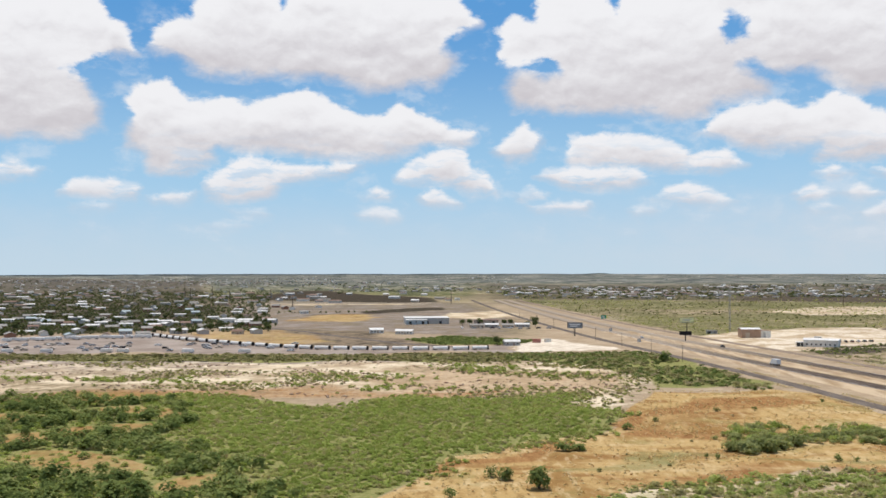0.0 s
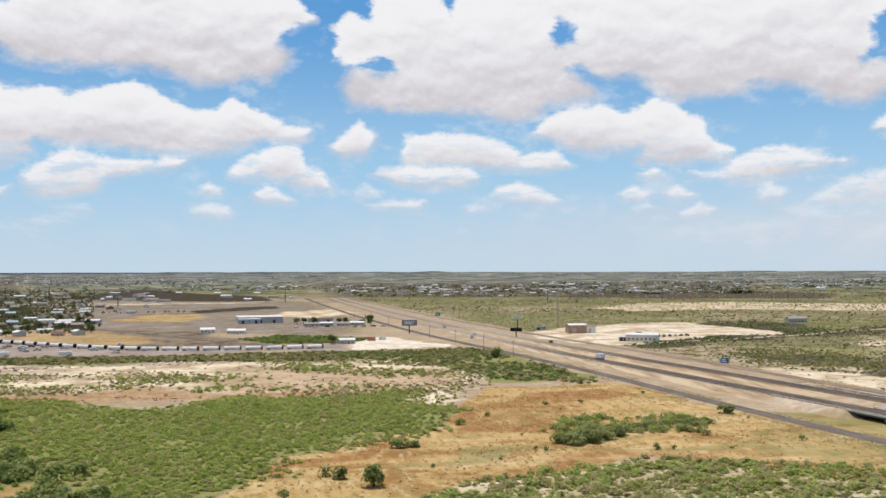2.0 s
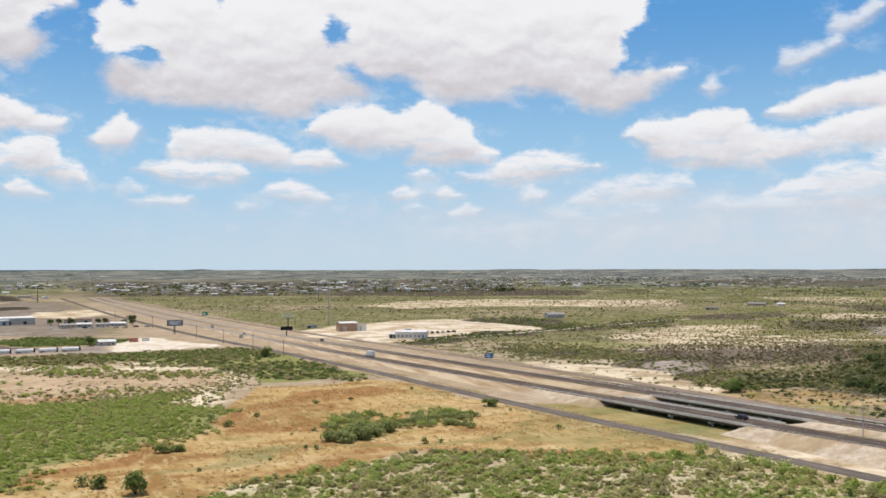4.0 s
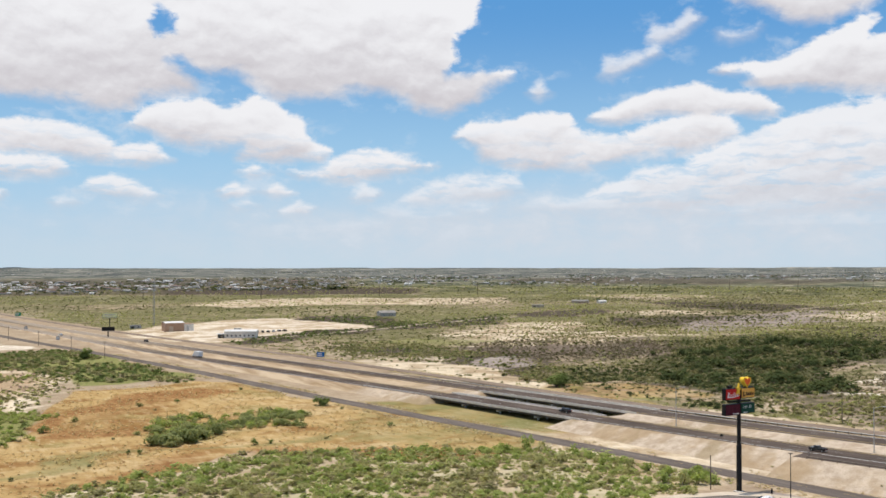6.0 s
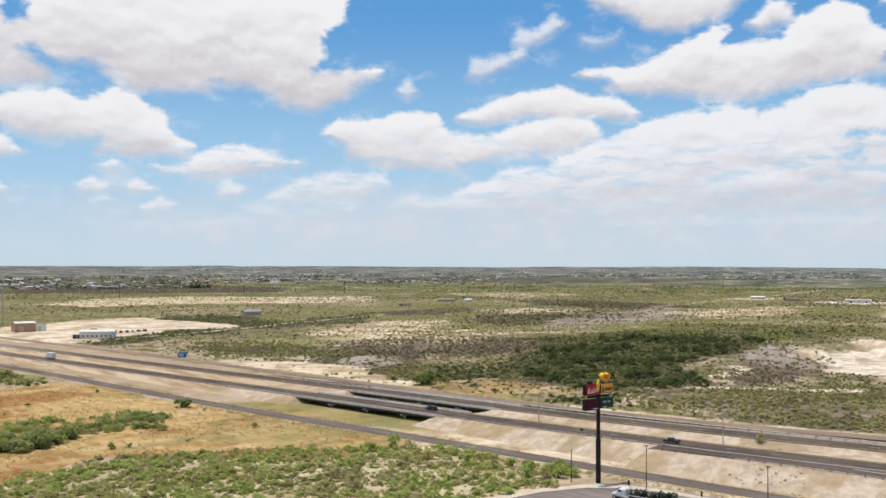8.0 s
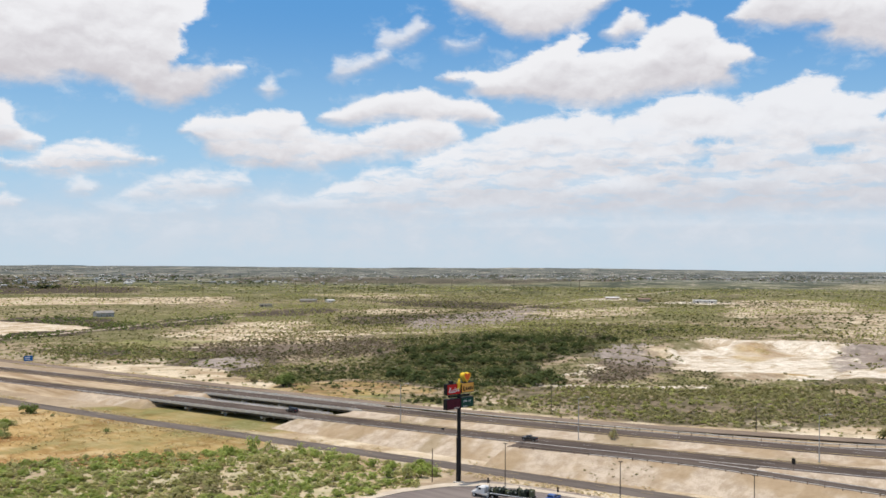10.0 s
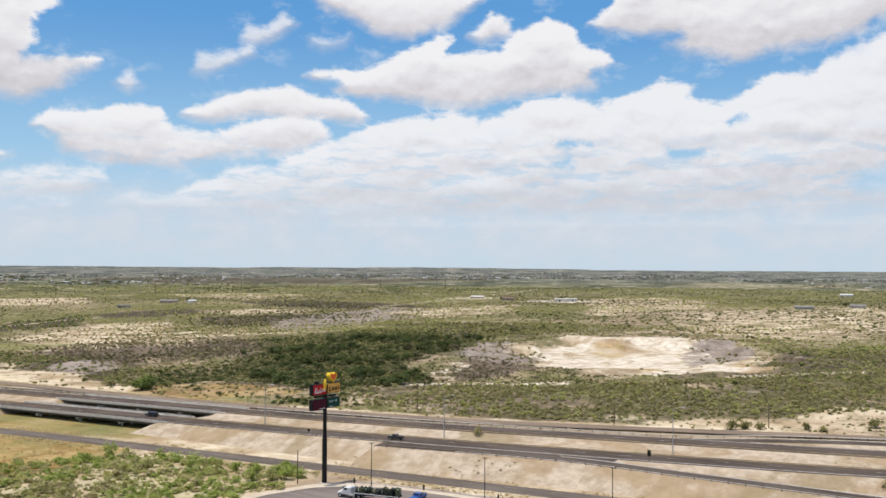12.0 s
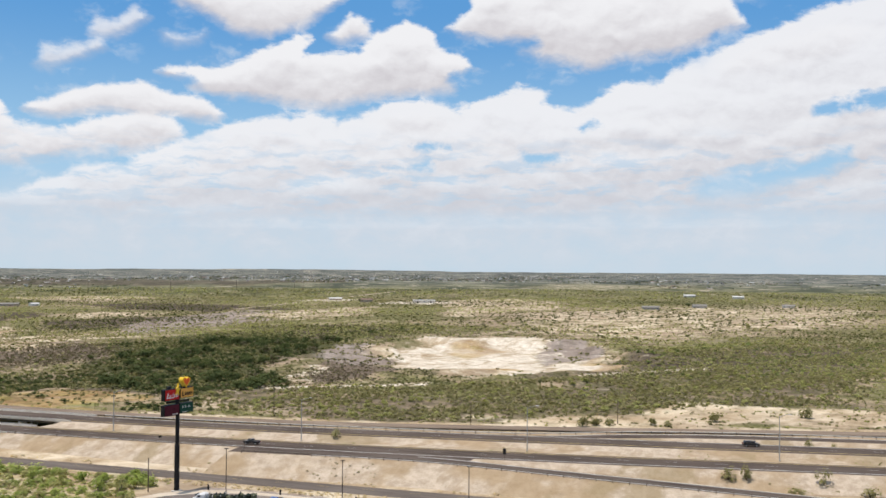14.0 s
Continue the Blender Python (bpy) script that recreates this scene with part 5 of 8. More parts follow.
# leaves darkened by colour for the cloud shade over the low wood
WOODBUSH = foliage_material("shaded_deep_mesquite_leaves", (0.052, 0.072, 0.032), (0.11, 0.135, 0.055), (0.15, 0.13, 0.085), 0.3)
GREYBUSH = foliage_material("dusty_scrub_leaves", (0.225, 0.21, 0.095), (0.37, 0.345, 0.17), (0.42, 0.34, 0.22), 0.45)
DRYGRASS = foliage_material("dry_grass_blades", (0.56, 0.41, 0.18), (0.74, 0.58, 0.32), (0.4, 0.22, 0.09), 0.4)
PALEGRASS = foliage_material("bleached_grass_blades", (0.60, 0.48, 0.27), (0.76, 0.64, 0.42), (0.5, 0.36, 0.2), 0.5)
TOWNTREE = foliage_material("dark_town_tree_leaves", (0.048, 0.058, 0.034), (0.10, 0.115, 0.06), (0.12, 0.14, 0.06), 0.3)
FRESHBUSH = foliage_material("fresh_scrub_leaves", (0.34, 0.415, 0.125), (0.52, 0.595, 0.215), (0.50, 0.43, 0.26), 0.66)
SANDBUSH = foliage_material("sandy_scrub_leaves", (0.42, 0.415, 0.175), (0.58, 0.565, 0.28), (0.52, 0.44, 0.29), 0.66)
BROWNBUSH = foliage_material("bare_twig_scrub", (0.15, 0.118, 0.082), (0.29, 0.24, 0.175), (0.33, 0.28, 0.2), 0.35)
BARK = worn("rough_bark", (0.06, 0.045, 0.035), (0.13, 0.10, 0.08), 3.0, 0.95)


def tuft(cards, seed, lobes=5, tall=0.75, size=0.34):
    """A loose bush, 1 m in radius: small leafy triangles over several rounded lobes. Returns corners, cards x 3 x 3."""
    r = np.random.RandomState(seed)
    mid = np.stack([r.uniform(-0.5, 0.5, lobes), r.uniform(-0.5, 0.5, lobes), r.uniform(0.14, 0.6, lobes) * tall], -1)
    rad = r.uniform(0.34, 0.55, lobes)
    k = r.randint(0, lobes, cards)
    d = r.normal(size=(cards, 3))
    d[:, 2] = np.abs(d[:, 2]) * 0.9 - 0.25
    d /= np.linalg.norm(d, axis=1)[:, None]
    c = mid[k] + d * rad[k][:, None] * r.uniform(0.65, 1.05, cards)[:, None] * np.array([1, 1, tall])
    c[:, 2] = np.maximum(c[:, 2], 0.04)
    n = 0.8 * d + np.array([0, 0, 1.25]) + r.normal(scale=0.3, size=(cards, 3))
    n /= np.linalg.norm(n, axis=1)[:, None]
    a = np.cross(n, r.normal(size=(cards, 3)))
    a /= np.linalg.norm(a, axis=1)[:, None]
    b = np.cross(n, a)
    s = size * r.uniform(0.65, 1.35, cards)[:, None]
    return np.stack([c - a * s * 0.55 - b * s * 0.4, c + a * s * 0.6 - b * s * 0.35, c + b * s * 0.75], 1)


def scatter(name, xy, radius, tall, mat, label, protos, seed, category="scrub", base=None):
    """Many bushes at the places given, as one object."""
    r = np.random.RandomState(seed)
    n = len(xy)
    if n == 0:
        return None
    which, turn = r.randint(0, len(protos), n), r.uniform(0, 2 * np.pi, n)
    z = height(xy[:, 0], xy[:, 1]) if base is None else base
    chunks, tones = [], []
    tone = r.uniform(0, 1, n)
    for p, proto in enumerate(protos):
        i = np.nonzero(which == p)[0]
        if not len(i):
            continue
        ca, sa = np.cos(turn[i])[:, None, None], np.sin(turn[i])[:, None, None]
        px, py, pz = proto[None, ..., 0], proto[None, ..., 1], proto[None, ..., 2]
        R, T = radius[i][:, None, None], tall[i][:, None, None]
        v = np.stack([(px * ca - py * sa) * R + xy[i, 0][:, None, None], (px * sa + py * ca) * R + xy[i, 1][:, None, None], pz * T + z[i][:, None, None] - 0.05], -1)
        chunks.append(v.reshape(-1, 3))
        tones.append(np.repeat(tone[i], proto.shape[0] * 3))
    v = np.concatenate(chunks)
    me = raw_mesh(name, v, np.arange(len(v)).reshape(-1, 3), mat)
    give(me, "tone", np.clip(np.concatenate(tones) + r.uniform(-0.1, 0.1, len(v) // 3).repeat(3), 0, 1))
    return tagged(new(name, me), label, category, kind="stuff")


def sown(x0, x1, y0, y1, step, seed):
    """Jittered places, about one to each step x step square."""
    r = np.random.RandomState(seed)
    gx, gy = np.meshgrid(np.arange(x0, x1, step), np.arange(y0, y1, step))
    p = np.stack([gx.ravel(), gy.ravel()], -1) + r.uniform(-0.5, 0.5, (gx.size, 2)) * step * 1.3
    return p, r


def off_road(p, clear=1.5):
    x, y = p[:, 0], p[:, 1]
    ok = (np.abs(x - near_x(y)) > 6 + clear) & (np.abs(x - far_x(y)) > 5.5 + clear)
    lo = np.where(y < 172, np.minimum(exit_w(y) - 6, west_x(y) - 8), west_x(y) - 8) - 2.9 * main_z(y)
    hi = np.where(y < 122, np.maximum(exit_e(y) + 6, east_x(y) + 8), east_x(y) + 8) + 3.0 * main_z(y)
    return ok & ((x < lo - clear) | (x > hi + clear))


def seen_from_above(p):
    """Keeps what lies in the wide wedge of country that the turn sweeps over."""
    az = np.degrees(np.arctan2(p[:, 0], p[:, 1]))
    return (az > -30) & (az < 96)


def patchy(p, size, seed):
    return patch_of(p[:, 0], p[:, 1], size, seed)


LEAFY = [tuft(58, s, 7, 0.85, 0.31) for s in range(8)]
THICK = [tuft(150, 20 + s, 9, 1.0, 0.23) for s in range(7)]
PLAIN = [tuft(30, 40 + s, 4, 0.85, 0.5) for s in range(6)]
SPECK = [tuft(8, 80 + s, 3, 0.9, 0.95) for s in range(6)]
TINY = [tuft(13, 60 + s, 3, 0.85, 0.75) for s in range(6)]


def build_scrub():
    # the green field below the drone
    p, r = sown(-230, 75, 150, 445, 1.95, 11)
    w = inside(FIELD, p[:, 0] + 6 * np.sin(p[:, 1] / 9), p[:, 1] + 8 * np.sin(p[:, 0] / 13), 9) * (1 - inside(THICKET, p[:, 0], p[:, 1], 12) * np.where(patchy(p, 11, 3.0) > 0.53, 0.88, 0.5))
    hole = patchy(p, 9, 1.0)
    keep = seen_from_above(p) & (r.uniform(0, 1, len(p)) < w * np.where(hole > 0.82, 0.5, 1.0)) & (np.hypot(p[:, 0], p[:, 1]) > 175)
    p = p[keep]
    k = r.uniform(0.7, 1.25, len(p))
    q = r.uniform(0, 1, len(p)) < 0.12 + 0.3 * patchy(p, 8, 6.0)
    scatter("creosote_scrub", p[~q], 1.5 * k[~q], 1.2 * k[~q] * r.uniform(0.8, 1.25, int((~q).sum())), CREOSOTE, "dense low green desert shrubs covering the field", LEAFY, 12)
    scatter("creosote_scrub", p[q], 1.45 * k[q], 1.15 * k[q] * r.uniform(0.8, 1.25, int(q.sum())), YELLOWBUSH, "dense low yellow-green desert shrubs covering the field", LEAFY, 112)
    # the dark thicket
    p, r = sown(-230, 20, 150, 445, 5.0, 13)
    w = inside(THICKET, p[:, 0], p[:, 1], 6)
    keep = seen_from_above(p) & (r.uniform(0, 1, len(p)) < w * np.where(patchy(p, 11, 3.0) > 0.53, 0.1, 0.8)) & (np.hypot(p[:, 0], p[:, 1]) > 170)
    p = p[keep]
    k = r.uniform(0.65, 1.4, len(p))
    scatter("mesquite_thicket", p, 3.1 * k, 3.3 * k * r.uniform(0.8, 1.2, len(p)), MESQUITE, "dark green mesquite thicket with bare orange gaps", THICK, 14)
    # the scrub between the dry grass and the truck stop
    p, r = sown(0, 215, 110, 285, 1.95, 15)
    w = inside(SCRUB2, p[:, 0], p[:, 1], 3) * (1 - inside(PAD, p[:, 0], p[:, 1], 5))
    thin = smooth01(120, 190, p[:, 0])
    keep = off_road(p, 0.5) & (r.uniform(0, 1, len(p)) < w * np.where(patchy(p, 3.6, 5.0) > 0.80 - 0.18 * thin, 0.14, 0.93 - 0.15 * thin)) & (np.hypot(p[:, 0], p[:, 1]) > 170)
    p = p[keep]
    k = 0.6 + 1.05 * r.uniform(0, 1, len(p)) ** 2.2
    q = patchy(p, 12, 2.5) + r.uniform(-0.45, 0.45, len(p))
    for sel, mat, seed, lb in ((q > 0.52, FRESHBUSH, 68, "fresh green desert shrubs with pale soil between them"), ((q <= 0.52) & (q > 0.12), SANDBUSH, 16, "yellow-green desert shrubs with pale soil between them"), (q <= 0.12, GREYBUSH, 69, "dusty olive desert shrubs with pale soil between them")):
        scatter("creosote_scrub", p[sel], 1.5 * k[sel], 1.3 * k[sel] * r.uniform(0.8, 1.3, int(sel.sum())), mat, lb, LEAFY, seed)
    p, r = sown(0, 215, 110, 285, 1.7, 87)
    w = inside(SCRUB2, p[:, 0], p[:, 1], 3) * (1 - inside(PAD, p[:, 0], p[:, 1], 4))
    p = p[off_road(p, 0.2) & (r.uniform(0, 1, len(p)) < 0.75 * w * patchy(p, 5, 8.0) * 1.6) & (np.hypot(p[:, 0], p[:, 1]) > 170)]
    k = r.uniform(0.5, 1.2, len(p))
    scatter("low_weeds", p, 0.8 * k, 0.55 * k, YELLOWBUSH, "low yellow-green weeds between the desert shrubs", TINY, 88)
    # the belt of brush along the far side of the pale flat
    p, r = sown(-330, 175, 440, 690, 3.3, 17)
    w = inside(HEDGE, p[:, 0], p[:, 1], 5)
    keep = off_road(p, 1) & seen_from_above(p) & (r.uniform(0, 1, len(p)) < 0.9 * w * np.where(p[:, 1] > 605, 1.0, np.clip(1.5 * patchy(p, 15, 2.2) - 0.1, 0.1, 0.85)))
    p = p[keep]
    k = r.uniform(0.6, 1.4, len(p))
    q = r.uniform(0, 1, len(p)) < np.where(p[:, 0] > 40, 0.5, 0.2)
    e = q & (p[:, 0] > 40)
    scatter("brush_belt", p[e], 2.1 * k[e], 1.5 * k[e], MESQUITE, "belt of green brush beside the frontage road", PLAIN, 85)
    e = q & (p[:, 0] <= 40)
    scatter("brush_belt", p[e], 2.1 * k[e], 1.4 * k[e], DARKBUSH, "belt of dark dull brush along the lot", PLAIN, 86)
    p, k = p[~q], k[~q]
    scatter("brush_belt", p, 2.1 * k, 1.5 * k, GREYBUSH, "belt of dusty olive brush along the lot", PLAIN, 18)
    # scattered shrubs on the pale flat
    p, r = sown(-330, 130, 395, 650, 2.9, 19)
    w = inside(PALE, p[:, 0], p[:, 1], 10) * np.clip(3.2 * patchy(p, 15, 2.0) * patchy(p, 34, 5.0) - 0.85 + smooth01(-30, 60, p[:, 0]) * 0.6, 0.03, 0.9)
    keep = off_road(p, 1) & seen_from_above(p) & (r.uniform(0, 1, len(p)) < w)
    p = p[keep]
    k = r.uniform(0.5, 1.5, len(p))
    q = r.uniform(0, 1, len(p)) < 0.45
    scatter("scattered_shrubs", p[~q], 1.15 * k[~q], 0.95 * k[~q], GREYBUSH, "dusty olive shrubs on pale stony ground", PLAIN, 64)
    p, k = p[q], k[q]
    scatter("scattered_shrubs", p, 1.15 * k, 0.95 * k, YELLOWBUSH, "scattered olive shrubs on pale stony ground", PLAIN, 20)
    p, r = sown(-40, 90, 730, 850, 3.2, 65)
    p = p[r.uniform(0, 1, len(p)) < 0.9 * inside(PATCH, p[:, 0], p[:, 1], 4)]
    k = r.uniform(0.6, 1.3, len(p))
    scatter("brush_belt", p, 2.1 * k, 1.5 * k, MESQUITE, "green brush strip beside the lane", PLAIN, 66)
    # the mesquite clump in the dry grass
    p, r = sown(85, 158, 295, 355, 2.6, 121)
    p = p[r.uniform(0, 1, len(p)) < inside(CLUMP, p[:, 0], p[:, 1], 4) * np.clip(1.6 * patchy(p, 7, 3.0) - 0.15, 0.1, 0.95)]
    k = r.uniform(0.6, 1.4, len(p))
    q = r.uniform(0, 1, len(p)) < 0.6
    scatter("mesquite_clump", p[q], 1.8 * k[q], 1.9 * k[q], CLUMPBUSH, "low dusty green mesquite clump in the dry grass", THICK, 122)
    scatter("mesquite_clump", p[~q], 1.8 * k[~q], 1.9 * k[~q], CREOSOTE, "low green mesquite clump in the dry grass", THICK, 123)
    # tufts in the dry grass
    p, r = sown(-20, 200, 225, 460, 9.0, 21)
    keep = off_road(p, 0) & (r.uniform(0, 1, len(p)) < 0.035 * inside(TAN, p[:, 0], p[:, 1], 2))
    p = p[keep]
    k = r.uniform(0.3, 1.0, len(p)) ** 1.5
    scatter("scattered_shrubs", p, 1.2 * k + 0.2, 1.2 * k + 0.2, GREYBUSH, "small shrubs standing in dry tan grass", PLAIN, 22)
    # the wide scrub beyond the highway, in rings of falling detail
    for step, lo, hi, protos, size, seed in ((1.9, 250, 560, TINY, 0.72, 23), (2.7, 560, 980, SPECK, 0.9, 25), (4.6, 980, 1900, SPECK, 1.25, 27), (9.0, 1900, 2700, SPECK, 2.0, 31)):
        p, r = sown(130, hi, -60, hi, step, seed)
        rr = np.hypot(p[:, 0], p[:, 1])
        p = p[(rr > lo) & (rr <= hi) & seen_from_above(p) & (p[:, 0] > far_x(p[:, 1]) + 8)]
        x, y = p[:, 0], p[:, 1]
        bare = np.maximum.reduce([0.75 * inside(GRASSY, x, y, 3), 0.95 * inside(ROADSIDE, x, y, 4), 0.75 * inside(PALEGREY, x, y, 8), 0.8 * inside(CREAMV, x, y, 5), inside(CHALK, x, y, 8), inside(YARD, x, y, 6), 0.75 * inside(STREAK, x, y, 12), 0.9 * inside(BRUSH, x, y, 8), 0.5 * inside(CREAM, x, y, 14), 0.5 * inside(TONGUE, x, y, 6), 0.8 * inside(VERGE, x, y, 5), 0.85 * smooth01(15, 11, x - far_x(y)) * smooth01(300, 250, y), 0.55 * inside(HEATH, x, y, 80)])
        grove = np.clip(1.5 * patchy(p, 38, 4.0) * patchy(p, 13, 6.0) + 0.28, 0, 1) * (0.8 if lo < 500 else 0.8 if lo < 900 else 0.55 if lo < 1500 else 0.4)
        grassy = smooth01(44, 34, np.degrees(np.arctan2(x, y))) * smooth01(420, 560, np.hypot(x, y))
        keep = r.uniform(0, 1, len(p)) < grove * (1 - bare) * (1 - 0.6 * grassy)
        p = p[keep]
        k = r.uniform(0.55, 1.45, len(p))
        tint = patchy(p, 90, 8.0) + r.uniform(-0.35, 0.35, len(p))
        brown = r.uniform(0, 1, len(p)) < most_near(((0.85, BROWNBRUSH), (0.8, BROWNSPOT)), p[:, 0], p[:, 1], 12)
        tint = np.where(brown, 9.0, tint - 0.6 * most_near(((1.0, LUSH), (0.8, UNDER), (1.0, WOODS)), p[:, 0], p[:, 1], 15))
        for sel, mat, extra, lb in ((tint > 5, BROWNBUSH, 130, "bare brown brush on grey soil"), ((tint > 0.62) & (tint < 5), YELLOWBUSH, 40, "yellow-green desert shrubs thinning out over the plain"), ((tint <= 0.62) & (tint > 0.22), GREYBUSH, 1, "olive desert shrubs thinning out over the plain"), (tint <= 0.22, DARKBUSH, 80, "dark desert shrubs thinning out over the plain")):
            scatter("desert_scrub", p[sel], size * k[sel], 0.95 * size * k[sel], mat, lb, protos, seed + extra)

    def grow(name, polys, box, step, seed, mat, size, label, soft=18, share=0.85, spot=23, protos=PLAIN):
        p, r = sown(*box, step, seed)
        p = p[r.uniform(0, 1, len(p)) > np.maximum.reduce([0.85 * inside(GRASSY, p[:, 0], p[:, 1], 3), 0.95 * inside(ROADSIDE, p[:, 0], p[:, 1], 4), inside(YARD, p[:, 0], p[:, 1], 3), 0.7 * inside(PALEGREY, p[:, 0], p[:, 1], 6)])]
        p = p[~((p[:, 0] - far_x(p[:, 1]) < 13) & (p[:, 1] < 270) & (r.uniform(0, 1, len(p)) < 0.85))]
        p = p[r.uniform(0, 1, len(p)) > 0.7 * smooth01(0.6, 0.75, patchy(p, 13, 5.0)) * smooth01(70, 25, p[:, 0] - far_x(p[:, 1])) * smooth01(300, 260, p[:, 1])]
        w = np.maximum.reduce([inside(q, p[:, 0], p[:, 1], soft) for q in polys]) * np.clip(1.5 * patchy(p, spot, 7.0 + seed) - 0.1, 0.08, 1)
        p = p[off_road(p, 2) & (r.uniform(0, 1, len(p)) < share * w)]
        k = r.uniform(0.5, 1.4, len(p))
        scatter(name, p, size * k, 0.95 * size * k, mat, label, protos, seed + 1)

    grow("mesquite_scrub", (LUSH, BELT), (340, 900, 300, 560), 3.9, 35, WOODBUSH, 1.8, "green mesquite shrubs round the hollow", 18, 0.38)
    # the darker leaf copy again, for cloud shade over the dusk patches
    grow("dusty_scrub", (DUSK, DUSK2, DUSK3), (280, 900, 340, 950), 4.2, 37, DARKBUSH, 1.35, "dusty shrubs on grey-brown soil, coloured as under cloud", 22, 0.4)
    grow("roadside_scrub", (BRUSH,), (290, 600, 10, 290), 2.3, 39, GREYBUSH, 1.2, "dusty shrubs along the far frontage road", 8, 1.2, 15, TINY)
    grow("roadside_scrub", (BRUSH,), (290, 600, 10, 290), 4.4, 45, YELLOWBUSH, 1.5, "green shrubs along the far frontage road", 8, 0.45, 12)
    grow("dusty_scrub", (DUSK5,), (230, 670, 630, 980), 4.6, 47, MESQUITE, 1.5, "low green brush by the yard", 14, 0.7)
    grow("roadside_scrub", (NEARBRUSH,), (220, 600, 270, 760), 4.6, 53, MESQUITE, 1.4, "green brush beyond the highway", 14, 0.4, 16)
    grow("roadside_scrub", (NEARBRUSH,), (220, 600, 270, 760), 2.4, 57, GREYBUSH, 1.15, "dusty olive brush beyond the highway", 14, 1.2, 13, TINY)
    grow("roadside_scrub", (UNDER,), (285, 430, 235, 405), 3.3, 59, WOODBUSH, 1.6, "dark green brush below the wood", 8, 0.8, 14)
    grow("roadside_scrub", (UNDER,), (285, 430, 235, 405), 2.6, 63, GREYBUSH, 1.2, "dusty brush below the wood", 8, 1.1, 12, TINY)
    grow("dusty_scrub", (LUSH,), (360, 700, 310, 530), 2.9, 75, GREYBUSH, 1.2, "dusty olive brush in the hollow", 12, 0.8, 14, TINY)
    grow("dusty_scrub", (BROWNBRUSH, BROWNSPOT), (320, 580, 200, 590), 2.6, 131, BROWNBUSH, 1.1, "bare brown brush on grey soil", 14, 0.7, 19, TINY)
    grow("dusty_scrub", (DUSK2, CREAM), (300, 900, 340, 660), 2.9, 77, GREYBUSH, 1.05, "dusty olive shrubs on grey-brown soil", 22, 0.7, 19, TINY)
    grow("dusty_scrub", (LOWBRUSH,), (480, 850, 10, 190), 2.8, 79, GREYBUSH, 1.2, "dusty olive brush beside the quarry", 12, 0.9, 17, TINY)
    grow("mesquite_scrub", (LOWBRUSH,), (480, 850, 10, 190), 5.2, 83, MESQUITE, 1.4, "green mesquite shrubs beside the quarry", 12, 0.35, 14)
    grow("pit_scrub", (SPOIL, OCHRE2, TONGUE), (500, 720, 180, 390), 5.0, 71, GREYBUSH, 1.5, "scattered shrubs on the white quarry ground", 8, 0.4, 12)
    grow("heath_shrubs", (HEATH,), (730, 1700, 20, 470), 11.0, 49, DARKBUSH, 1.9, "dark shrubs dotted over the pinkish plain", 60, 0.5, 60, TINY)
    # the low wood beyond the bridges
    p, r = sown(320, 670, 250, 480, 6.5, 29)
    w = inside(WOODS, p[:, 0], p[:, 1], 10)
    p = p[off_road(p, 2) & (r.uniform(0, 1, len(p)) < w * np.clip(1.5 * patchy(p, 17, 3.3) - 0.5, 0.03, 0.6))]
    k = r.uniform(0.45, 1.4, len(p))
    scatter("mesquite_wood", p, 3.9 * k, 4.0 * k, WOODBUSH, "low dark mesquite wood in a hollow", THICK, 30)


build_scrub()


# ---- bridges over the draw ----
def road_frame(fn, y):
    """A pose on a road's line: x across it to the right, y along it."""
    return pose(float(fn(y)), float(y), float(main_z(y)), 0, 0, -math.degrees(math.atan(float(slope_of(fn, y)))))


# near-black girders: the shade under the deck is put into their colour
GIRDER = worn("shaded_girder", (0.06, 0.055, 0.05), (0.12, 0.11, 0.10), 0.8, 0.8)


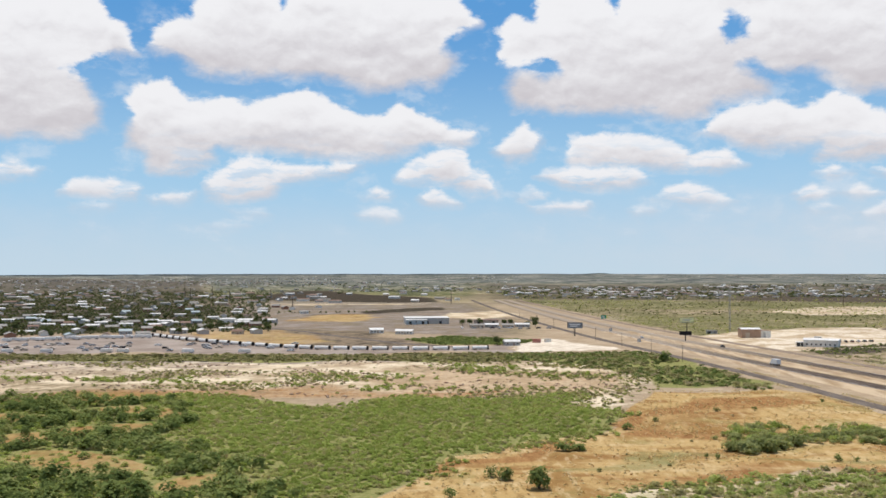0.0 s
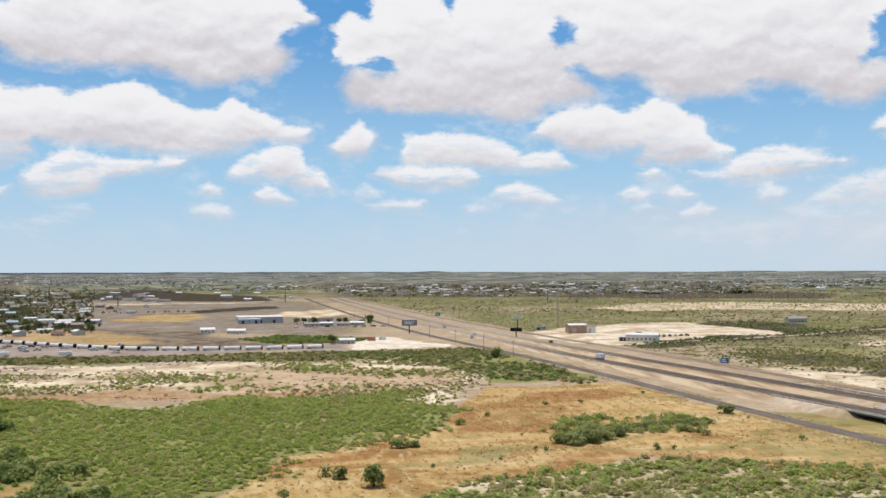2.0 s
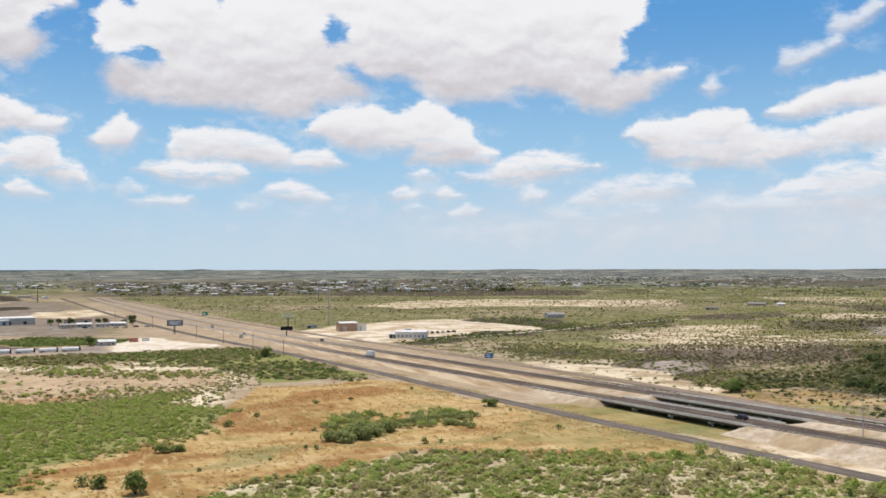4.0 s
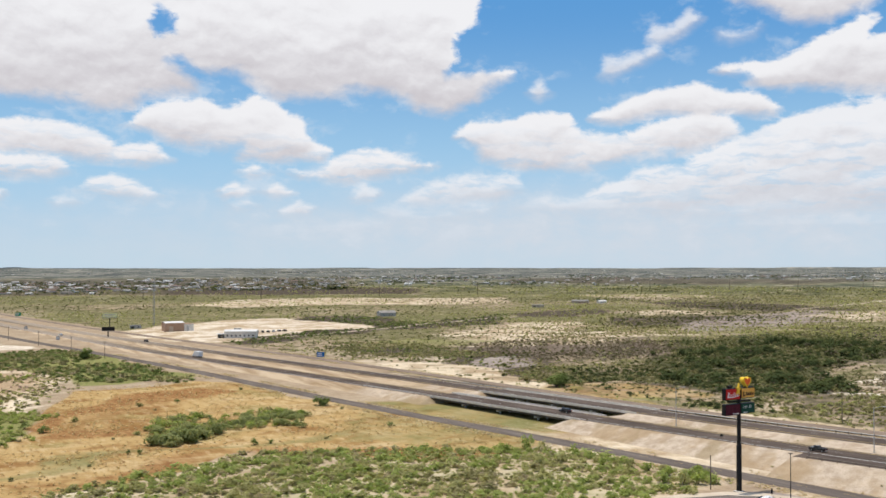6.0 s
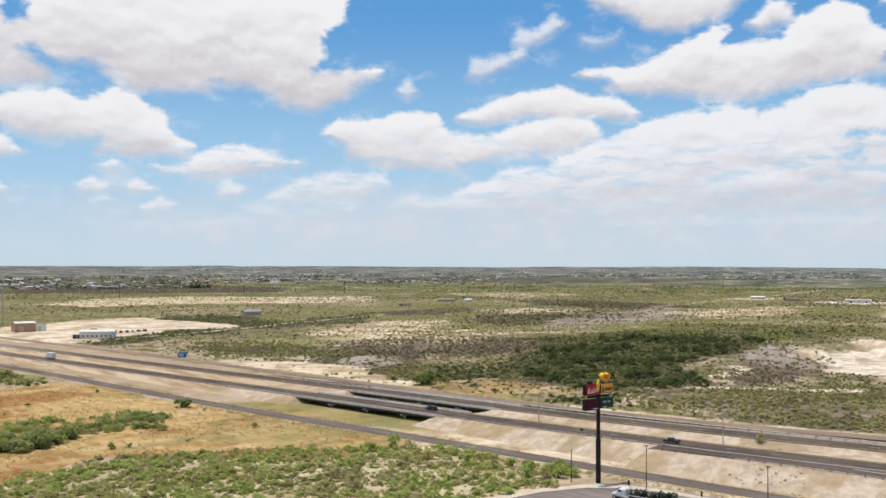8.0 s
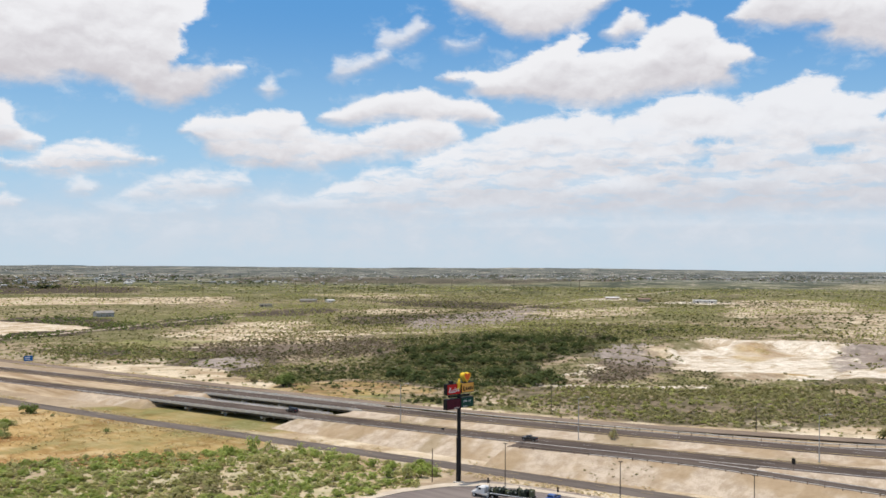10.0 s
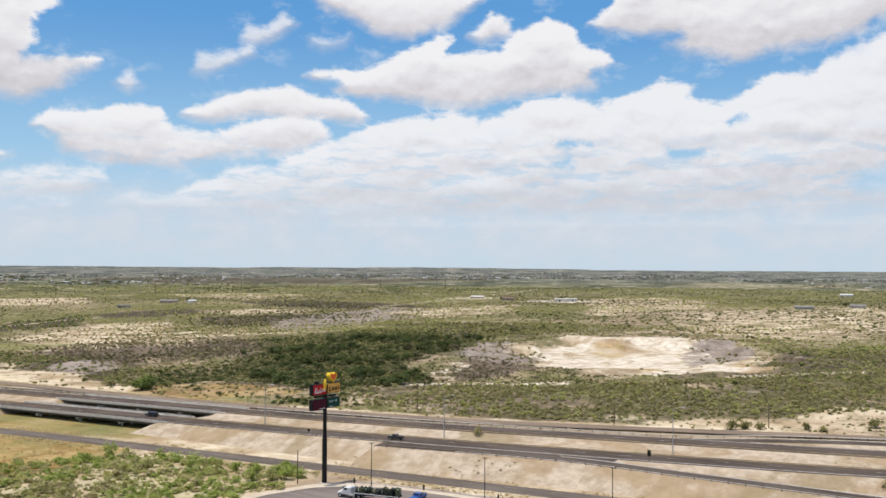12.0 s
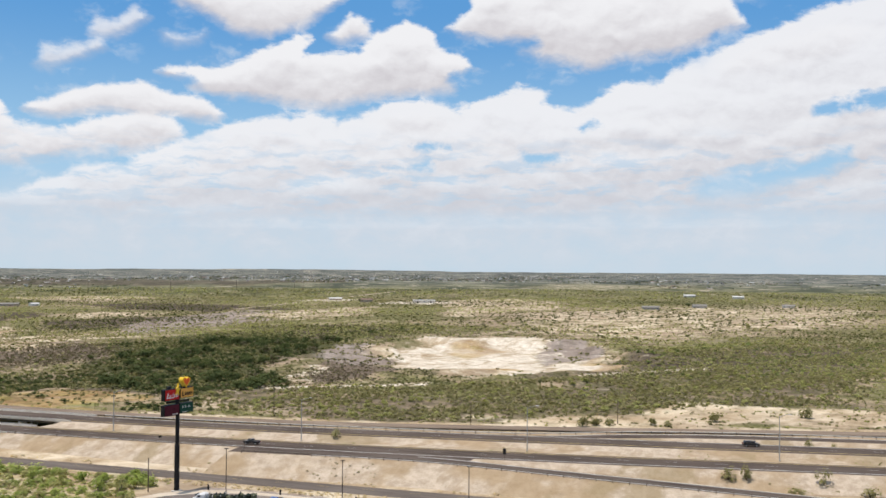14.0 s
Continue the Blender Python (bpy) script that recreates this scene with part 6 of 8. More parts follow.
def build_bridge(fn, label):
    mid = (GAP0 + GAP1) / 2
    base = road_frame(fn, mid)
    ob = thing("road_bridge", base, label, "bridge", "bridges over the draw")
    L = (GAP1 - GAP0) * math.sqrt(1 + float(slope_of(fn, mid)) ** 2) + 3
    half = 6.9
    tilt = -math.degrees(math.atan(float(main_z(GAP0) - main_z(GAP1)) / L))

    def put(name, bm, mat, label=""):
        return part(name, bm, mat, ob, label, at=pose(0, 0, 0, tilt, 0, 0))
    deck = put("deck", block((2 * half, L, 0.3), (0, 0, -0.02), 0.03), CONCRETE, "concrete bridge deck")
    part("wearing_course", block((11.4, L, 0.06), (0, 0, 0.17)), ASPHALT, deck, "dark asphalt surface")
    for x in (-half + 0.2, half - 0.2):
        put("parapet", block((0.36, L + 4, 0.45), (x, 0, 0.36), 0.04), CONCRETE, "pale concrete parapet")
        bm = bmesh.new()
        rod(0.06, 0.06, (x, -L / 2, 0.8), (x, L / 2, 0.8), 6, bm)
        put("hand_rail", bm, STEEL)
        for k in range(25):
            y = -L / 2 + 1.2 + k * (L - 2.4) / 24
            put("rail_post", block((0.14, 0.16, 0.26), (x, y, 0.68), 0.02), CONCRETE)
    for x in (-5.4, -2.7, 0, 2.7, 5.4):
        put("girder", block((0.5, L - 1, 0.95), (x, 0, -0.64), 0.05), GIRDER, "dark concrete girder")
    for k in (-1, 0, 1):
        y = k * L / 4
        cap = put("pier_cap", block((2 * half - 1.2, 0.9, 0.7), (0, y, -1.4), 0.06), CONCRETE, "concrete pier cap")
        for x in (-4.6, 0, 4.6):
            part("column", rod(0.38, 0.38, (x, y, -3.9), (x, y, -1.7), 12), CONCRETE, cap)
    for y in (-L / 2 + 0.2, L / 2 - 0.2):
        put("abutment", block((2 * half, 0.9, 2.2), (0, y, -1.25), 0.06), CONCRETE, "concrete abutment")
    return ob


build_bridge(west_x, "low concrete highway bridge with parapets over a grassy draw")
build_bridge(east_x, "low concrete highway bridge beyond its twin")

# ---- crash barriers ----
def build_rail(fn, off, y0, y1, label, steel=STEEL):
    """A steel beam on posts along a road's edge."""
    y = np.arange(y0, y1, 4.0)
    s = np.sqrt(1 + slope_of(fn, y) ** 2)
    x, yy, z = fn(y) + off / s, y - off * slope_of(fn, y) / s, main_z(y)
    if fn is west_x:                                             # round the outside of the ramp
        out = (y < 172) & (exit_w(y) - 3.9 < x)
        x, z = np.where(out, exit_w(y) - 3.9, x), np.where(out, exit_wz(y), z)
    else:
        out = (y < 122) & (exit_e(y) + 3.9 > x)
        x, z = np.where(out, exit_e(y) + 3.9, x), np.where(out, exit_ez(y), z)
    ob = thing("crash_barrier", pose(float(x[0]), float(yy[0]), float(z[0])), label, "guardrail", "crash barriers")
    o = np.array([x[0], yy[0], z[0]])
    line = np.stack([x, yy, z], -1) - o
    cols = [line + np.array([d, 0, h]) for d, h in ((0, 0.5), (0.07, 0.58), (0, 0.66), (0.07, 0.74), (0, 0.82), (-0.05, 0.66))]
    v = np.stack(cols, 1).reshape(-1, 3)
    beam = new("beam", raw_mesh("beam", v, grid_faces(len(y), 6, wrap=True), steel))
    beam.parent = ob
    me = None
    for p in line:
        if me is None:
            post = part("post", block((0.15, 0.2, 1.1), (0, 0, 0.25), 0.02), TIMBER, ob)
            me = post.data
        else:
            post = new("post", me)
            post.parent = ob
        post.location = tuple(p + np.array([-0.16 if off < 0 else -0.18, 0, 0]))
    return ob


build_rail(east_x, 6.6, -260, GAP0 - 4, "long bright galvanised crash barrier beyond the eastbound lanes", BRIGHT_STEEL)
build_rail(west_x, -6.4, 20, GAP0 - 4, "dull brown crash barrier above the embankment", DULL_STEEL)
build_rail(east_x, 6.6, GAP1 + 3, GAP1 + 60, "short galvanised crash barrier before a bridge")
build_rail(west_x, -6.4, GAP1 + 3, GAP1 + 50, "short galvanised crash barrier before a bridge")

# ---- the tall truck-stop sign ----
RED = worn("red_sign_face", (0.46, 0.02, 0.02), (0.55, 0.035, 0.03), 1.0, 0.4)
AMBER = worn("yellow_sign_face", (0.72, 0.36, 0.07), (0.8, 0.46, 0.12), 1.0, 0.4)
MAROON = worn("maroon_display", (0.05, 0.008, 0.016), (0.09, 0.015, 0.028), 1.0, 0.35)
GREEN = worn("dark_green_display", (0.012, 0.05, 0.035), (0.02, 0.08, 0.055), 1.0, 0.35)
WHITE = worn("white_sign_paint", (0.72, 0.72, 0.7), (0.82, 0.82, 0.8), 1.5, 0.5)
ORANGE = worn("orange_sign_paint", (0.75, 0.12, 0.03), (0.85, 0.18, 0.05), 1.0, 0.4)
YELLOW_SIGN = worn("bright_yellow_paint", (0.8, 0.5, 0.03), (0.88, 0.6, 0.07), 1.0, 0.4)


def build_sign():
    ob = thing("truck_stop_sign", pose(190.3, 162.9, float(height(190.3, 162.9)), 0, 0, -49.4 + 46.0), "tall black pylon sign with red, yellow and dark display panels", "sign")
    low = part("lower_pole", rod(0.64, 0.62, (0, 0, 0), (0, 0, 11.2), 20), BLACK, ob, smooth=False)
    part("base_plate", block((2.0, 2.0, 0.3), (0, 0, 0.15), 0.05), CONCRETE, low, "concrete footing")
    part("collar", rod(0.72, 0.55, (0, 0, 11.1), (0, 0, 11.5), 20), BLACK, low)
    part("upper_pole", rod(0.5, 0.48, (0, 0, 11.4), (0, 0, 25.2), 20), BLACK, ob)
    part("cross_arm", block((7.6, 0.5, 0.45), (0, 0, 22.1), 0.04), BLACK, ob)

    def panel(name, x, z, w, h, face, label):
        box = part(name, block((w, 1.25, h), (x, 0, z), 0.05), BLACK, ob, label)
        part("face", block((w - 0.3, 0.06, h - 0.3), (x, -0.64, z), 0.02), face, box)
        part("face", block((w - 0.3, 0.06, h - 0.3), (x, 0.64, z), 0.02), face, box)
        return box
    a = panel("upper_cabinet", -2.55, 23.95, 4.9, 2.75, RED, "red panel with white script strokes")
    b = panel("upper_cabinet", 2.5, 24.05, 4.6, 2.55, AMBER, "yellow panel with black lettering strokes")
    c = panel("price_cabinet", -2.6, 20.2, 5.0, 2.7, MAROON, "dark maroon price display")
    d = panel("price_cabinet", 2.45, 20.3, 4.7, 2.5, GREEN, "dark green price display")
    # strokes in place of the lettering
    bm = bmesh.new()
    for k, (x, z, w, h, t) in enumerate(((-4.1, 23.8, 0.8, 1.3, 20), (-3.35, 23.55, 0.55, 0.8, 12), (-2.75, 23.6, 0.3, 0.8, 14), (-2.3, 23.8, 0.28, 1.3, 12), (-1.8, 23.7, 0.45, 0.75, 10), (-1.0, 23.95, 0.6, 1.2, 14))):
        block((w * 0.42, 0.05, h), (x, -0.7, z), 0.0, bm, ry=t)
        block((w, 0.05, 0.2), (x + 0.1, -0.7, z - h * 0.42), 0.0, bm, ry=-6)
    part("script", bm, WHITE, a)
    bm = bmesh.new()
    for x, w, h, t in ((0.95, 0.35, 1.2, 0), (1.25, 0.55, 0.3, 0), (1.95, 0.55, 0.8, 0), (2.6, 0.26, 0.85, 18), (2.85, 0.26, 0.85, -18), (3.4, 0.5, 0.8, 0), (4.1, 0.34, 0.8, 0)):
        block((w, 0.05, h), (x, -0.7, 23.8 if h > 0.4 else 23.35), 0.0, bm, ry=t)
    part("lettering", bm, BLACK, b)
    part("price_bar", block((1.8, 0.05, 0.16), (-1.6, -0.7, 19.2)), WHITE, c, "row of small pale figures")
    bm = bmesh.new()
    for x in (1.0, 1.5, 2.0, 2.9, 3.4):
        block((0.14, 0.05, 0.5), (x, -0.7, 20.65), 0.0, bm)
    block((1.4, 0.05, 0.14), (1.6, -0.7, 19.35), 0.0, bm)
    part("price_bar", bm, WHITE, d, "small pale figures")
    # star and heart on top
    star = []
    for k in range(10):
        rr = 1.35 if k % 2 == 0 else 0.55
        star.append((rr * math.sin(k * math.pi / 5), rr * math.cos(k * math.pi / 5)))
    part("star", outline([(0.62 * x, 1.15 * z) for x, z in star], 0.5, m=pose(-0.95, -1.0, 25.0, 0, 8, 0)), YELLOW_SIGN, ob, "bright yellow star")

    def heart(s):
        pts = []
        for k in range(28):
            u = 2 * math.pi * k / 28
            pts.append((s * 16 * math.sin(u) ** 3 / 16, s * (13 * math.cos(u) - 5 * math.cos(2 * u) - 2 * math.cos(3 * u) - math.cos(4 * u)) / 15))
        return pts
    hb = part("heart_board", outline(heart(1.36), 1.3, m=pose(2.3, -0.65, 26.75)), YELLOW_SIGN, ob, "yellow heart-shaped board")
    part("heart", outline(heart(0.98), 0.08, m=pose(2.3, -0.74, 26.8)), ORANGE, hb, "orange-red heart")
    part("stem", block((0.4, 0.4, 1.0), (2.3, 0, 25.5)), BLACK, hb)
    part("lamp_box", block((1.0, 0.8, 0.8), (-2.9, 0.2, 25.6), 0.05), BLACK, ob)
    return ob


build_sign()


# ---- lamps and poles ----
LAMPHEAD = worn("pale_lamp_housing", (0.5, 0.5, 0.48), (0.62, 0.62, 0.6), 3.0, 0.5)


def highway_lamp(x, y, z, turn, tall=12.5):
    ob = thing("street_lamp", pose(x, y, z, 0, 0, turn), "slender grey steel lamp with a curved arm in the highway median", "street lamp", "median lamps")
    part("pole", rod(0.16, 0.09, (0, 0, 0), (0, 0, tall), 8), STEEL, ob)
    part("base", block((0.5, 0.5, 0.4), (0, 0, 0.2), 0.05), CONCRETE, ob)
    bm = bmesh.new()
    pts = [Vector((u, 0, tall - 0.3 + 0.9 * math.sin(u / 2.6 * 1.2))) for u in (0, 0.7, 1.4, 2.1, 2.6)]
    for p, q in zip(pts, pts[1:]):
        rod(0.06, 0.055, p, q, 6, bm)
    arm = part("arm", bm, STEEL, ob)
    part("lamp_head", block((0.8, 0.34, 0.2), (2.9, 0, tall + 0.5), 0.05), LAMPHEAD, arm, "pale lamp head")
    return ob


def median(y):
    return (float(west_x(y)) + float(east_x(y))) / 2, y, float(main_z(y)) - 0.75


for y in (231, 165, 99, 33):
    mx, my, mz = median(y)
    highway_lamp(mx - 1.0, my, mz, -78)


def lot_lamp(x, y, tall, name="lot_lamp", label="thin dark pole lamp at the edge of the truck lot"):
    ob = thing(name, pose(x, y, float(height(x, y)), 0, 0, -50), label, "lamp post", "truck lot lamps")
    part("pole", rod(0.11, 0.08, (0, 0, 0), (0, 0, tall), 8), BLACK, ob)
    part("base", rod(0.28, 0.28, (0, 0, 0), (0, 0, 0.7), 12), CONCRETE, ob)
    part("lamp_head", block((1.0, 0.4, 0.16), (0, -0.2, tall), 0.03), BLACK, ob, "flat dark lamp head")
    return ob


lot_lamp(193.0, 150.0, 11.2)
lot_lamp(196.0, 119.0, 10.6)
lot_lamp(204.0, 90.5, 10.4)


def utility_pole(x, y, tall, turn=0, arm=True, label="weathered wooden utility pole", group="utility poles"):
    ob = thing("utility_pole", pose(x, y, float(height(x, y)) - 0.2, 0, 0, turn), label, "utility pole", group)
    part("pole", rod(0.17, 0.11, (0, 0, 0), (0, 0, tall), 7), TIMBER, ob)
    if arm:
        cross = part("cross_arm", block((2.4, 0.12, 0.14), (0, 0.12, tall - 0.6), 0.02), TIMBER, ob)
        bm = bmesh.new()
        for k in (-1.05, -0.4, 0.4, 1.05):
            rod(0.05, 0.04, (k, 0.12, tall - 0.53), (k, 0.12, tall - 0.3), 6, bm)
        part("insulators", bm, CONCRETE, cross)
    return ob


utility_pole(186.5, 168.5, 8.6, 40, False, "short bare wooden pole in the scrub")
for y in (600, 655, 715, 780, 850, 930, 1020, 1130):
    utility_pole(float(near_x(y)) - 8.5, y, 10.5, 8, True, "wooden utility pole beside the frontage road")
for x, y, tall in ((306, 216, 10.5), (322.5, 142.5, 8.0), (345, 95, 9.0)):
    utility_pole(x, y, tall, 30, True, "wooden utility pole beyond the far frontage road")
# tall transmission poles across the plain
for x, y, tall in ((836, 1510, 27), (1038, 1499, 26), (1276, 1526, 26), (1479, 1500, 23), (1776, 1546, 23), (2008, 1536, 23), (2257, 1530, 23), (1936, 1288, 24), (620, 1520, 26), (430, 1530, 25)):
    ob = utility_pole(x, y, tall, 5, True, "tall dark transmission pole far out on the plain", "transmission poles")
    ob.scale = (3.0, 3.0, 1)
for x, y, tall in ((-632, 2008, 34), (-505, 1921, 30), (-494, 1920, 24), (-469, 1997, 26), (-400, 1841, 25), (-330, 1880, 22), (14, 1700, 26), (-230, 1500, 18)):
    ob = utility_pole(x, y, tall, 60, True, "tall dark transmission pole behind the town", "transmission poles")
    ob.scale = (5.0, 5.0, 1)


# ---- buildings ----
GLASS = worn("dark_window_glass", (0.02, 0.025, 0.03), (0.05, 0.055, 0.06), 1.0, 0.15, spec=0.6)
WALL_WHITE = worn("white_siding", (0.62, 0.59, 0.53), (0.80, 0.77, 0.70), 0.4, 0.7)
WALL_TAN = worn("tan_stucco", (0.42, 0.34, 0.26), (0.55, 0.46, 0.36), 0.4, 0.9)
WALL_GREY = worn("grey_siding", (0.36, 0.35, 0.325), (0.5, 0.485, 0.455), 0.4, 0.8)
WALL_BRICK = worn("brown_brick", (0.24, 0.12, 0.08), (0.34, 0.19, 0.13), 0.5, 0.9)
WALL_RUST = worn("brown_metal_siding", (0.33, 0.21, 0.14), (0.45, 0.31, 0.22), 0.25, 0.6)
ROOF_WHITE = worn("white_metal_roof", (0.58, 0.565, 0.54), (0.76, 0.75, 0.725), 0.3, 0.45)
ROOF_GREY = worn("grey_shingle_roof", (0.2, 0.19, 0.175), (0.34, 0.325, 0.3), 0.5, 0.9)
ROOF_BROWN = worn("brown_shingle_roof", (0.17, 0.11, 0.085), (0.27, 0.19, 0.15), 0.5, 0.9)
ROOF_BLUE = worn("faded_blue_metal_roof", (0.3, 0.36, 0.38), (0.42, 0.48, 0.5), 0.3, 0.5)
ROOF_RED = worn("faded_red_roof", (0.36, 0.14, 0.11), (0.46, 0.22, 0.17), 0.3, 0.7)


def gable(w, d, rise, z, over=0.5, thick=0.18):
    """A pitched roof, ridge along x, over a w x d plan at height z."""
    a, b = w / 2 + over, d / 2 + over
    prof = [(-b, 0), (0, rise), (b, 0), (b, -thick), (0, rise - thick), (-b, -thick)]
    bm = bmesh.new()
    f = bm.faces.new([bm.verts.new((-a, y, z + h)) for y, h in prof])
    made = bmesh.ops.extrude_face_region(bm, geom=[f])["geom"]
    bmesh.ops.translate(bm, verts=[v for v in made if isinstance(v, bmesh.types.BMVert)], vec=(2 * a, 0, 0))
    bmesh.ops.recalc_face_normals(bm, faces=bm.faces)
    return bm


def gable_wall(w, d, h, rise):
    """Walls with gable ends under a pitched roof."""
    bm = bmesh.new()
    prof = [(-d / 2, -0.4), (d / 2, -0.4), (d / 2, h), (0, h + rise - 0.2), (-d / 2, h)]
    f = bm.faces.new([bm.verts.new((-w / 2, y, z)) for y, z in prof])
    made = bmesh.ops.extrude_face_region(bm, geom=[f])["geom"]
    bmesh.ops.translate(bm, verts=[v for v in made if isinstance(v, bmesh.types.BMVert)], vec=(w, 0, 0))
    bmesh.ops.recalc_face_normals(bm, faces=bm.faces)
    return bm


def window(x, y, z, w, h, body, rz=0):
    """A window set in a wall: a frame with a dark pane in it."""
    fr = part("window", block((w + 0.2, 0.12, h + 0.2), (0, 0, 0), 0.02), WHITE, body, at=pose(x, y, z, 0, 0, rz))
    part("pane", block((w, 0.06, h), (0, -0.05, 0)), GLASS, fr, "dark glass")
    return fr


def house(at, w, d, h, rise, wall, roof, label, windows=3, group="", name="house", door=True):
    ob = thing(name, at, label, "house" if name == "house" else "building", group)
    body = part("wall", gable_wall(w, d, h, rise), wall, ob)
    part("roof", gable(w, d, rise, h), roof, ob)
    if door:
        part("door", block((1.0, 0.1, 2.1), (w * 0.08, -d / 2 - 0.04, 1.05), 0.02), ROOF_BROWN, ob, "dark door")
    for k in range(windows):
        x = -w / 2 + w * (k + 0.5) / windows
        if abs(x - w * 0.08) > 1.2:
            window(x, -d / 2 - 0.03, 1.5, 1.3, 1.1, body)
    return ob


def flat_block(at, w, d, h, wall, roof, label, doors=2, windows=4, name="building", slope=0.5, group=""):
    """A low commercial building with a slightly sloping roof."""
    ob = thing(name, at, label, "building", group)
    body = part("wall", block((w, d, h + 0.4), (0, 0, h / 2 - 0.2), 0.04), wall, ob)
    part("roof", block((w + 0.8, d + 0.8, 0.28), (0, 0, h + 0.2), 0.04, rx=slope * 3), roof, ob)
    for k in range(doors):
        x = w * (0.2 + 0.6 * k / max(1, doors - 1)) - w / 2
        part("door", block((2.8, 0.12, min(3.2, h * 0.7)), (x, -d / 2 - 0.04, min(3.2, h * 0.7) / 2), 0.03), GLASS, ob, "dark doorway")
    for k in range(windows):
        window(-w / 2 + w * (k + 0.5) / windows, -d / 2 - 0.03, h * 0.6, 1.6, 1.1, body)
    return ob


def on(x, y, turn=0.0):
    return pose(x, y, float(height(x, y)), 0, 0, turn)


def facing(x, y, extra=0.0):
    """Turned so that the front looks roughly south, towards the drone's side."""
    return on(x, y, -math.degrees(math.atan2(x, y)) + extra)


# ---- small lanes beyond the lot ----
DIRT = worn("packed_dirt_lane", (0.36, 0.29, 0.22), (0.5, 0.42, 0.32), 0.1, 1.0, spec=0.0)
for pts, w, mat, lb in (([(-170, 975), (-114, 884), (-67, 808), (-27, 750), (6, 721)], 7.0, OLD_ASPHALT, "narrow grey lane behind the trailers"), ([(-176, 1255), (-158, 1275), (43, 1351)], 8.0, OLD_ASPHALT, "grey lane across the open fields"),
                        ([(-442, 1687), (-225, 1713), (-20, 1748)], 13.0, DIRT, "pale straight road behind the fields"), ([(-620, 1330), (-369, 1407), (-74, 1474)], 10.0, OLD_ASPHALT, "grey road past the edge of the town"), ([(281, 694), (381, 732), (495, 791), (640, 850)], 6.0, DIRT, "pale dirt track across the plain"), ([(1046, 803), (1408, 912), (2241, 1175)], 9.0, DIRT, "pale dirt road running to the far houses")):
    ln = curve_through(pts)
    ys = np.linspace(min(p[1] for p in pts), max(p[1] for p in pts), 60)
    tagged(strip("road_lane", ln, lambda y: height(ln(y), y) + 0.12, 0, 0, 0, w, mat, 0.05, y_list=ys), lb, "road", kind="structure")

# the brown shed and the white shop in the pale yard
shed = thing("metal_shed", facing(254, 815, 14), "brown metal shed with a white roof in a pale yard", "shed")
sb = part("wall", gable_wall(15.5, 13, 7.0, 1.0), WALL_RUST, shed)
part("roof", gable(15.5, 13, 1.0, 7.1, 0.4), ROOF_WHITE, shed, "bright white metal roof")
part("door", block((3.6, 0.12, 4.4), (-3, -6.54, 2.2), 0.03), WALL_TAN, shed)
lean = part("side_bay", block((8.5, 11, 6.0), (12.0, 0.6, 2.8), 0.05), WALL_WHITE, shed, "pale side bay")
part("roof", block((9.0, 11.6, 0.25), (12.1, 0.6, 5.95), 0.04, ry=3), WALL_RUST, lean)
part("door", block((1.8, 0.12, 4.4), (11.2, -4.93, 2.2)), WALL_GREY, lean)

shop = thing("white_shop", facing(276, 716, -8), "long white metal shop building with a pale porch", "building")
wb = part("wall", gable_wall(24, 12, 5.0, 1.1), WALL_WHITE, shop)
part("roof", gable(24, 12, 1.1, 5.0, 0.5), ROOF_WHITE, shop)
for k in range(7):
    window(-9.5 + 3.2 * k, -6.03, 1.8, 1.2, 1.3, wb)
porch = part("porch", block((8.0, 5.0, 0.25), (-13.5, -5.5, 3.3), 0.03), ROOF_WHITE, shop, "white porch roof")
for x in (-17, -13.5, -10):
    part("porch_post", block((0.25, 0.25, 3.2), (x, -7.6, 1.6)), WALL_WHITE, porch)
part("glazed_front", block((6.5, 3.0, 2.8), (-13.5, -4.3, 1.4), 0.03), GLASS, porch, "dark glazed front")
part("air_unit", block((5.0, 3.0, 1.3), (-3, 2, 6.4), 0.1), WALL_GREY, shop, "grey roof unit")

flat_block(facing(238, 870, 10), 9, 4, 2.6, WALL_GREY, ROOF_GREY, "small grey hut at the foot of the mast", 1, 2, "hut")


def mast(x, y, tall):
    ob = thing("radio_mast", on(x, y, 20), "slender grey guyed lattice mast in the plain", "mast")
    rr = 0.75
    legs = [Vector((rr * math.cos(a), rr * math.sin(a), 0)) for a in (0.5, 2.6, 4.7)]
    for leg in legs:
        part("leg", rod(0.17, 0.15, leg, leg + Vector((0, 0, tall)), 6), STEEL, ob)
    bm = bmesh.new()
    n = int(tall / 1.6)
    for k in range(n):
        z0, z1 = Vector((0, 0, tall * k / n)), Vector((0, 0, tall * (k + 1) / n))
        for a, b in ((0, 1), (1, 2), (2, 0)):
            rod(0.07, 0.07, legs[a] + z0, legs[b] + z1, 4, bm)
    part("bracing", bm, STEEL, ob)
    for a in (0.5, 2.6, 4.7):
        for z in (0.55, 0.95):
            part("guy_wire", rod(0.02, 0.02, (0, 0, tall * z), (tall * 0.5 * math.cos(a), tall * 0.5 * math.sin(a), 0), 4), STEEL, ob)
    part("antenna", rod(0.25, 0.25, (0.7, 0, tall - 4), (0.7, 0, tall - 1), 8), WALL_WHITE, ob)
    return ob


mast(264.6, 906, 44)

# ---- hoardings and road signs ----
BOARD_LIME = worn("pale_green_board", (0.72, 0.72, 0.34), (0.85, 0.82, 0.5), 0.6, 0.6)
BOARD_SLATE = worn("slate_board", (0.16, 0.18, 0.2), (0.36, 0.38, 0.4), 0.35, 0.6)
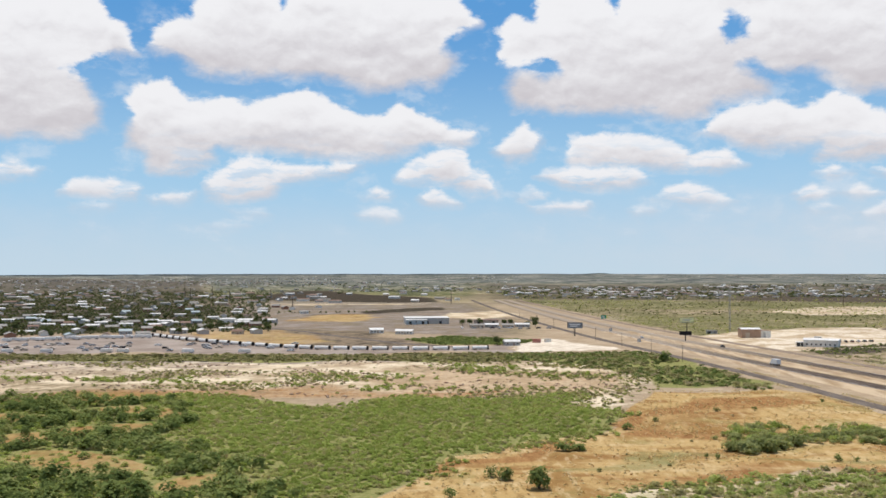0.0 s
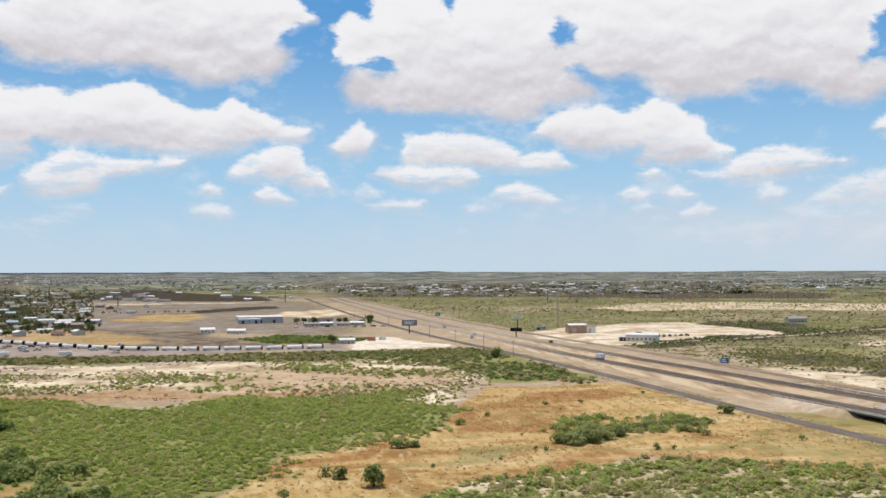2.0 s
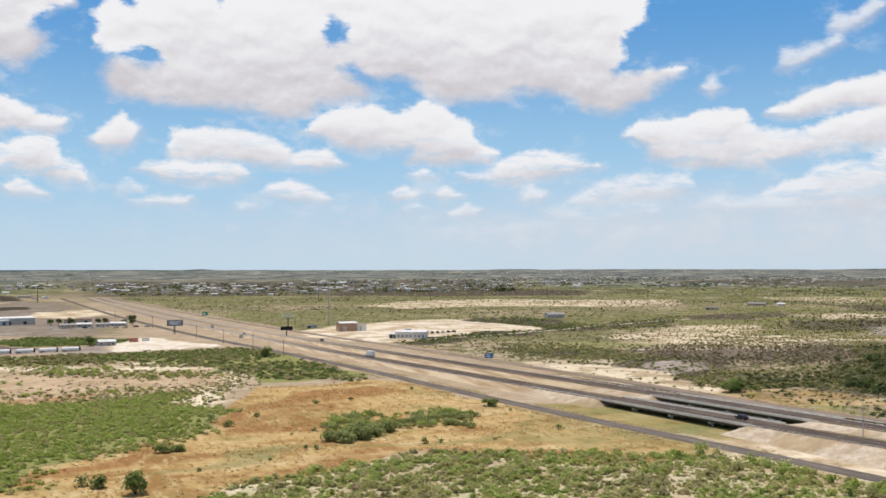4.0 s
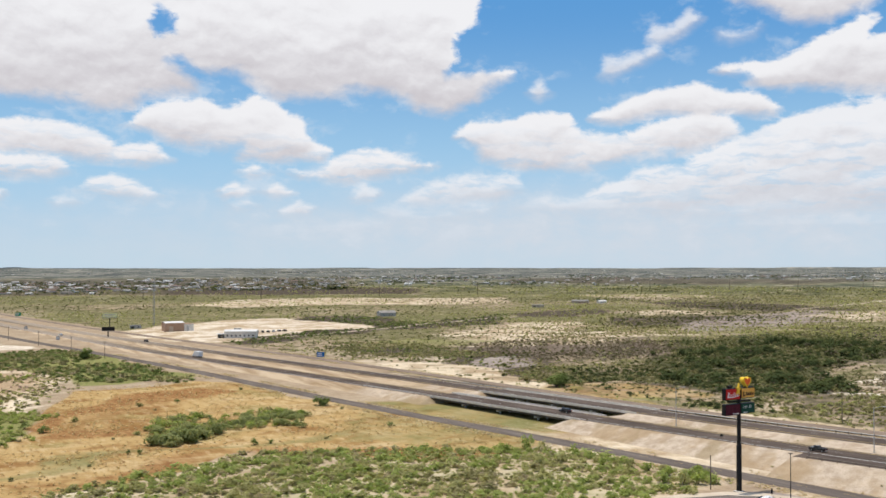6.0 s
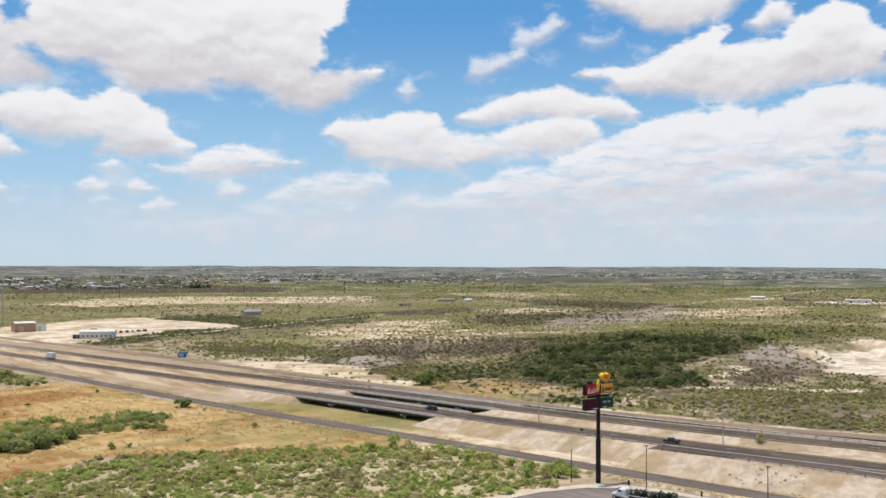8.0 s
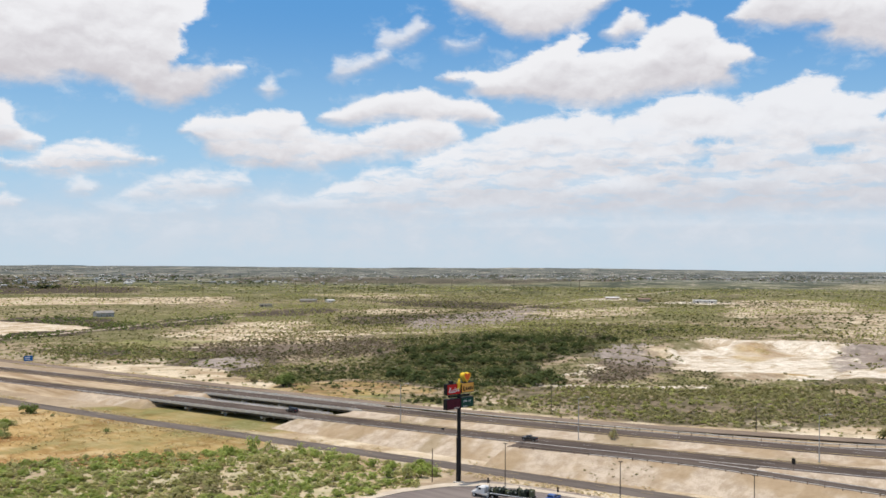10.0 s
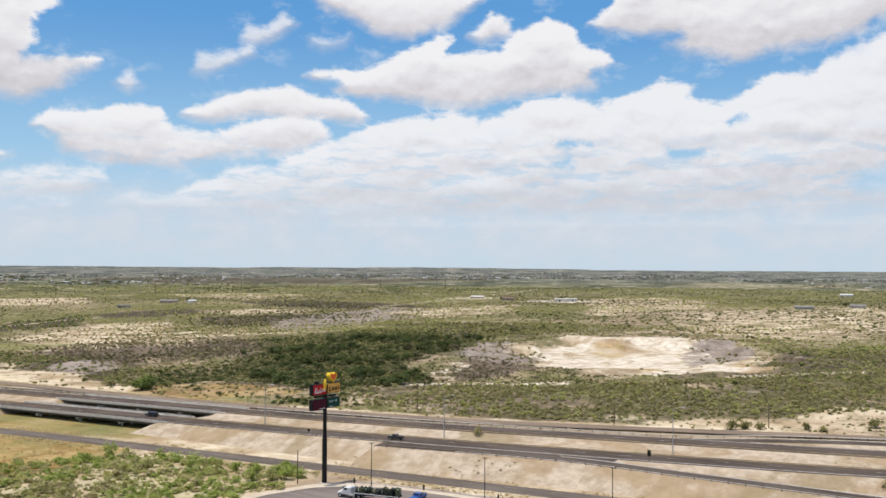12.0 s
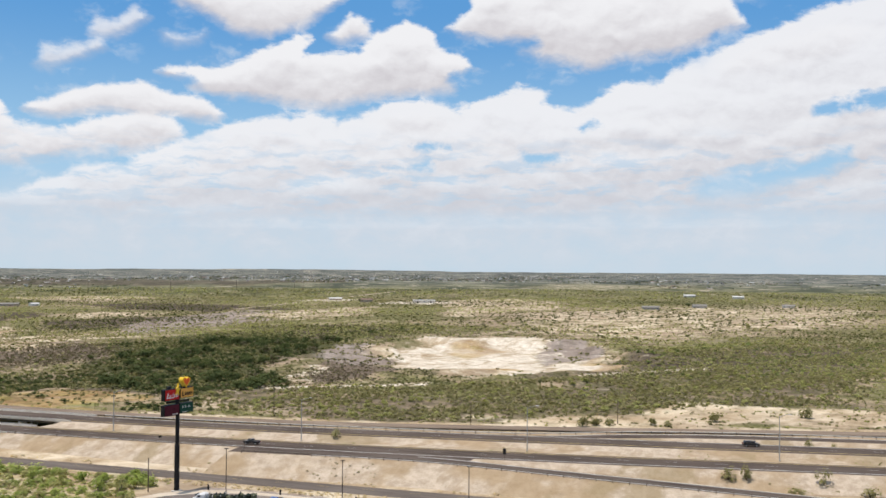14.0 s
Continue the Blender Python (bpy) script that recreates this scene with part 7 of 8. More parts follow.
SIGN_GREEN = worn("green_road_sign", (0.01, 0.22, 0.12), (0.02, 0.3, 0.17), 1.0, 0.4)
SIGN_BLUE = worn("blue_road_sign", (0.02, 0.12, 0.36), (0.03, 0.18, 0.46), 1.0, 0.4)


def hoarding(x, y, w, h, top, face, label, turn=0.0, bars=2):
    ob = thing("billboard", facing(x, y, turn), label, "billboard", "roadside billboards")
    part("pole", rod(0.45, 0.42, (0, 0.4, 0), (0, 0.4, top - h * 0.5), 12), BLACK, ob)
    fr = part("frame", block((w + 0.4, 1.0, h + 0.4), (0, 0.4, top - h / 2), 0.05), BLACK, ob)
    fc = part("face", block((w, 0.08, h), (0, -0.14, top - h / 2), 0.02), face, ob)
    part("catwalk", block((w, 0.9, 0.12), (0, -0.5, top - h - 0.3), 0.02), STEEL, ob)
    for k in range(bars):
        part("lettering_bar", block((w * (0.7 - 0.2 * k), 0.05, h * 0.16), (-w * 0.08 * k, -0.2, top - h * (0.35 + 0.33 * k))), WHITE if face is not BOARD_LIME else WALL_GREY, fc)
    return ob


hoarding(219, 882, 12.4, 4.0, 13.5, BOARD_LIME, "pale green billboard on a single pole beyond the highway", 4)
hoarding(190.5, 772, 9.0, 2.6, 7.8, BLACK, "small black billboard on a single pole", 6, 0)
hoarding(112.5, 838, 12.6, 4.4, 11.5, BOARD_SLATE, "slate grey billboard by the frontage road", 10)


def road_sign(x, y, w, h, top, mat, label):
    ob = thing("road_sign", facing(x, y, 4), label, "road sign", "road signs")
    pl = part("panel", block((w, 0.06, h), (0, 0, top - h / 2), 0.02), mat, ob)
    for k in range(2):
        part("lettering_bar", block((w * 0.6, 0.03, h * 0.16), (-w * 0.1, -0.05, top - h * (0.33 + 0.35 * k))), WHITE, pl)
    for s in (-0.36, 0.36):
        part("post", block((0.14, 0.14, top), (s * w, 0.1, top / 2), 0.02), STEEL, ob)
    return ob


road_sign(179, 1095, 5.6, 3.6, 6.2, SIGN_GREEN, "green motorway sign with pale lettering bars")
road_sign(248.5, 519, 4.4, 2.8, 4.8, SIGN_BLUE, "blue services sign with pale lettering bars")
road_sign(148, 742, 2.4, 2.4, 4.2, BOARD_SLATE, "grey back of a roadside sign")
road_sign(150, 880, 2.6, 2.4, 4.2, BOARD_SLATE, "grey back of a roadside sign")

# ---- the compound by the frontage road ----
house(facing(-60, 884, 5), 12, 9, 3.2, 1.5, WALL_WHITE, ROOF_WHITE, "white bungalow wing with a white roof", 4)
house(facing(-34, 868, -12), 15, 9, 3.0, 1.4, WALL_WHITE, ROOF_WHITE, "white bungalow with a row of dark windows", 6)
flat_block(facing(-18, 1046, 6), 46, 26, 6.5, WALL_GREY, ROOF_WHITE, "large pale grey warehouse with dark bay doors", 3, 0, "warehouse", 0.3)
flat_block(facing(-28, 1028, 6), 22, 7, 4.6, ROOF_BLUE, ROOF_WHITE, "pale blue front office of a warehouse", 2, 3)
flat_block(facing(46, 1050, 0), 26, 12, 4.0, WALL_TAN, ROOF_BROWN, "low tan shed beside a warehouse", 2, 0)
for k, (x, y, w) in enumerate(((33, 965, 14), (48, 972, 13), (64, 966, 12), (79, 978, 14))):
    house(facing(x, y, 8 - 5 * k), w, 8, 2.8, 1.2, WALL_GREY if k % 2 else WALL_TAN, ROOF_WHITE if k % 2 else ROOF_GREY, "grey-roofed low house in a row by the frontage road", 3, "row of low houses")
house(facing(51, 733, 12), 11.5, 8, 3.0, 1.3, WALL_GREY, ROOF_WHITE, "small building with a bright white roof on the pale mound", 3)
flat_block(facing(73, 767, -10), 6.2, 2.5, 2.6, ROOF_RED, ROOF_RED, "rust-red shipping container on pale ground", 0, 0, "container", 0)
flat_block(facing(82, 771, 20), 5.0, 2.4, 2.3, WALL_WHITE, WALL_GREY, "white shipping container on pale ground", 0, 0, "container", 0)

# ---- lone houses out on the plain ----
house(facing(526, 934, 20), 18, 11, 4.0, 2.2, WALL_GREY, ROOF_GREY, "grey barn standing alone in the scrub", 2)
house(facing(942, 1097, -10), 24, 10, 3.0, 1.8, WALL_TAN, ROOF_GREY, "long grey-roofed house on the plain", 5)
house(facing(968, 1080, 30), 12, 8, 3.0, 1.4, WALL_WHITE, ROOF_WHITE, "white-roofed outbuilding beside a long house", 2)
flat_block(facing(800, 1016, 5), 16, 8, 3.4, WALL_TAN, ROOF_GREY, "low grey shed on the plain", 1, 1, "shed")
house(facing(1458, 903, 0), 22, 9, 3.2, 1.6, WALL_TAN, ROOF_WHITE, "long pale-roofed house on a pale clearing", 4)
flat_block(facing(1436, 720, 4), 36, 14, 4.4, WALL_WHITE, ROOF_WHITE, "long bright white building on a pale clearing", 2, 5)
house(facing(1380, 333, 0), 24, 10, 3.4, 1.8, WALL_GREY, ROOF_GREY, "dark-roofed long house on the heath", 4)
house(facing(1468, 282, 6), 20, 10, 3.6, 2.0, WALL_GREY, ROOF_GREY, "dark-roofed house on the heath", 4)
house(facing(1567, 168, 0), 18, 9, 3.2, 1.7, WALL_WHITE, ROOF_GREY, "grey-roofed house on the heath", 3)
house(facing(2022, 312, 0), 22, 12, 4.0, 2.0, WALL_WHITE, ROOF_WHITE, "white house far out on the plain", 3)
house(facing(2080, 420, 0), 24, 12, 4.0, 2.0, WALL_WHITE, ROOF_WHITE, "white house far out on the plain", 3)
house(facing(1396, 805, 0), 20, 9, 4.0, 2.0, WALL_TAN, ROOF_BROWN, "brown-roofed house among trees", 3)

# ---- towns: streets of small houses ----
FAR = []


def town(count_seed, az0, az1, r0, r1, step, chance, label, group, protos, windy=18):
    r = random.Random(count_seed)
    made = 0
    rr = r0
    while rr < r1:
        width = math.radians(az1 - az0) * rr
        n = int(width / step)
        for k in range(n):
            if r.random() > chance:
                continue
            az = math.radians(az0 + (az1 - az0) * (k + r.uniform(0.1, 0.9)) / max(1, n))
            d = rr + r.uniform(-0.4, 0.4) * step
            x, y = d * math.sin(az), d * math.cos(az)
            if abs(x - float(west_x(min(y, 1800)))) < 60 and y < 1900:
                continue
            src = r.choice(protos)
            if d > 1650:
                FAR.append((x, y, r.choice((0, 0, 90)) + r.uniform(-windy, windy) - math.degrees(az), r.choice(((14, 9, 3.0, 1.7), (12, 8, 2.9, 1.6), (17, 10, 3.6, 1.2), (22, 12, 4.2, 1.3))), protos is BRIGHT))
                continue
            o = copy_thing(src, facing(x, y, r.choice((0, 0, 90)) + r.uniform(-windy, windy)))
            o["group"] = group
            made += 1
        rr += step * 1.15 * (1 + 0.0004 * (rr - r0))
    return made


PROTOS = []
for w, d, h, rise, wall, roof, lb in ((14, 9, 3.0, 1.7, WALL_WHITE, ROOF_GREY, "small white town house with a grey roof"), (12, 8, 2.9, 1.6, WALL_TAN, ROOF_BROWN, "small tan town house with a brown roof"), (16, 6, 2.8, 0.9, WALL_WHITE, ROOF_WHITE, "white mobile home with a pale roof"),
                                      (15, 10, 3.2, 1.9, WALL_BRICK, ROOF_GREY, "brick town house with a grey roof"), (18, 10, 3.6, 1.2, WALL_GREY, ROOF_WHITE, "grey workshop with a bright metal roof"), (13, 9, 3.0, 1.7, WALL_GREY, ROOF_BLUE, "small house with a faded blue roof"), (20, 12, 4.2, 1.3, WALL_WHITE, ROOF_WHITE, "large white shed with a white roof")):
    PROTOS.append(house(facing(-420 + 31 * len(PROTOS), 1010 + 9 * len(PROTOS), 10), 0.8 * w, 0.85 * d, h, rise, wall, roof, lb, 3, "houses of the town"))
BRIGHT = [PROTOS[2], PROTOS[4], PROTOS[6], PROTOS[0]]
DULL = [PROTOS[0], PROTOS[0], PROTOS[1], PROTOS[2], PROTOS[3], PROTOS[2], PROTOS[4], PROTOS[5]]
town(3, -27, -9.5, 890, 1250, 27, 0.5, "", "houses of the town", DULL)
town(4, -27, -7, 1280, 2700, 46, 0.5, "", "houses of the town", DULL)
town(5, -8, 3.0, 1500, 2600, 90, 0.3, "", "houses behind the fields", BRIGHT)
# belts of far settlement: bearings, true distances, houses, trees
SETTLEMENTS = ((3.5, 16, 2020, 3500, 330, 900), (15, 27, 2150, 4300, 320, 900), (26, 44, 2700, 5600, 260, 800), (40, 60, 3900, 7200, 260, 900), (56, 78, 4300, 8600, 360, 1500), (-28, -6, 2500, 8500, 560, 1100), (-6, 4, 2700, 5200, 90, 240), (-28, 40, 6000, 17000, 300, 1500), (40, 90, 8000, 18000, 80, 700), (76, 90, 3000, 8000, 60, 260))
far_draw = random.Random(29)
FAR_TREES = [(968 + 5.5 * k, 1981 - 1.6 * k + 3 * (k % 2), q) for k, q in enumerate((2.2, 3.0, 3.4, 2.6, 2.9, 2.3, 2.4, 1.8))]
for az0, az1, d0, d1, houses, trees in SETTLEMENTS:
    knots = [(far_draw.uniform(az0, az1), d0 * (d1 / d0) ** far_draw.random()) for k in range(max(4, houses // 16))]
    for k in range(houses + trees):
        a, d = far_draw.choice(knots)
        a, d = a + far_draw.gauss(0, 1.1), min(d1 * 1.1, max(d0, d * math.exp(far_draw.gauss(0, 0.05))))
        if k % 3 == 0:
            a, d = far_draw.uniform(az0, az1), d0 * (d1 / d0) ** far_draw.random()
        rr = drawn_in(d)
        x, y = rr * math.sin(math.radians(a)), rr * math.cos(math.radians(a))
        if abs(x - float(west_x(min(y, 1800)))) < 40 and y < 1900:
            continue
        if k < houses:
            w, dd, h, rise = far_draw.choice(((14, 9, 3.0, 1.7), (12, 8, 2.9, 1.6), (19, 11, 4.0, 1.2), (26, 14, 5.0, 1.3)))
            q = max(0.25, rr / d) * far_draw.uniform(0.45, 0.85)
            FAR.append((x, y, far_draw.choice((0, 0, 90)) + far_draw.uniform(-18, 18) - a, (w * q, dd * q, h * q, rise * q), far_draw.random() < 0.55))
        else:
            FAR_TREES.append((x, y, max(0.3, rr / d)))


def build_far_houses():
    """The distant houses, too small to tell apart, in one mesh of gabled boxes."""
    v, f, m = [], [], []
    r = random.Random(17)
    for x, y, turn, (w, d, h, rise), bright in FAR:
        n, z, c, s = len(v), float(height(x, y)), math.cos(math.radians(turn)), math.sin(math.radians(turn))
        for px, py, pz in ((-1, -1, -0.4), (1, -1, -0.4), (1, 1, -0.4), (-1, 1, -0.4), (-1, -1, 1), (1, -1, 1), (1, 1, 1), (-1, 1, 1), (-1.05, -1.08, 0.97), (1.05, -1.08, 0.97), (1.05, 1.08, 0.97), (-1.05, 1.08, 0.97), (-1.05, 0, 2), (1.05, 0, 2)):
            X, Y = px * w / 2, py * d / 2
            v.append((x + c * X - s * Y, y + s * X + c * Y, z + (pz * h if pz <= 1 else h + rise)))
        f += [(n, n + 1, n + 5, n + 4), (n + 1, n + 2, n + 6, n + 5), (n + 2, n + 3, n + 7, n + 6), (n + 3, n, n + 4, n + 7), (n + 8, n + 9, n + 13, n + 12), (n + 10, n + 11, n + 12, n + 13), (n + 5, n + 6, n + 13, n + 13), (n + 7, n + 4, n + 12, n + 12)]
        wall, roof = r.choice((0, 0, 1, 2) if bright else (1, 2, 1, 2, 0)), r.choice((3, 3, 4, 5) if bright else (4, 4, 5, 5, 5, 4, 3))
        m += [wall] * 4 + [roof] * 2 + [wall] * 2
    me = bpy.data.meshes.new("far_houses")
    me.from_pydata(v, [], [tuple(dict.fromkeys(q)) for q in f])
    for mat in (WALL_WHITE, WALL_TAN, WALL_GREY, ROOF_WHITE, ROOF_GREY, ROOF_BROWN):
        me.materials.append(mat)
    me.polygons.foreach_set("material_index", m)
    me.update()
    tagged(new("far_houses", me), "tiny distant houses with pale and grey roofs", "houses", kind="stuff")


build_far_houses()


# ---- vehicles ----
TYRE = worn("black_tyre", (0.012, 0.012, 0.012), (0.025, 0.024, 0.023), 4.0, 0.9)
PAINTS = {n: worn(n + "_car_paint", tuple(0.85 * v for v in c), c, 0.6, 0.3, spec=0.5, bump=0.002) for n, c in
          (("white", (0.72, 0.72, 0.71)), ("black", (0.02, 0.02, 0.022)), ("silver", (0.42, 0.43, 0.44)), ("red", (0.35, 0.03, 0.03)), ("blue", (0.03, 0.10, 0.32)), ("tan", (0.4, 0.34, 0.26)))}


def wheel(parent, x, y, r, w=0.26):
    t = part("wheel", rod(r, r, (x - w / 2, y, r), (x + w / 2, y, r), 14), TYRE, parent)
    part("rim", rod(r * 0.58, r * 0.58, (x - w / 2 - 0.012, y, r), (x + w / 2 + 0.012, y, r), 10), STEEL, t)
    return t


def prism(profile, width, bevel=0.06):
    """A body from its side view (along y, up z), width across x."""
    bm = bmesh.new()
    f = bm.faces.new([bm.verts.new((-width / 2, y, z)) for y, z in profile])
    made = bmesh.ops.extrude_face_region(bm, geom=[f])["geom"]
    bmesh.ops.translate(bm, verts=[v for v in made if isinstance(v, bmesh.types.BMVert)], vec=(width, 0, 0))
    bmesh.ops.recalc_face_normals(bm, faces=bm.faces)
    if bevel:
        bmesh.ops.bevel(bm, geom=list(bm.edges), offset=bevel, segments=1, affect='EDGES', clamp_overlap=True)
    return bm


def car(at, paint, label, kind="pickup", group=""):
    """A road vehicle, nose towards +y: pickup or suv."""
    ob = thing("pickup_truck" if kind == "pickup" else "car", at, label, "pickup truck" if kind == "pickup" else "car", group)
    c = PAINTS[paint]
    if kind == "pickup":
        L, W = 5.7, 1.95
        body = part("body", prism([(-2.85, 0.45), (2.8, 0.45), (2.85, 0.95), (2.6, 1.12), (1.1, 1.2), (-2.85, 1.2)], W), c, ob)
        part("bed", block((1.6, 2.1, 0.06), (0, -1.75, 1.2)), BLACK, body, "dark open load bed")
        cab = [(-0.7, 1.15), (1.25, 1.15), (0.55, 1.82), (-0.55, 1.84)]
    else:
        L, W = 4.7, 1.85
        body = part("body", prism([(-2.3, 0.4), (2.3, 0.4), (2.35, 0.85), (2.1, 1.0), (1.2, 1.08), (-2.3, 1.1)], W), c, ob)
        cab = [(-2.2, 1.05), (1.35, 1.05), (0.55, 1.66), (-1.9, 1.68)]
    part("cab", prism(cab, W - 0.24, 0.08), c, ob)
    ym = sum(y for y, z in cab) / 4
    gl = [(ym + (y - ym) * 0.86, 1.15 + (z - 1.15) * 0.82) for y, z in cab]
    part("side_glass", prism(gl, W - 0.2, 0.03), GLASS, ob, "dark windows")
    part("windscreen", block((W - 0.42, 0.06, 0.8), (0, (cab[1][0] + cab[2][0]) / 2 + 0.02, 1.48), rx=-46), GLASS, ob, "dark windscreen")
    for s in (-1, 1):
        part("headlight", block((0.34, 0.08, 0.16), (s * W * 0.36, L / 2 - 0.02, 0.82), 0.02), LAMPHEAD, ob, "clear headlight")
        part("tail_light", block((0.2, 0.06, 0.3), (s * W * 0.42, -L / 2, 0.95), 0.02), RED, ob, "red tail light")
        for y in (-L * 0.31, L * 0.31):
            wheel(ob, s * (W / 2 - 0.1), y, 0.38 if kind == "pickup" else 0.34)
    for y in (-L / 2 - 0.04, L / 2 + 0.04):
        part("bumper", block((W - 0.1, 0.14, 0.22), (0, y, 0.55), 0.03), BLACK if kind != "pickup" else STEEL, ob)
    return ob


def box_truck(at, label):
    ob = thing("box_truck", at, label, "truck")
    part("cargo_box", block((2.5, 6.6, 2.7), (0, -1.4, 2.35), 0.06), PAINTS["white"], ob, "white cargo box")
    part("cab", prism([(2.0, 0.6), (4.4, 0.6), (4.4, 1.4), (3.5, 1.7), (3.0, 2.5), (2.0, 2.55)], 2.2), PAINTS["white"], ob)
    part("windscreen", block((1.9, 0.06, 0.85), (0, 3.26, 2.08), rx=-32), GLASS, ob)
    part("chassis", block((1.2, 8.4, 0.3), (0, -0.3, 0.75), 0.03), BLACK, ob)
    for s in (-1, 1):
        for y in (-3.0, 3.3):
            wheel(ob, s * 1.0, y, 0.48, 0.32)
    return ob


def on_road(fn, y, off, back=False, lift=0.2):
    s = float(slope_of(fn, y))
    k = math.sqrt(1 + s * s)
    return pose(float(fn(y)) + off / k, y - off * s / k, float(main_z(y)) + lift, 0, 0, -math.degrees(math.atan(s)) + (180 if back else 0))


car(on_road(west_x, 172, -1.8), "black", "compact black pickup truck on the westbound lanes", "pickup").scale = (0.86, 0.84, 0.88)
car(on_road(east_x, 42, 1.8, True), "black", "black sport utility car on the eastbound lanes", "suv")
box_truck(on_road(west_x, 560, 1.8), "white box truck on the highway")
car(on_road(west_x, 800, -1.8), "white", "white pickup truck far along the highway", "pickup")
car(on_road(west_x, 270, 1.7), "black", "black car crossing the low bridge", "suv")
car(on_road(east_x, 700, 1.8, True), "black", "small dark car on the eastbound lanes", "suv")

# ---- the truck stop's corner ----
PADMAT = asphalt_material("truck_lot_asphalt", (0.15, 0.125, 0.115), (0.24, 0.205, 0.185))


def polygon_slab(name, pts, z, thick, mat, label, category):
    bm = bmesh.new()
    f = bm.faces.new([bm.verts.new((x, y, z)) for x, y in pts])
    made = bmesh.ops.extrude_face_region(bm, geom=[f])["geom"]
    bmesh.ops.translate(bm, verts=[v for v in made if isinstance(v, bmesh.types.BMVert)], vec=(0, 0, -thick))
    bmesh.ops.recalc_face_normals(bm, faces=bm.faces)
    return tagged(part(name, bm, mat), label, category, kind="structure")


PAD_EDGE = [(120, 160), (150, 166), (172, 165), (184, 161), (190.5, 155), (194, 147), (196, 130), (198, 100), (200, 60), (120, 60)]
polygon_slab("pavement", PAD_EDGE, 0.14, 0.6, PADMAT, "dark asphalt corner of the truck lot", "pavement")
polygon_slab("pavement_rim", [(x + (3.2 if x > 150 else -3), y + (3.4 if y > 100 else -3)) for x, y in PAD_EDGE], 0.06, 0.5, GRAVEL, "pale gravel rim round the truck lot", "pavement")
kerb = bmesh.new()
for (x0, y0), (x1, y1) in zip(PAD_EDGE[:8], PAD_EDGE[1:9]):
    block((math.hypot(x1 - x0, y1 - y0), 0.3, 0.3), ((x0 + x1) / 2, (y0 + y1) / 2, 0.16), 0.0, kerb, rz=math.degrees(math.atan2(y1 - y0, x1 - x0)))
tagged(part("kerb", kerb, GRAVEL), "pale concrete kerb round the truck lot", "kerb", kind="structure")


def semi_truck(at):
    ob = thing("semi_truck", at, "white semi truck with a flatbed of dark machinery", "truck")
    part("cab", prism([(4.6, 0.7), (8.3, 0.7), (8.3, 1.35), (7.2, 1.65), (6.7, 2.35), (6.0, 2.65), (4.6, 2.6)], 2.45, 0.25), PAINTS["white"], ob, "white cab with a roof fairing")
    part("windscreen", block((2.0, 0.06, 0.75), (0, 6.98, 2.05), rx=-32), GLASS, ob, "dark windscreen")
    for s in (-1, 1):
        part("side_window", block((0.06, 0.9, 0.5), (s * 1.22, 6.1, 2.1), 0.02), GLASS, ob)
        part("fuel_tank", rod(0.34, 0.34, (s * 1.0, 3.6, 0.75), (s * 1.0, 5.2, 0.75), 12), STEEL, ob)
        part("exhaust", rod(0.09, 0.09, (s * 1.0, 4.4, 1.2), (s * 1.0, 4.4, 2.9), 8), STEEL, ob)
        for y in (-6.0, -4.8, 2.6, 3.9, 7.5):
            wheel(ob, s * 1.0, y, 0.5, 0.4)
    part("chassis", block((1.0, 9.4, 0.35), (0, 3.6, 0.95), 0.03), BLACK, ob)
    bed = part("flatbed", block((2.55, 11.6, 0.3), (0, -1.8, 1.3), 0.03), BLACK, ob, "black flatbed trailer")
    part("side_rail", block((0.06, 11.6, 0.16), (1.3, -1.8, 1.36)), WHITE, bed, "pale side rail")
    part("side_rail", block((0.06, 11.6, 0.16), (-1.3, -1.8, 1.36)), WHITE, bed, "pale side rail")
    r = random.Random(5)
    for k in range(11):
        y = -7.0 + 1.02 * k
        h = (1.9 - 0.1 * k) * r.uniform(0.55, 1.0)
        load = part("machinery", block((r.uniform(1.2, 2.3), r.uniform(0.6, 1.1), h), (r.uniform(-0.25, 0.25), y, 1.45 + h / 2), 0.12, rz=r.uniform(-25, 25)), DARKGREEN if k % 3 else OLIVEPAINT, bed, "dark green machinery" if k % 3 else "olive machinery")
        part("pipe", rod(0.12, 0.1, (-1.1, y - 0.5, 1.5 + h * r.uniform(0.5, 1.0)), (1.0, y + 0.6, 1.7 + h * r.uniform(0.5, 1.05)), 8), BLACK if k % 2 else STEEL, load)
        part("drum", rod(0.35, 0.35, (r.uniform(-0.9, 0.2), y + 0.3, 1.5 + h * 0.8), (r.uniform(0.3, 0.9), y + 0.5, 1.5 + h * 0.85), 12), DARKGREEN, load)
    return ob


OLIVEPAINT = worn("olive_machine_paint", (0.06, 0.07, 0.035), (0.13, 0.135, 0.08), 1.5, 0.7)
DARKGREEN = worn("dark_green_machine_paint", (0.015, 0.022, 0.016), (0.05, 0.06, 0.045), 1.5, 0.6)
semi_truck(on(183.3, 142.6, 12) @ pose(0, 0, 0.25))
car(on(189.0, 133.0, 100) @ pose(0, 0, 0.25), "blue", "bright blue pickup parked at the lot's edge", "pickup")


def bin_post(x, y):
    ob = thing("bollard", on(x, y), "short dark bollard beside the lot", "bollard", "bollards")
    part("post", rod(0.22, 0.22, (0, 0, 0), (0, 0, 1.3), 10), BLACK, ob)
    part("cap", rod(0.25, 0.1, (0, 0, 1.3), (0, 0, 1.45), 10), BLACK, ob)


for x, y in ((195.0, 157.0), (198.5, 138.0), (200.5, 118)):
    bin_post(x, y)

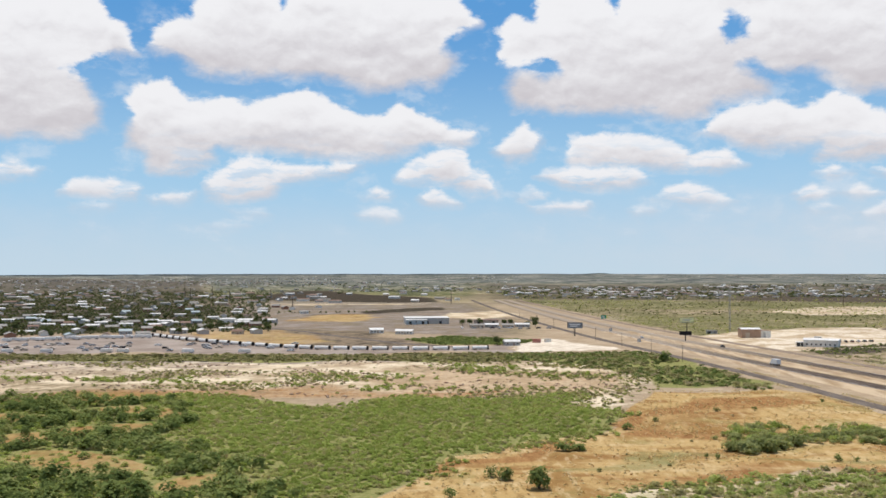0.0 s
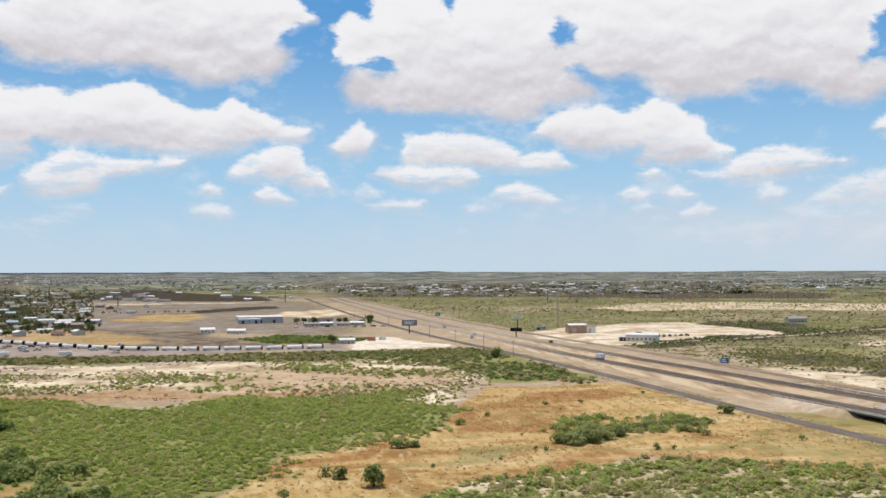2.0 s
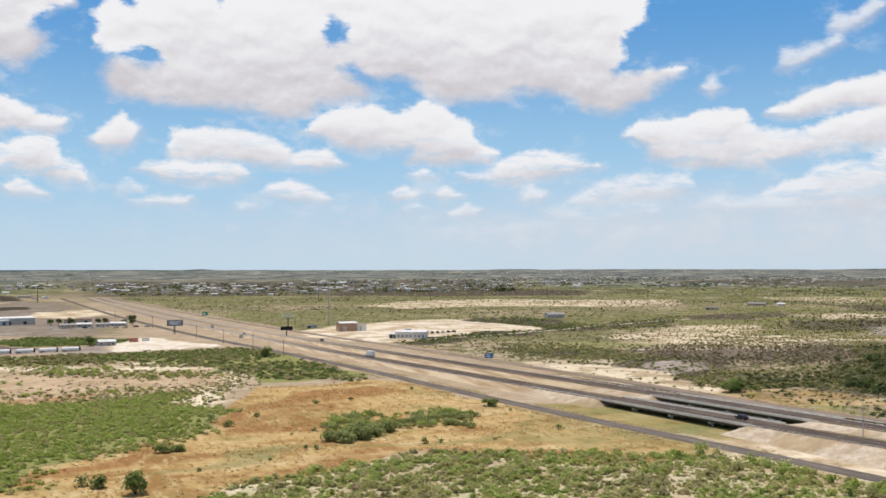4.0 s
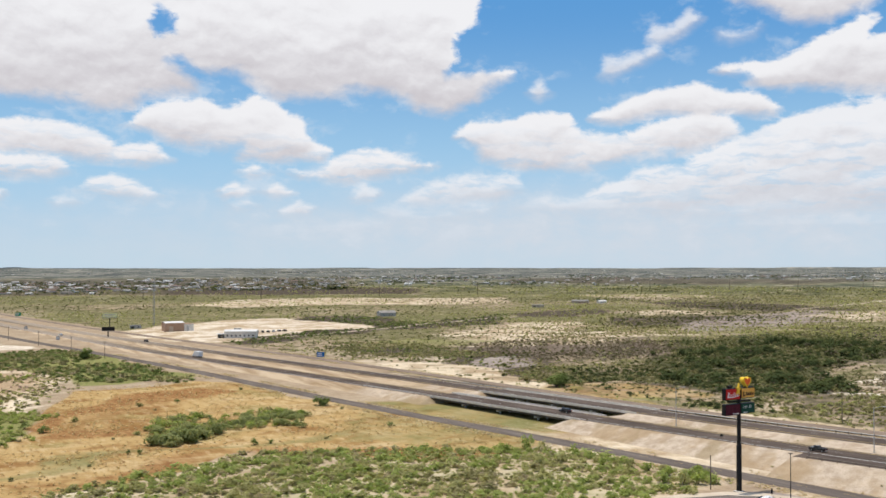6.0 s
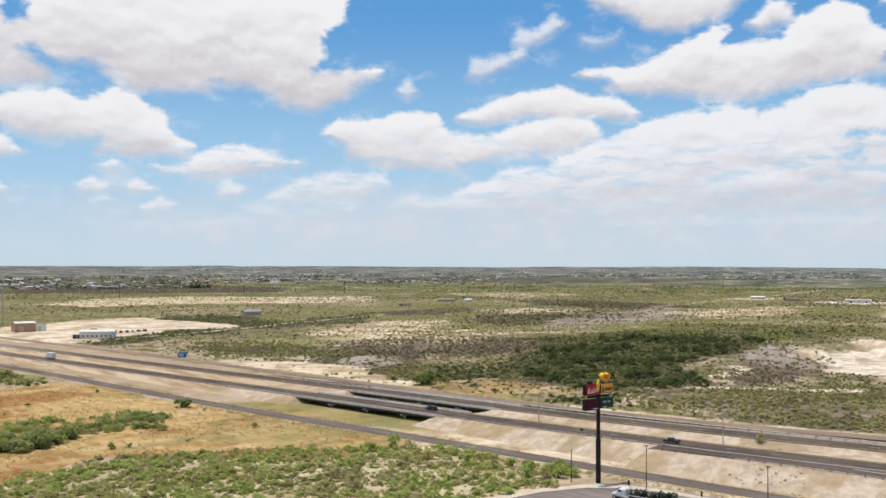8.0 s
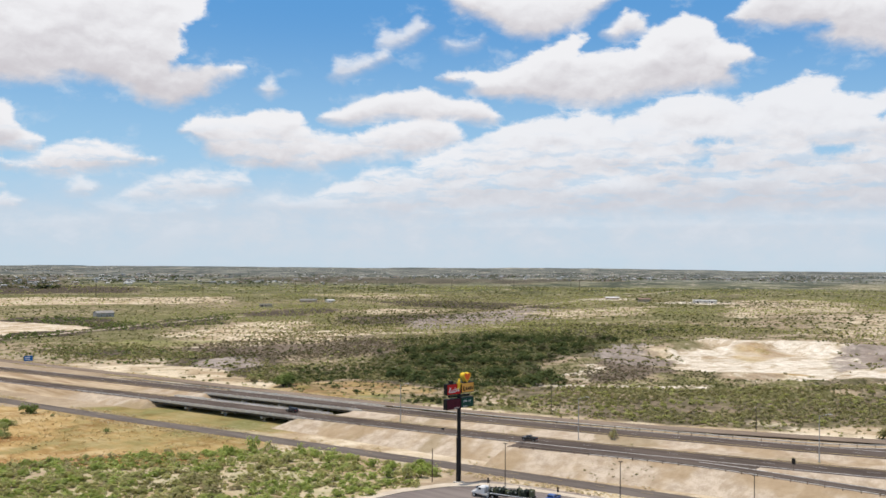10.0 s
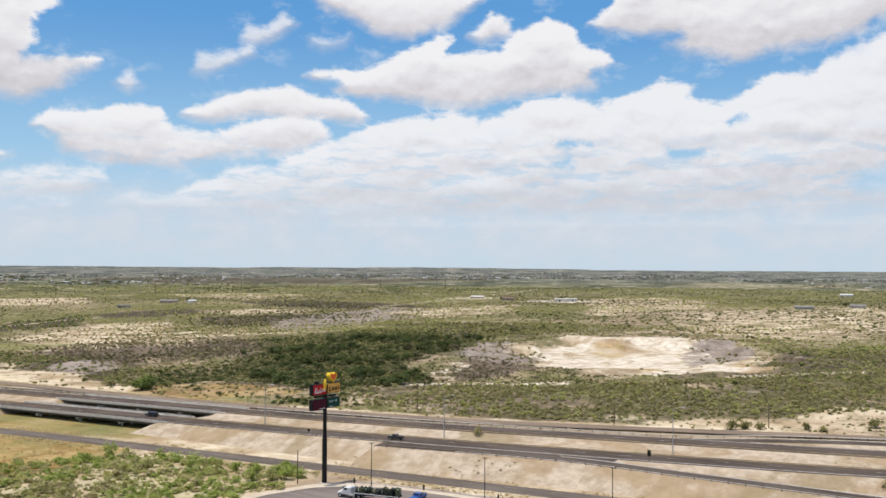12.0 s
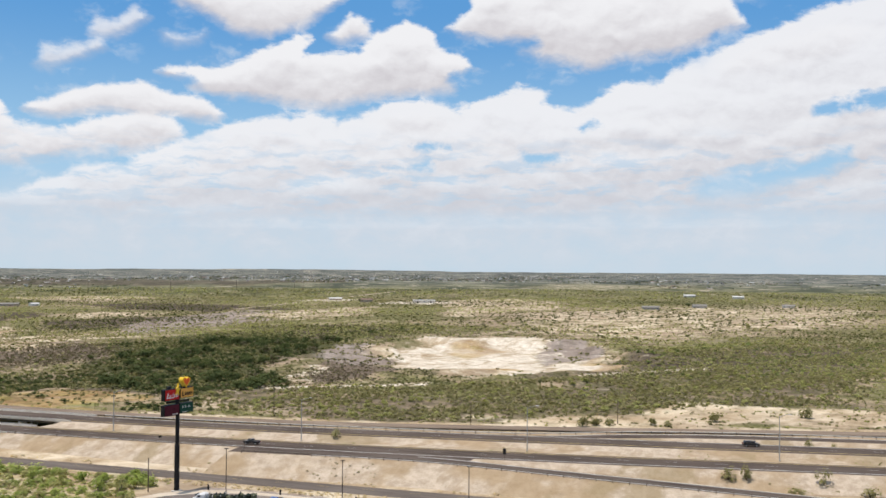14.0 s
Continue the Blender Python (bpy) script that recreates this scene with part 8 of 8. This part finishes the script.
# exit sign on the gore and a marker in the median
for x, y, z, h in ((float(exit_w(100)) + 7.5, 98.0, float(main_z(98)) - 0.3, 3.6), (225.0, 199.0, 4.0, 1.6)):
    ob = thing("marker_post", pose(x, y, z, 0, 0, -70), "narrow dark exit marker on a post", "road sign", "marker posts")
    part("post", block((0.16, 0.16, h), (0, 0, h / 2), 0.02), TIMBER, ob)
    part("plate", block((0.9, 0.08, h * 0.42), (0, -0.1, h * 0.78), 0.02), BLACK, ob)


# ---- the yard of trailers by the brush belt ----
def trailer(at, label, group, w=2.6, L=10.6, hood=True):
    ob = thing("tank_trailer", at, label, "trailer", group)
    prof = [(-L / 2, 0.9), (L / 2, 0.9), (L / 2, 1.9), (L / 2 - 0.5, 2.4), (-L / 2 + 0.5, 2.4), (-L / 2, 1.9)] if hood else [(-L / 2, 0.7), (L / 2, 0.7), (L / 2, 2.5), (L / 2 - 0.4, 2.9), (-L / 2 + 0.4, 2.9), (-L / 2, 2.5)]
    if hood:
        tank = bmesh.new()
        made = bmesh.ops.create_cone(tank, cap_ends=True, segments=20, radius1=1.25, radius2=1.25, depth=L)["verts"]
        bmesh.ops.transform(tank, matrix=pose(0, 0, 1.55, 90, 0, 0), verts=made)
        bmesh.ops.bevel(tank, geom=[e for e in tank.edges if abs(e.verts[0].co.y - e.verts[1].co.y) < 0.01], offset=0.22, segments=2, affect='EDGES')
        part("body", tank, ROOF_WHITE, ob, "rounded white trailer tank")
    else:
        part("body", prism(prof, w, 0.2), ROOF_WHITE, ob, "white trailer body")
    part("chassis", block((1.2, L + 1.0, 0.25), (0, 0, 0.75), 0.03), BLACK, ob)
    if hood:
        bm = bmesh.new()
        made = bmesh.ops.create_cone(bm, cap_ends=True, segments=16, radius1=1.5, radius2=1.35, depth=0.9)["verts"]
        bmesh.ops.transform(bm, matrix=pose(0, L / 2 + 0.5, 1.6, 90, 0, 0), verts=made)
        part("hood", bm, BLACK, ob, "dark rounded hood")
    for s in (-1, 1):
        for y in (-L / 2 + 1.0, -L / 2 + 2.2):
            wheel(ob, s * 1.0, y, 0.5, 0.3)
    return ob


row = [(-262, 857), (-235, 827), (-205, 786), (-177, 760), (-150, 736), (-126, 719), (-108, 708), (-90, 697), (-57, 688), (-33, 686), (-10, 686), (34, 695)]
first, travelled = None, 0.0
for (x0, y0), (x1, y1) in zip(row, row[1:]):
    d = math.hypot(x1 - x0, y1 - y0)
    while travelled < d:
        k = travelled / d
        m = on(x0 + k * (x1 - x0), y0 + k * (y1 - y0), math.degrees(math.atan2(y1 - y0, x1 - x0)) - 90)
        first = trailer(m, "white tank trailer with a dark hood in a long row", "row of trailers") if first is None else copy_thing(first, m) and first
        travelled += 14.2
    travelled -= d

yard = random.Random(21)
van = trailer(on(-352, 792, 70), "white travel trailer parked in a dirt yard", "yard trailers", 2.7, 8.0, False)
for k in range(1, 17):
    copy_thing(van, on(-352 + 6.4 * k + yard.uniform(-1, 1), 793 + 2.0 * k + yard.uniform(-4, 4), yard.uniform(40, 110)))
for k in (0, 1, 3, 6, 7, 10, 13):
    copy_thing(van, on(-312 + 13.5 * k + yard.uniform(-2, 2), 674 + yard.uniform(-1, 1), 90 + yard.uniform(-4, 4)))
lots = [car(on(-330, 742, 80), p, "%s %s parked in the dirt yard" % (p, "pickup truck" if kd == "pickup" else "car"), kd, "yard vehicles") for p, kd in (("white", "pickup"), ("silver", "suv"), ("tan", "pickup"), ("black", "suv"), ("silver", "pickup"))]
for k, o in enumerate(lots):
    o.matrix_basis = on(-330 + 14 * k, 742 + 3 * k, yard.uniform(0, 360))
for k in range(52):
    a, b = yard.random(), yard.random()
    copy_thing(yard.choice(lots), on(-335 + 230 * a, 690 + 75 * b - 12 * a, yard.choice((70, 85, 160, 260)) + yard.uniform(-12, 12)))
for k in range(7):
    copy_thing(lots[0 if k == 4 else 3], on(300 + 5.2 * k, 756 + 0.8 * k, yard.uniform(-20, 20)))
for k in range(10):
    copy_thing(lots[k % 5], on(20 + 9 * k + yard.uniform(-2, 2), 948 + yard.uniform(-6, 6), yard.uniform(0, 360)))


# ---- single bushes and trees that stand out ----
def bush(x, y, width, tall, mat=None, label="", name="mesquite_bush", cards=320, seed=0, base=None, dry=False):
    z = float(height(x, y)) if base is None else base
    ob = thing(name, pose(x, y, z, 0, 0, 37 * seed % 360), label or "rounded dark green mesquite bush standing in dry grass", "bush", "single bushes")
    t = tuft(cards, 100 + seed, 8, 1.0, 0.19)
    t = t * np.array([width / 2, width / 2, tall * 0.92])
    me = raw_mesh("foliage", t.reshape(-1, 3), np.arange(cards * 3).reshape(-1, 3), mat or MESQUITE)
    give(me, "tone", np.clip(np.random.RandomState(seed).uniform(0.15, 0.75) + np.random.RandomState(seed + 1).uniform(-0.15, 0.15, cards).repeat(3), 0, 0.85))
    fo = new("foliage", me)
    fo.parent = ob
    r = random.Random(seed)
    for k in range(4):
        a, l = r.uniform(0, 6.28), r.uniform(0.25, 0.45)
        part("stem", rod(0.03 * width / 2 + 0.02, 0.015, (0.1 * math.cos(a), 0.1 * math.sin(a), -0.1), (l * width / 2 * math.cos(a), l * width / 2 * math.sin(a), tall * r.uniform(0.5, 0.75)), 5), BARK, ob, "thin grey-brown stem")
    return ob


CLUMPS = [(-49, 522, 34), (-53, 503, 14), (18, 551, 26), (27, 542, 22), (10, 574, 16), (34, 560, 14), (-26, 475, 16), (-178, 495, 8), (-172, 500, 10), (-166, 495, 6), (-136, 499, 10), (-126, 489, 12), (-224, 506, 12), (-206, 503, 12), (38, 459, 16), (-1, 459, 10), (-28, 460, 10), (-13, 513, 10), (67, 520, 14), (-156, 500, 8), (-140, 494, 6), (53, 523, 10), (-73, 479, 10), (-102, 489, 6), (81, 512, 10)]
G = "dusty olive shrub on the pale roadside"
thicket_bushes = [(24.5, 252, 7.2, 7.2), (12.8, 265.5, 4.4, 4.0), (16.6, 262, 5.2, 4.4), (37, 302, 6.2, 3.0), (41.5, 303.5, 6.0, 2.6), (88, 303, 7.0, 4.4), (93, 299.5, 8.0, 5.0), (99, 301, 8.5, 5.2), (105, 306, 8.0, 4.6), (111, 311, 7.5, 4.6), (96, 309, 7, 4.4), (103, 314, 6, 3.8), (122, 319, 6.0, 3.2), (127.5, 322, 6.5, 3.6), (133, 324, 6.0, 3.2), (144, 316, 3.8, 4.0)]
lone_bushes = [(146, 328, 5.5, 3.0), (152, 330, 4.5, 2.6), (168, 351, 7.6, 4.2), (123.5, 390, 3.0, 2.2), (77, 359, 3.8, 2.2), (108, 388, 3.3, 2.1), (77.6, 291, 1.9, 2.2), (80.8, 290, 2.2, 2.2), (115, 287, 3.6, 2.6), (120, 286, 2.2, 1.8), (166, 292, 2.9, 2.2), (160, 415, 2.2, 1.7), (2, 242, 4.2, 3.0), (64, 342, 5, 3.0), (60, 352, 4.5, 2.6)]
for k, (x, y, w, h) in enumerate(thicket_bushes + lone_bushes):
    bush(x, y, w, h, CLUMPBUSH if 4 < k < 18 else None, seed=k, cards=420 if w > 5 else 200)
for k, (x, y, w, h) in enumerate(((284.5, 348, 13.0, 7.2), (291, 354, 8, 5.0), (286, 373, 8.0, 3.4), (290, 396, 4.2, 2.6), (335, 105, 5.5, 4.2), (338, 101, 5.0, 4.0), (341.5, 97, 4.5, 3.6), (349.6, 83.5, 4.1, 3.0), (393, 36, 6.5, 3.8), (348.5, 77.6, 3.6, 2.4), (368, 65, 6.3, 4.0))):
    bush(x, y, w, h, MESQUITE if k < 2 else GREYBUSH, "large green mesquite bush beyond the highway" if k < 2 else G, seed=50 + k, cards=620 if k < 2 else 360)
for k, (x, y, w, h) in enumerate(((256.0, 158.0, 4.2, 3.2), (257.5, 42, 5.2, 3.8), (259.5, 38, 4.4, 4.4), (256, 25, 6.0, 3.2), (265, 20, 4.8, 4.2), (263, 9, 6.0, 3.8), (319, 28.5, 4.4, 3.8), (324, 21.5, 2.2, 1.8))):
    lim = float(fill(x, y)) - 0.1
    bush(x, y, w, h, GREYBUSH, "sparse olive bush growing between the carriageways", seed=70 + k, cards=150, base=lim)
for k, (x, y, w, h) in enumerate(((181, 235, 5.0, 5.0), (183, 229, 4.6, 3.8), (187, 221, 4.4, 3.4), (187.5, 214, 4.4, 3.6), (187, 197, 4.2, 3.4), (188.5, 192, 4.2, 3.6), (182, 180, 4.4, 4.0), (185, 176, 4.8, 4.4), (188, 174, 4.8, 4.4), (192, 172.5, 4.2, 3.8), (178, 215, 4.4, 3.6), (173, 234, 4.2, 3.2), (184, 205, 4.0, 3.2))):
    bush(x, y, w, h, (FRESHBUSH, SANDBUSH, CREOSOTE)[k % 3], "tall dusty shrub at the edge of the scrub", seed=110 + k, cards=240)
bush(171, 235, 3.6, 3.5, CREOSOTE, "rounded yellow-green shrub at the edge of the scrub", seed=92)
bush(134.5, 600, 9.0, 7.6, MESQUITE, "tall dark mesquite beside the frontage road", seed=93, cards=500)
for k, (x, y) in enumerate(((192, 181), (195.5, 178), (198, 183), (189, 186))):
    bush(x, y, 4.2, 3.0, CREOSOTE, "rounded yellow-green shrub beside the truck lot", seed=94 + k, cards=300)


def tree(x, y, tall, wide, seed=0, label="leafy dark green shade tree by the houses", group="town trees"):
    ob = thing("tree", on(x, y, 50 * seed), label, "tree", group)
    bm, r = bmesh.new(), random.Random(seed)
    rod(0.3, 0.18, (0, 0, -0.2), (0.1, 0.1, tall * 0.45), 8, bm)
    for k in range(6):
        a = k * 1.05 + r.uniform(-0.3, 0.3)
        rod(0.13, 0.05, (0.1, 0.1, tall * 0.38), (wide * 0.32 * math.cos(a), wide * 0.32 * math.sin(a), tall * r.uniform(0.6, 0.8)), 6, bm)
    part("trunk", bm, BARK, ob, "tapered brown trunk with limbs")
    t = tuft(260, 200 + seed, 9, 1.0, 0.24) * np.array([wide / 2, wide / 2, tall * 0.72]) + np.array([0, 0, tall * 0.25])
    me = raw_mesh("crown", t.reshape(-1, 3), np.arange(780).reshape(-1, 3), WOODBUSH)
    give(me, "tone", np.clip(r.uniform(0.1, 0.6) + np.random.RandomState(seed).uniform(-0.1, 0.2, 260).repeat(3), 0, 0.85))
    cr = new("crown", me)
    cr.parent = ob
    return ob


clumps = []
cr = np.random.RandomState(41)
for x, y, n in CLUMPS:
    clumps.append(np.stack([cr.normal(x, 0.42 * n + 2, n), cr.normal(y, 0.3 * n + 2, n)], -1))
clumps = np.concatenate(clumps)
ck = cr.uniform(0.6, 1.3, len(clumps))
scatter("green_clumps", clumps, 1.9 * ck, 1.9 * ck, CREOSOTE, "clumps of green shrubs on the pale flat", LEAFY, 42)

TREES = [tree(20, 1000, 7, 8, 1), tree(38, 1006, 8, 9, 2), tree(70, 1010, 7, 8, 3), tree(-255, 890, 6, 9, 4)]
shade = random.Random(31)
for x, y in ((27, 1004), (84, 985), (92, 978), (62, 1000), (96, 1040), (100, 1060), (40, 728), (535, 945), (1410, 815), (1425, 812), (1388, 812), (1455, 735), (1466, 745), (980, 1100), (1480, 300)):
    copy_thing(shade.choice(TREES), on(x, y, shade.uniform(0, 360)))
for k in range(46):
    az, rr = math.radians(shade.uniform(-25, -10)), shade.uniform(880, 1240)
    copy_thing(shade.choice(TREES), on(rr * math.sin(az), rr * math.cos(az), shade.uniform(0, 360)))


def build_far_trees():
    r = np.random.RandomState(77)
    crowns = [tuft(11, 300 + s, 4, 1.0, 0.62) for s in range(5)]
    spots = []
    az, d = np.radians(-28 + 18 * r.uniform(0, 1, 9500) ** 1.25), 930 + 1900 * r.uniform(0, 1, 9500) ** 1.15
    spots.append(np.stack([d * np.sin(az), d * np.cos(az)], -1))
    for x, y, n, wx, wy in ((1072, 2142, 34, 40, 10), (1932, 2032, 22, 40, 8), (2040, 1960, 14, 30, 8), (1620, 1760, 20, 30, 10), (1840, 2020, 14, 25, 8), (120, 2950, 24, 40, 15), (-330, 1010, 60, 60, 40), (-240, 985, 30, 30, 15), (-180, 1330, 24, 50, 12)):
        spots.append(np.stack([r.normal(x, wx, n), r.normal(y, wy, n)], -1))
    p = np.concatenate(spots)
    p = p[np.abs(p[:, 0] - west_x(np.minimum(p[:, 1], 1800))) > 45]
    k = r.uniform(0.6, 1.4, len(p))
    scatter("far_trees", p, 2.5 * k, 3.4 * k, TOWNTREE, "dark trees scattered through the distant town", crowns, 78, "trees")
    q = np.array(FAR_TREES)
    k = q[:, 2] * r.uniform(0.6, 1.4, len(q))
    scatter("far_trees", q[:, :2], 6.0 * k, 3.6 * k, TOWNTREE, "dark tree belts far out on the plain", crowns, 79, "trees")


build_far_trees()


# ---- dry grass and stones ----
def build_verges():
    r = np.random.RandomState(55)
    blades = [tuft(9, 400 + s, 3, 1.2, 0.7) for s in range(4)]
    spots = []
    for fn, lo, hi in ((near_x, -9.0, -4.6), (near_x, 4.6, 8.5), (far_x, -7.0, -4.2), (far_x, 4.2, 8.0)):
        n = 2600
        y = r.uniform(-40, 620, n)
        spots.append(np.stack([fn(y) + r.uniform(lo, hi, n), y], -1))
    p = np.concatenate(spots)
    p = p[(patchy(p, 14, 9.0) > 0.42) & ((p[:, 1] > 270) | (p[:, 0] < near_x(p[:, 1])) | (r.uniform(0, 1, len(p)) < 0.25))]
    k = r.uniform(0.4, 1.2, len(p))
    scatter("verge_grass", p, 0.55 * k, 0.4 * k, PALEGRASS, "dry yellow grass tufts along the road verges", blades, 56, "grass")
    q, rr = sown(-25, 200, 220, 460, 1.35, 57)
    q = q[(rr.uniform(0, 1, len(q)) < 0.5 * inside(TAN, q[:, 0], q[:, 1], 3) * patchy(q, 10, 4.4)) & off_road(q, -1)]
    k = rr.uniform(0.4, 1.3, len(q))
    scatter("dry_grass", q, 0.55 * k, 0.4 * k, DRYGRASS, "tall dry tan grass of the open field", blades, 58, "grass")


build_verges()


def build_slope_tufts():
    r = np.random.RandomState(63)
    blades = [tuft(11, 420 + s, 3, 1.0, 0.7) for s in range(4)]
    y = r.uniform(-40, 330, 4200)
    x = west_x(y) + r.uniform(-26, 40, 4200)
    p = np.stack([x, y], -1)
    p = p[(patchy(p, 9, 2.0) > 0.6) & (np.minimum(np.abs(x - west_x(y)), np.abs(x - east_x(y))) > 8) & (np.abs(x - exit_w(y)) > 5.5) & (np.abs(x - exit_e(y)) > 5.5) & (np.abs(x - near_x(y)) > 5) & ((y < GAP0 - 6) | (y > GAP1 + 6))]
    z = fill(p[:, 0], p[:, 1])
    p, z = p[z > 0.3], z[z > 0.3]
    k = 0.4 + 0.9 * r.uniform(0, 1, len(p)) ** 2.5
    scatter("slope_tufts", p, 0.42 * k, 0.34 * k, GREYBUSH, "small dry tufts on the eroded slopes", blades, 64, "grass", z)


build_slope_tufts()


def build_stones():
    r = np.random.RandomState(91)
    p, _ = sown(-300, 120, 400, 640, 4.0, 92)
    p = p[(r.uniform(0, 1, len(p)) < 0.7 * inside(PALE, p[:, 0], p[:, 1], 10) * smooth01(0.4, 0.9, patchy(p, 12, 1.5)))]
    base = np.array([(1, 0, 0), (0, 1, 0), (-1, 0, 0), (0, -1, 0), (0, 0, 0.9), (0, 0, -0.5)], float)
    tri = np.array([(0, 1, 4), (1, 2, 4), (2, 3, 4), (3, 0, 4), (1, 0, 5), (2, 1, 5), (3, 2, 5), (0, 3, 5)])
    v, f = [], []
    z = height(p[:, 0], p[:, 1])
    for i, (x, y) in enumerate(p):
        s = r.uniform(0.25, 1.1) * r.uniform(0.6, 1.6, (6, 1)) * np.array([1.0, 0.8, 0.6])
        v.append(base * s + np.array([x, y, z[i] + 0.1]))
        f.append(tri + 6 * i)
    me = raw_mesh("rubble", np.concatenate(v), np.concatenate(f), STONE)
    tagged(new("rubble", me), "pale and rusty rubble strewn over the flat", "rubble", kind="stuff")


STONE = worn("rusty_rubble", (0.28, 0.18, 0.12), (0.5, 0.4, 0.3), 0.3, 0.95)
build_stones()
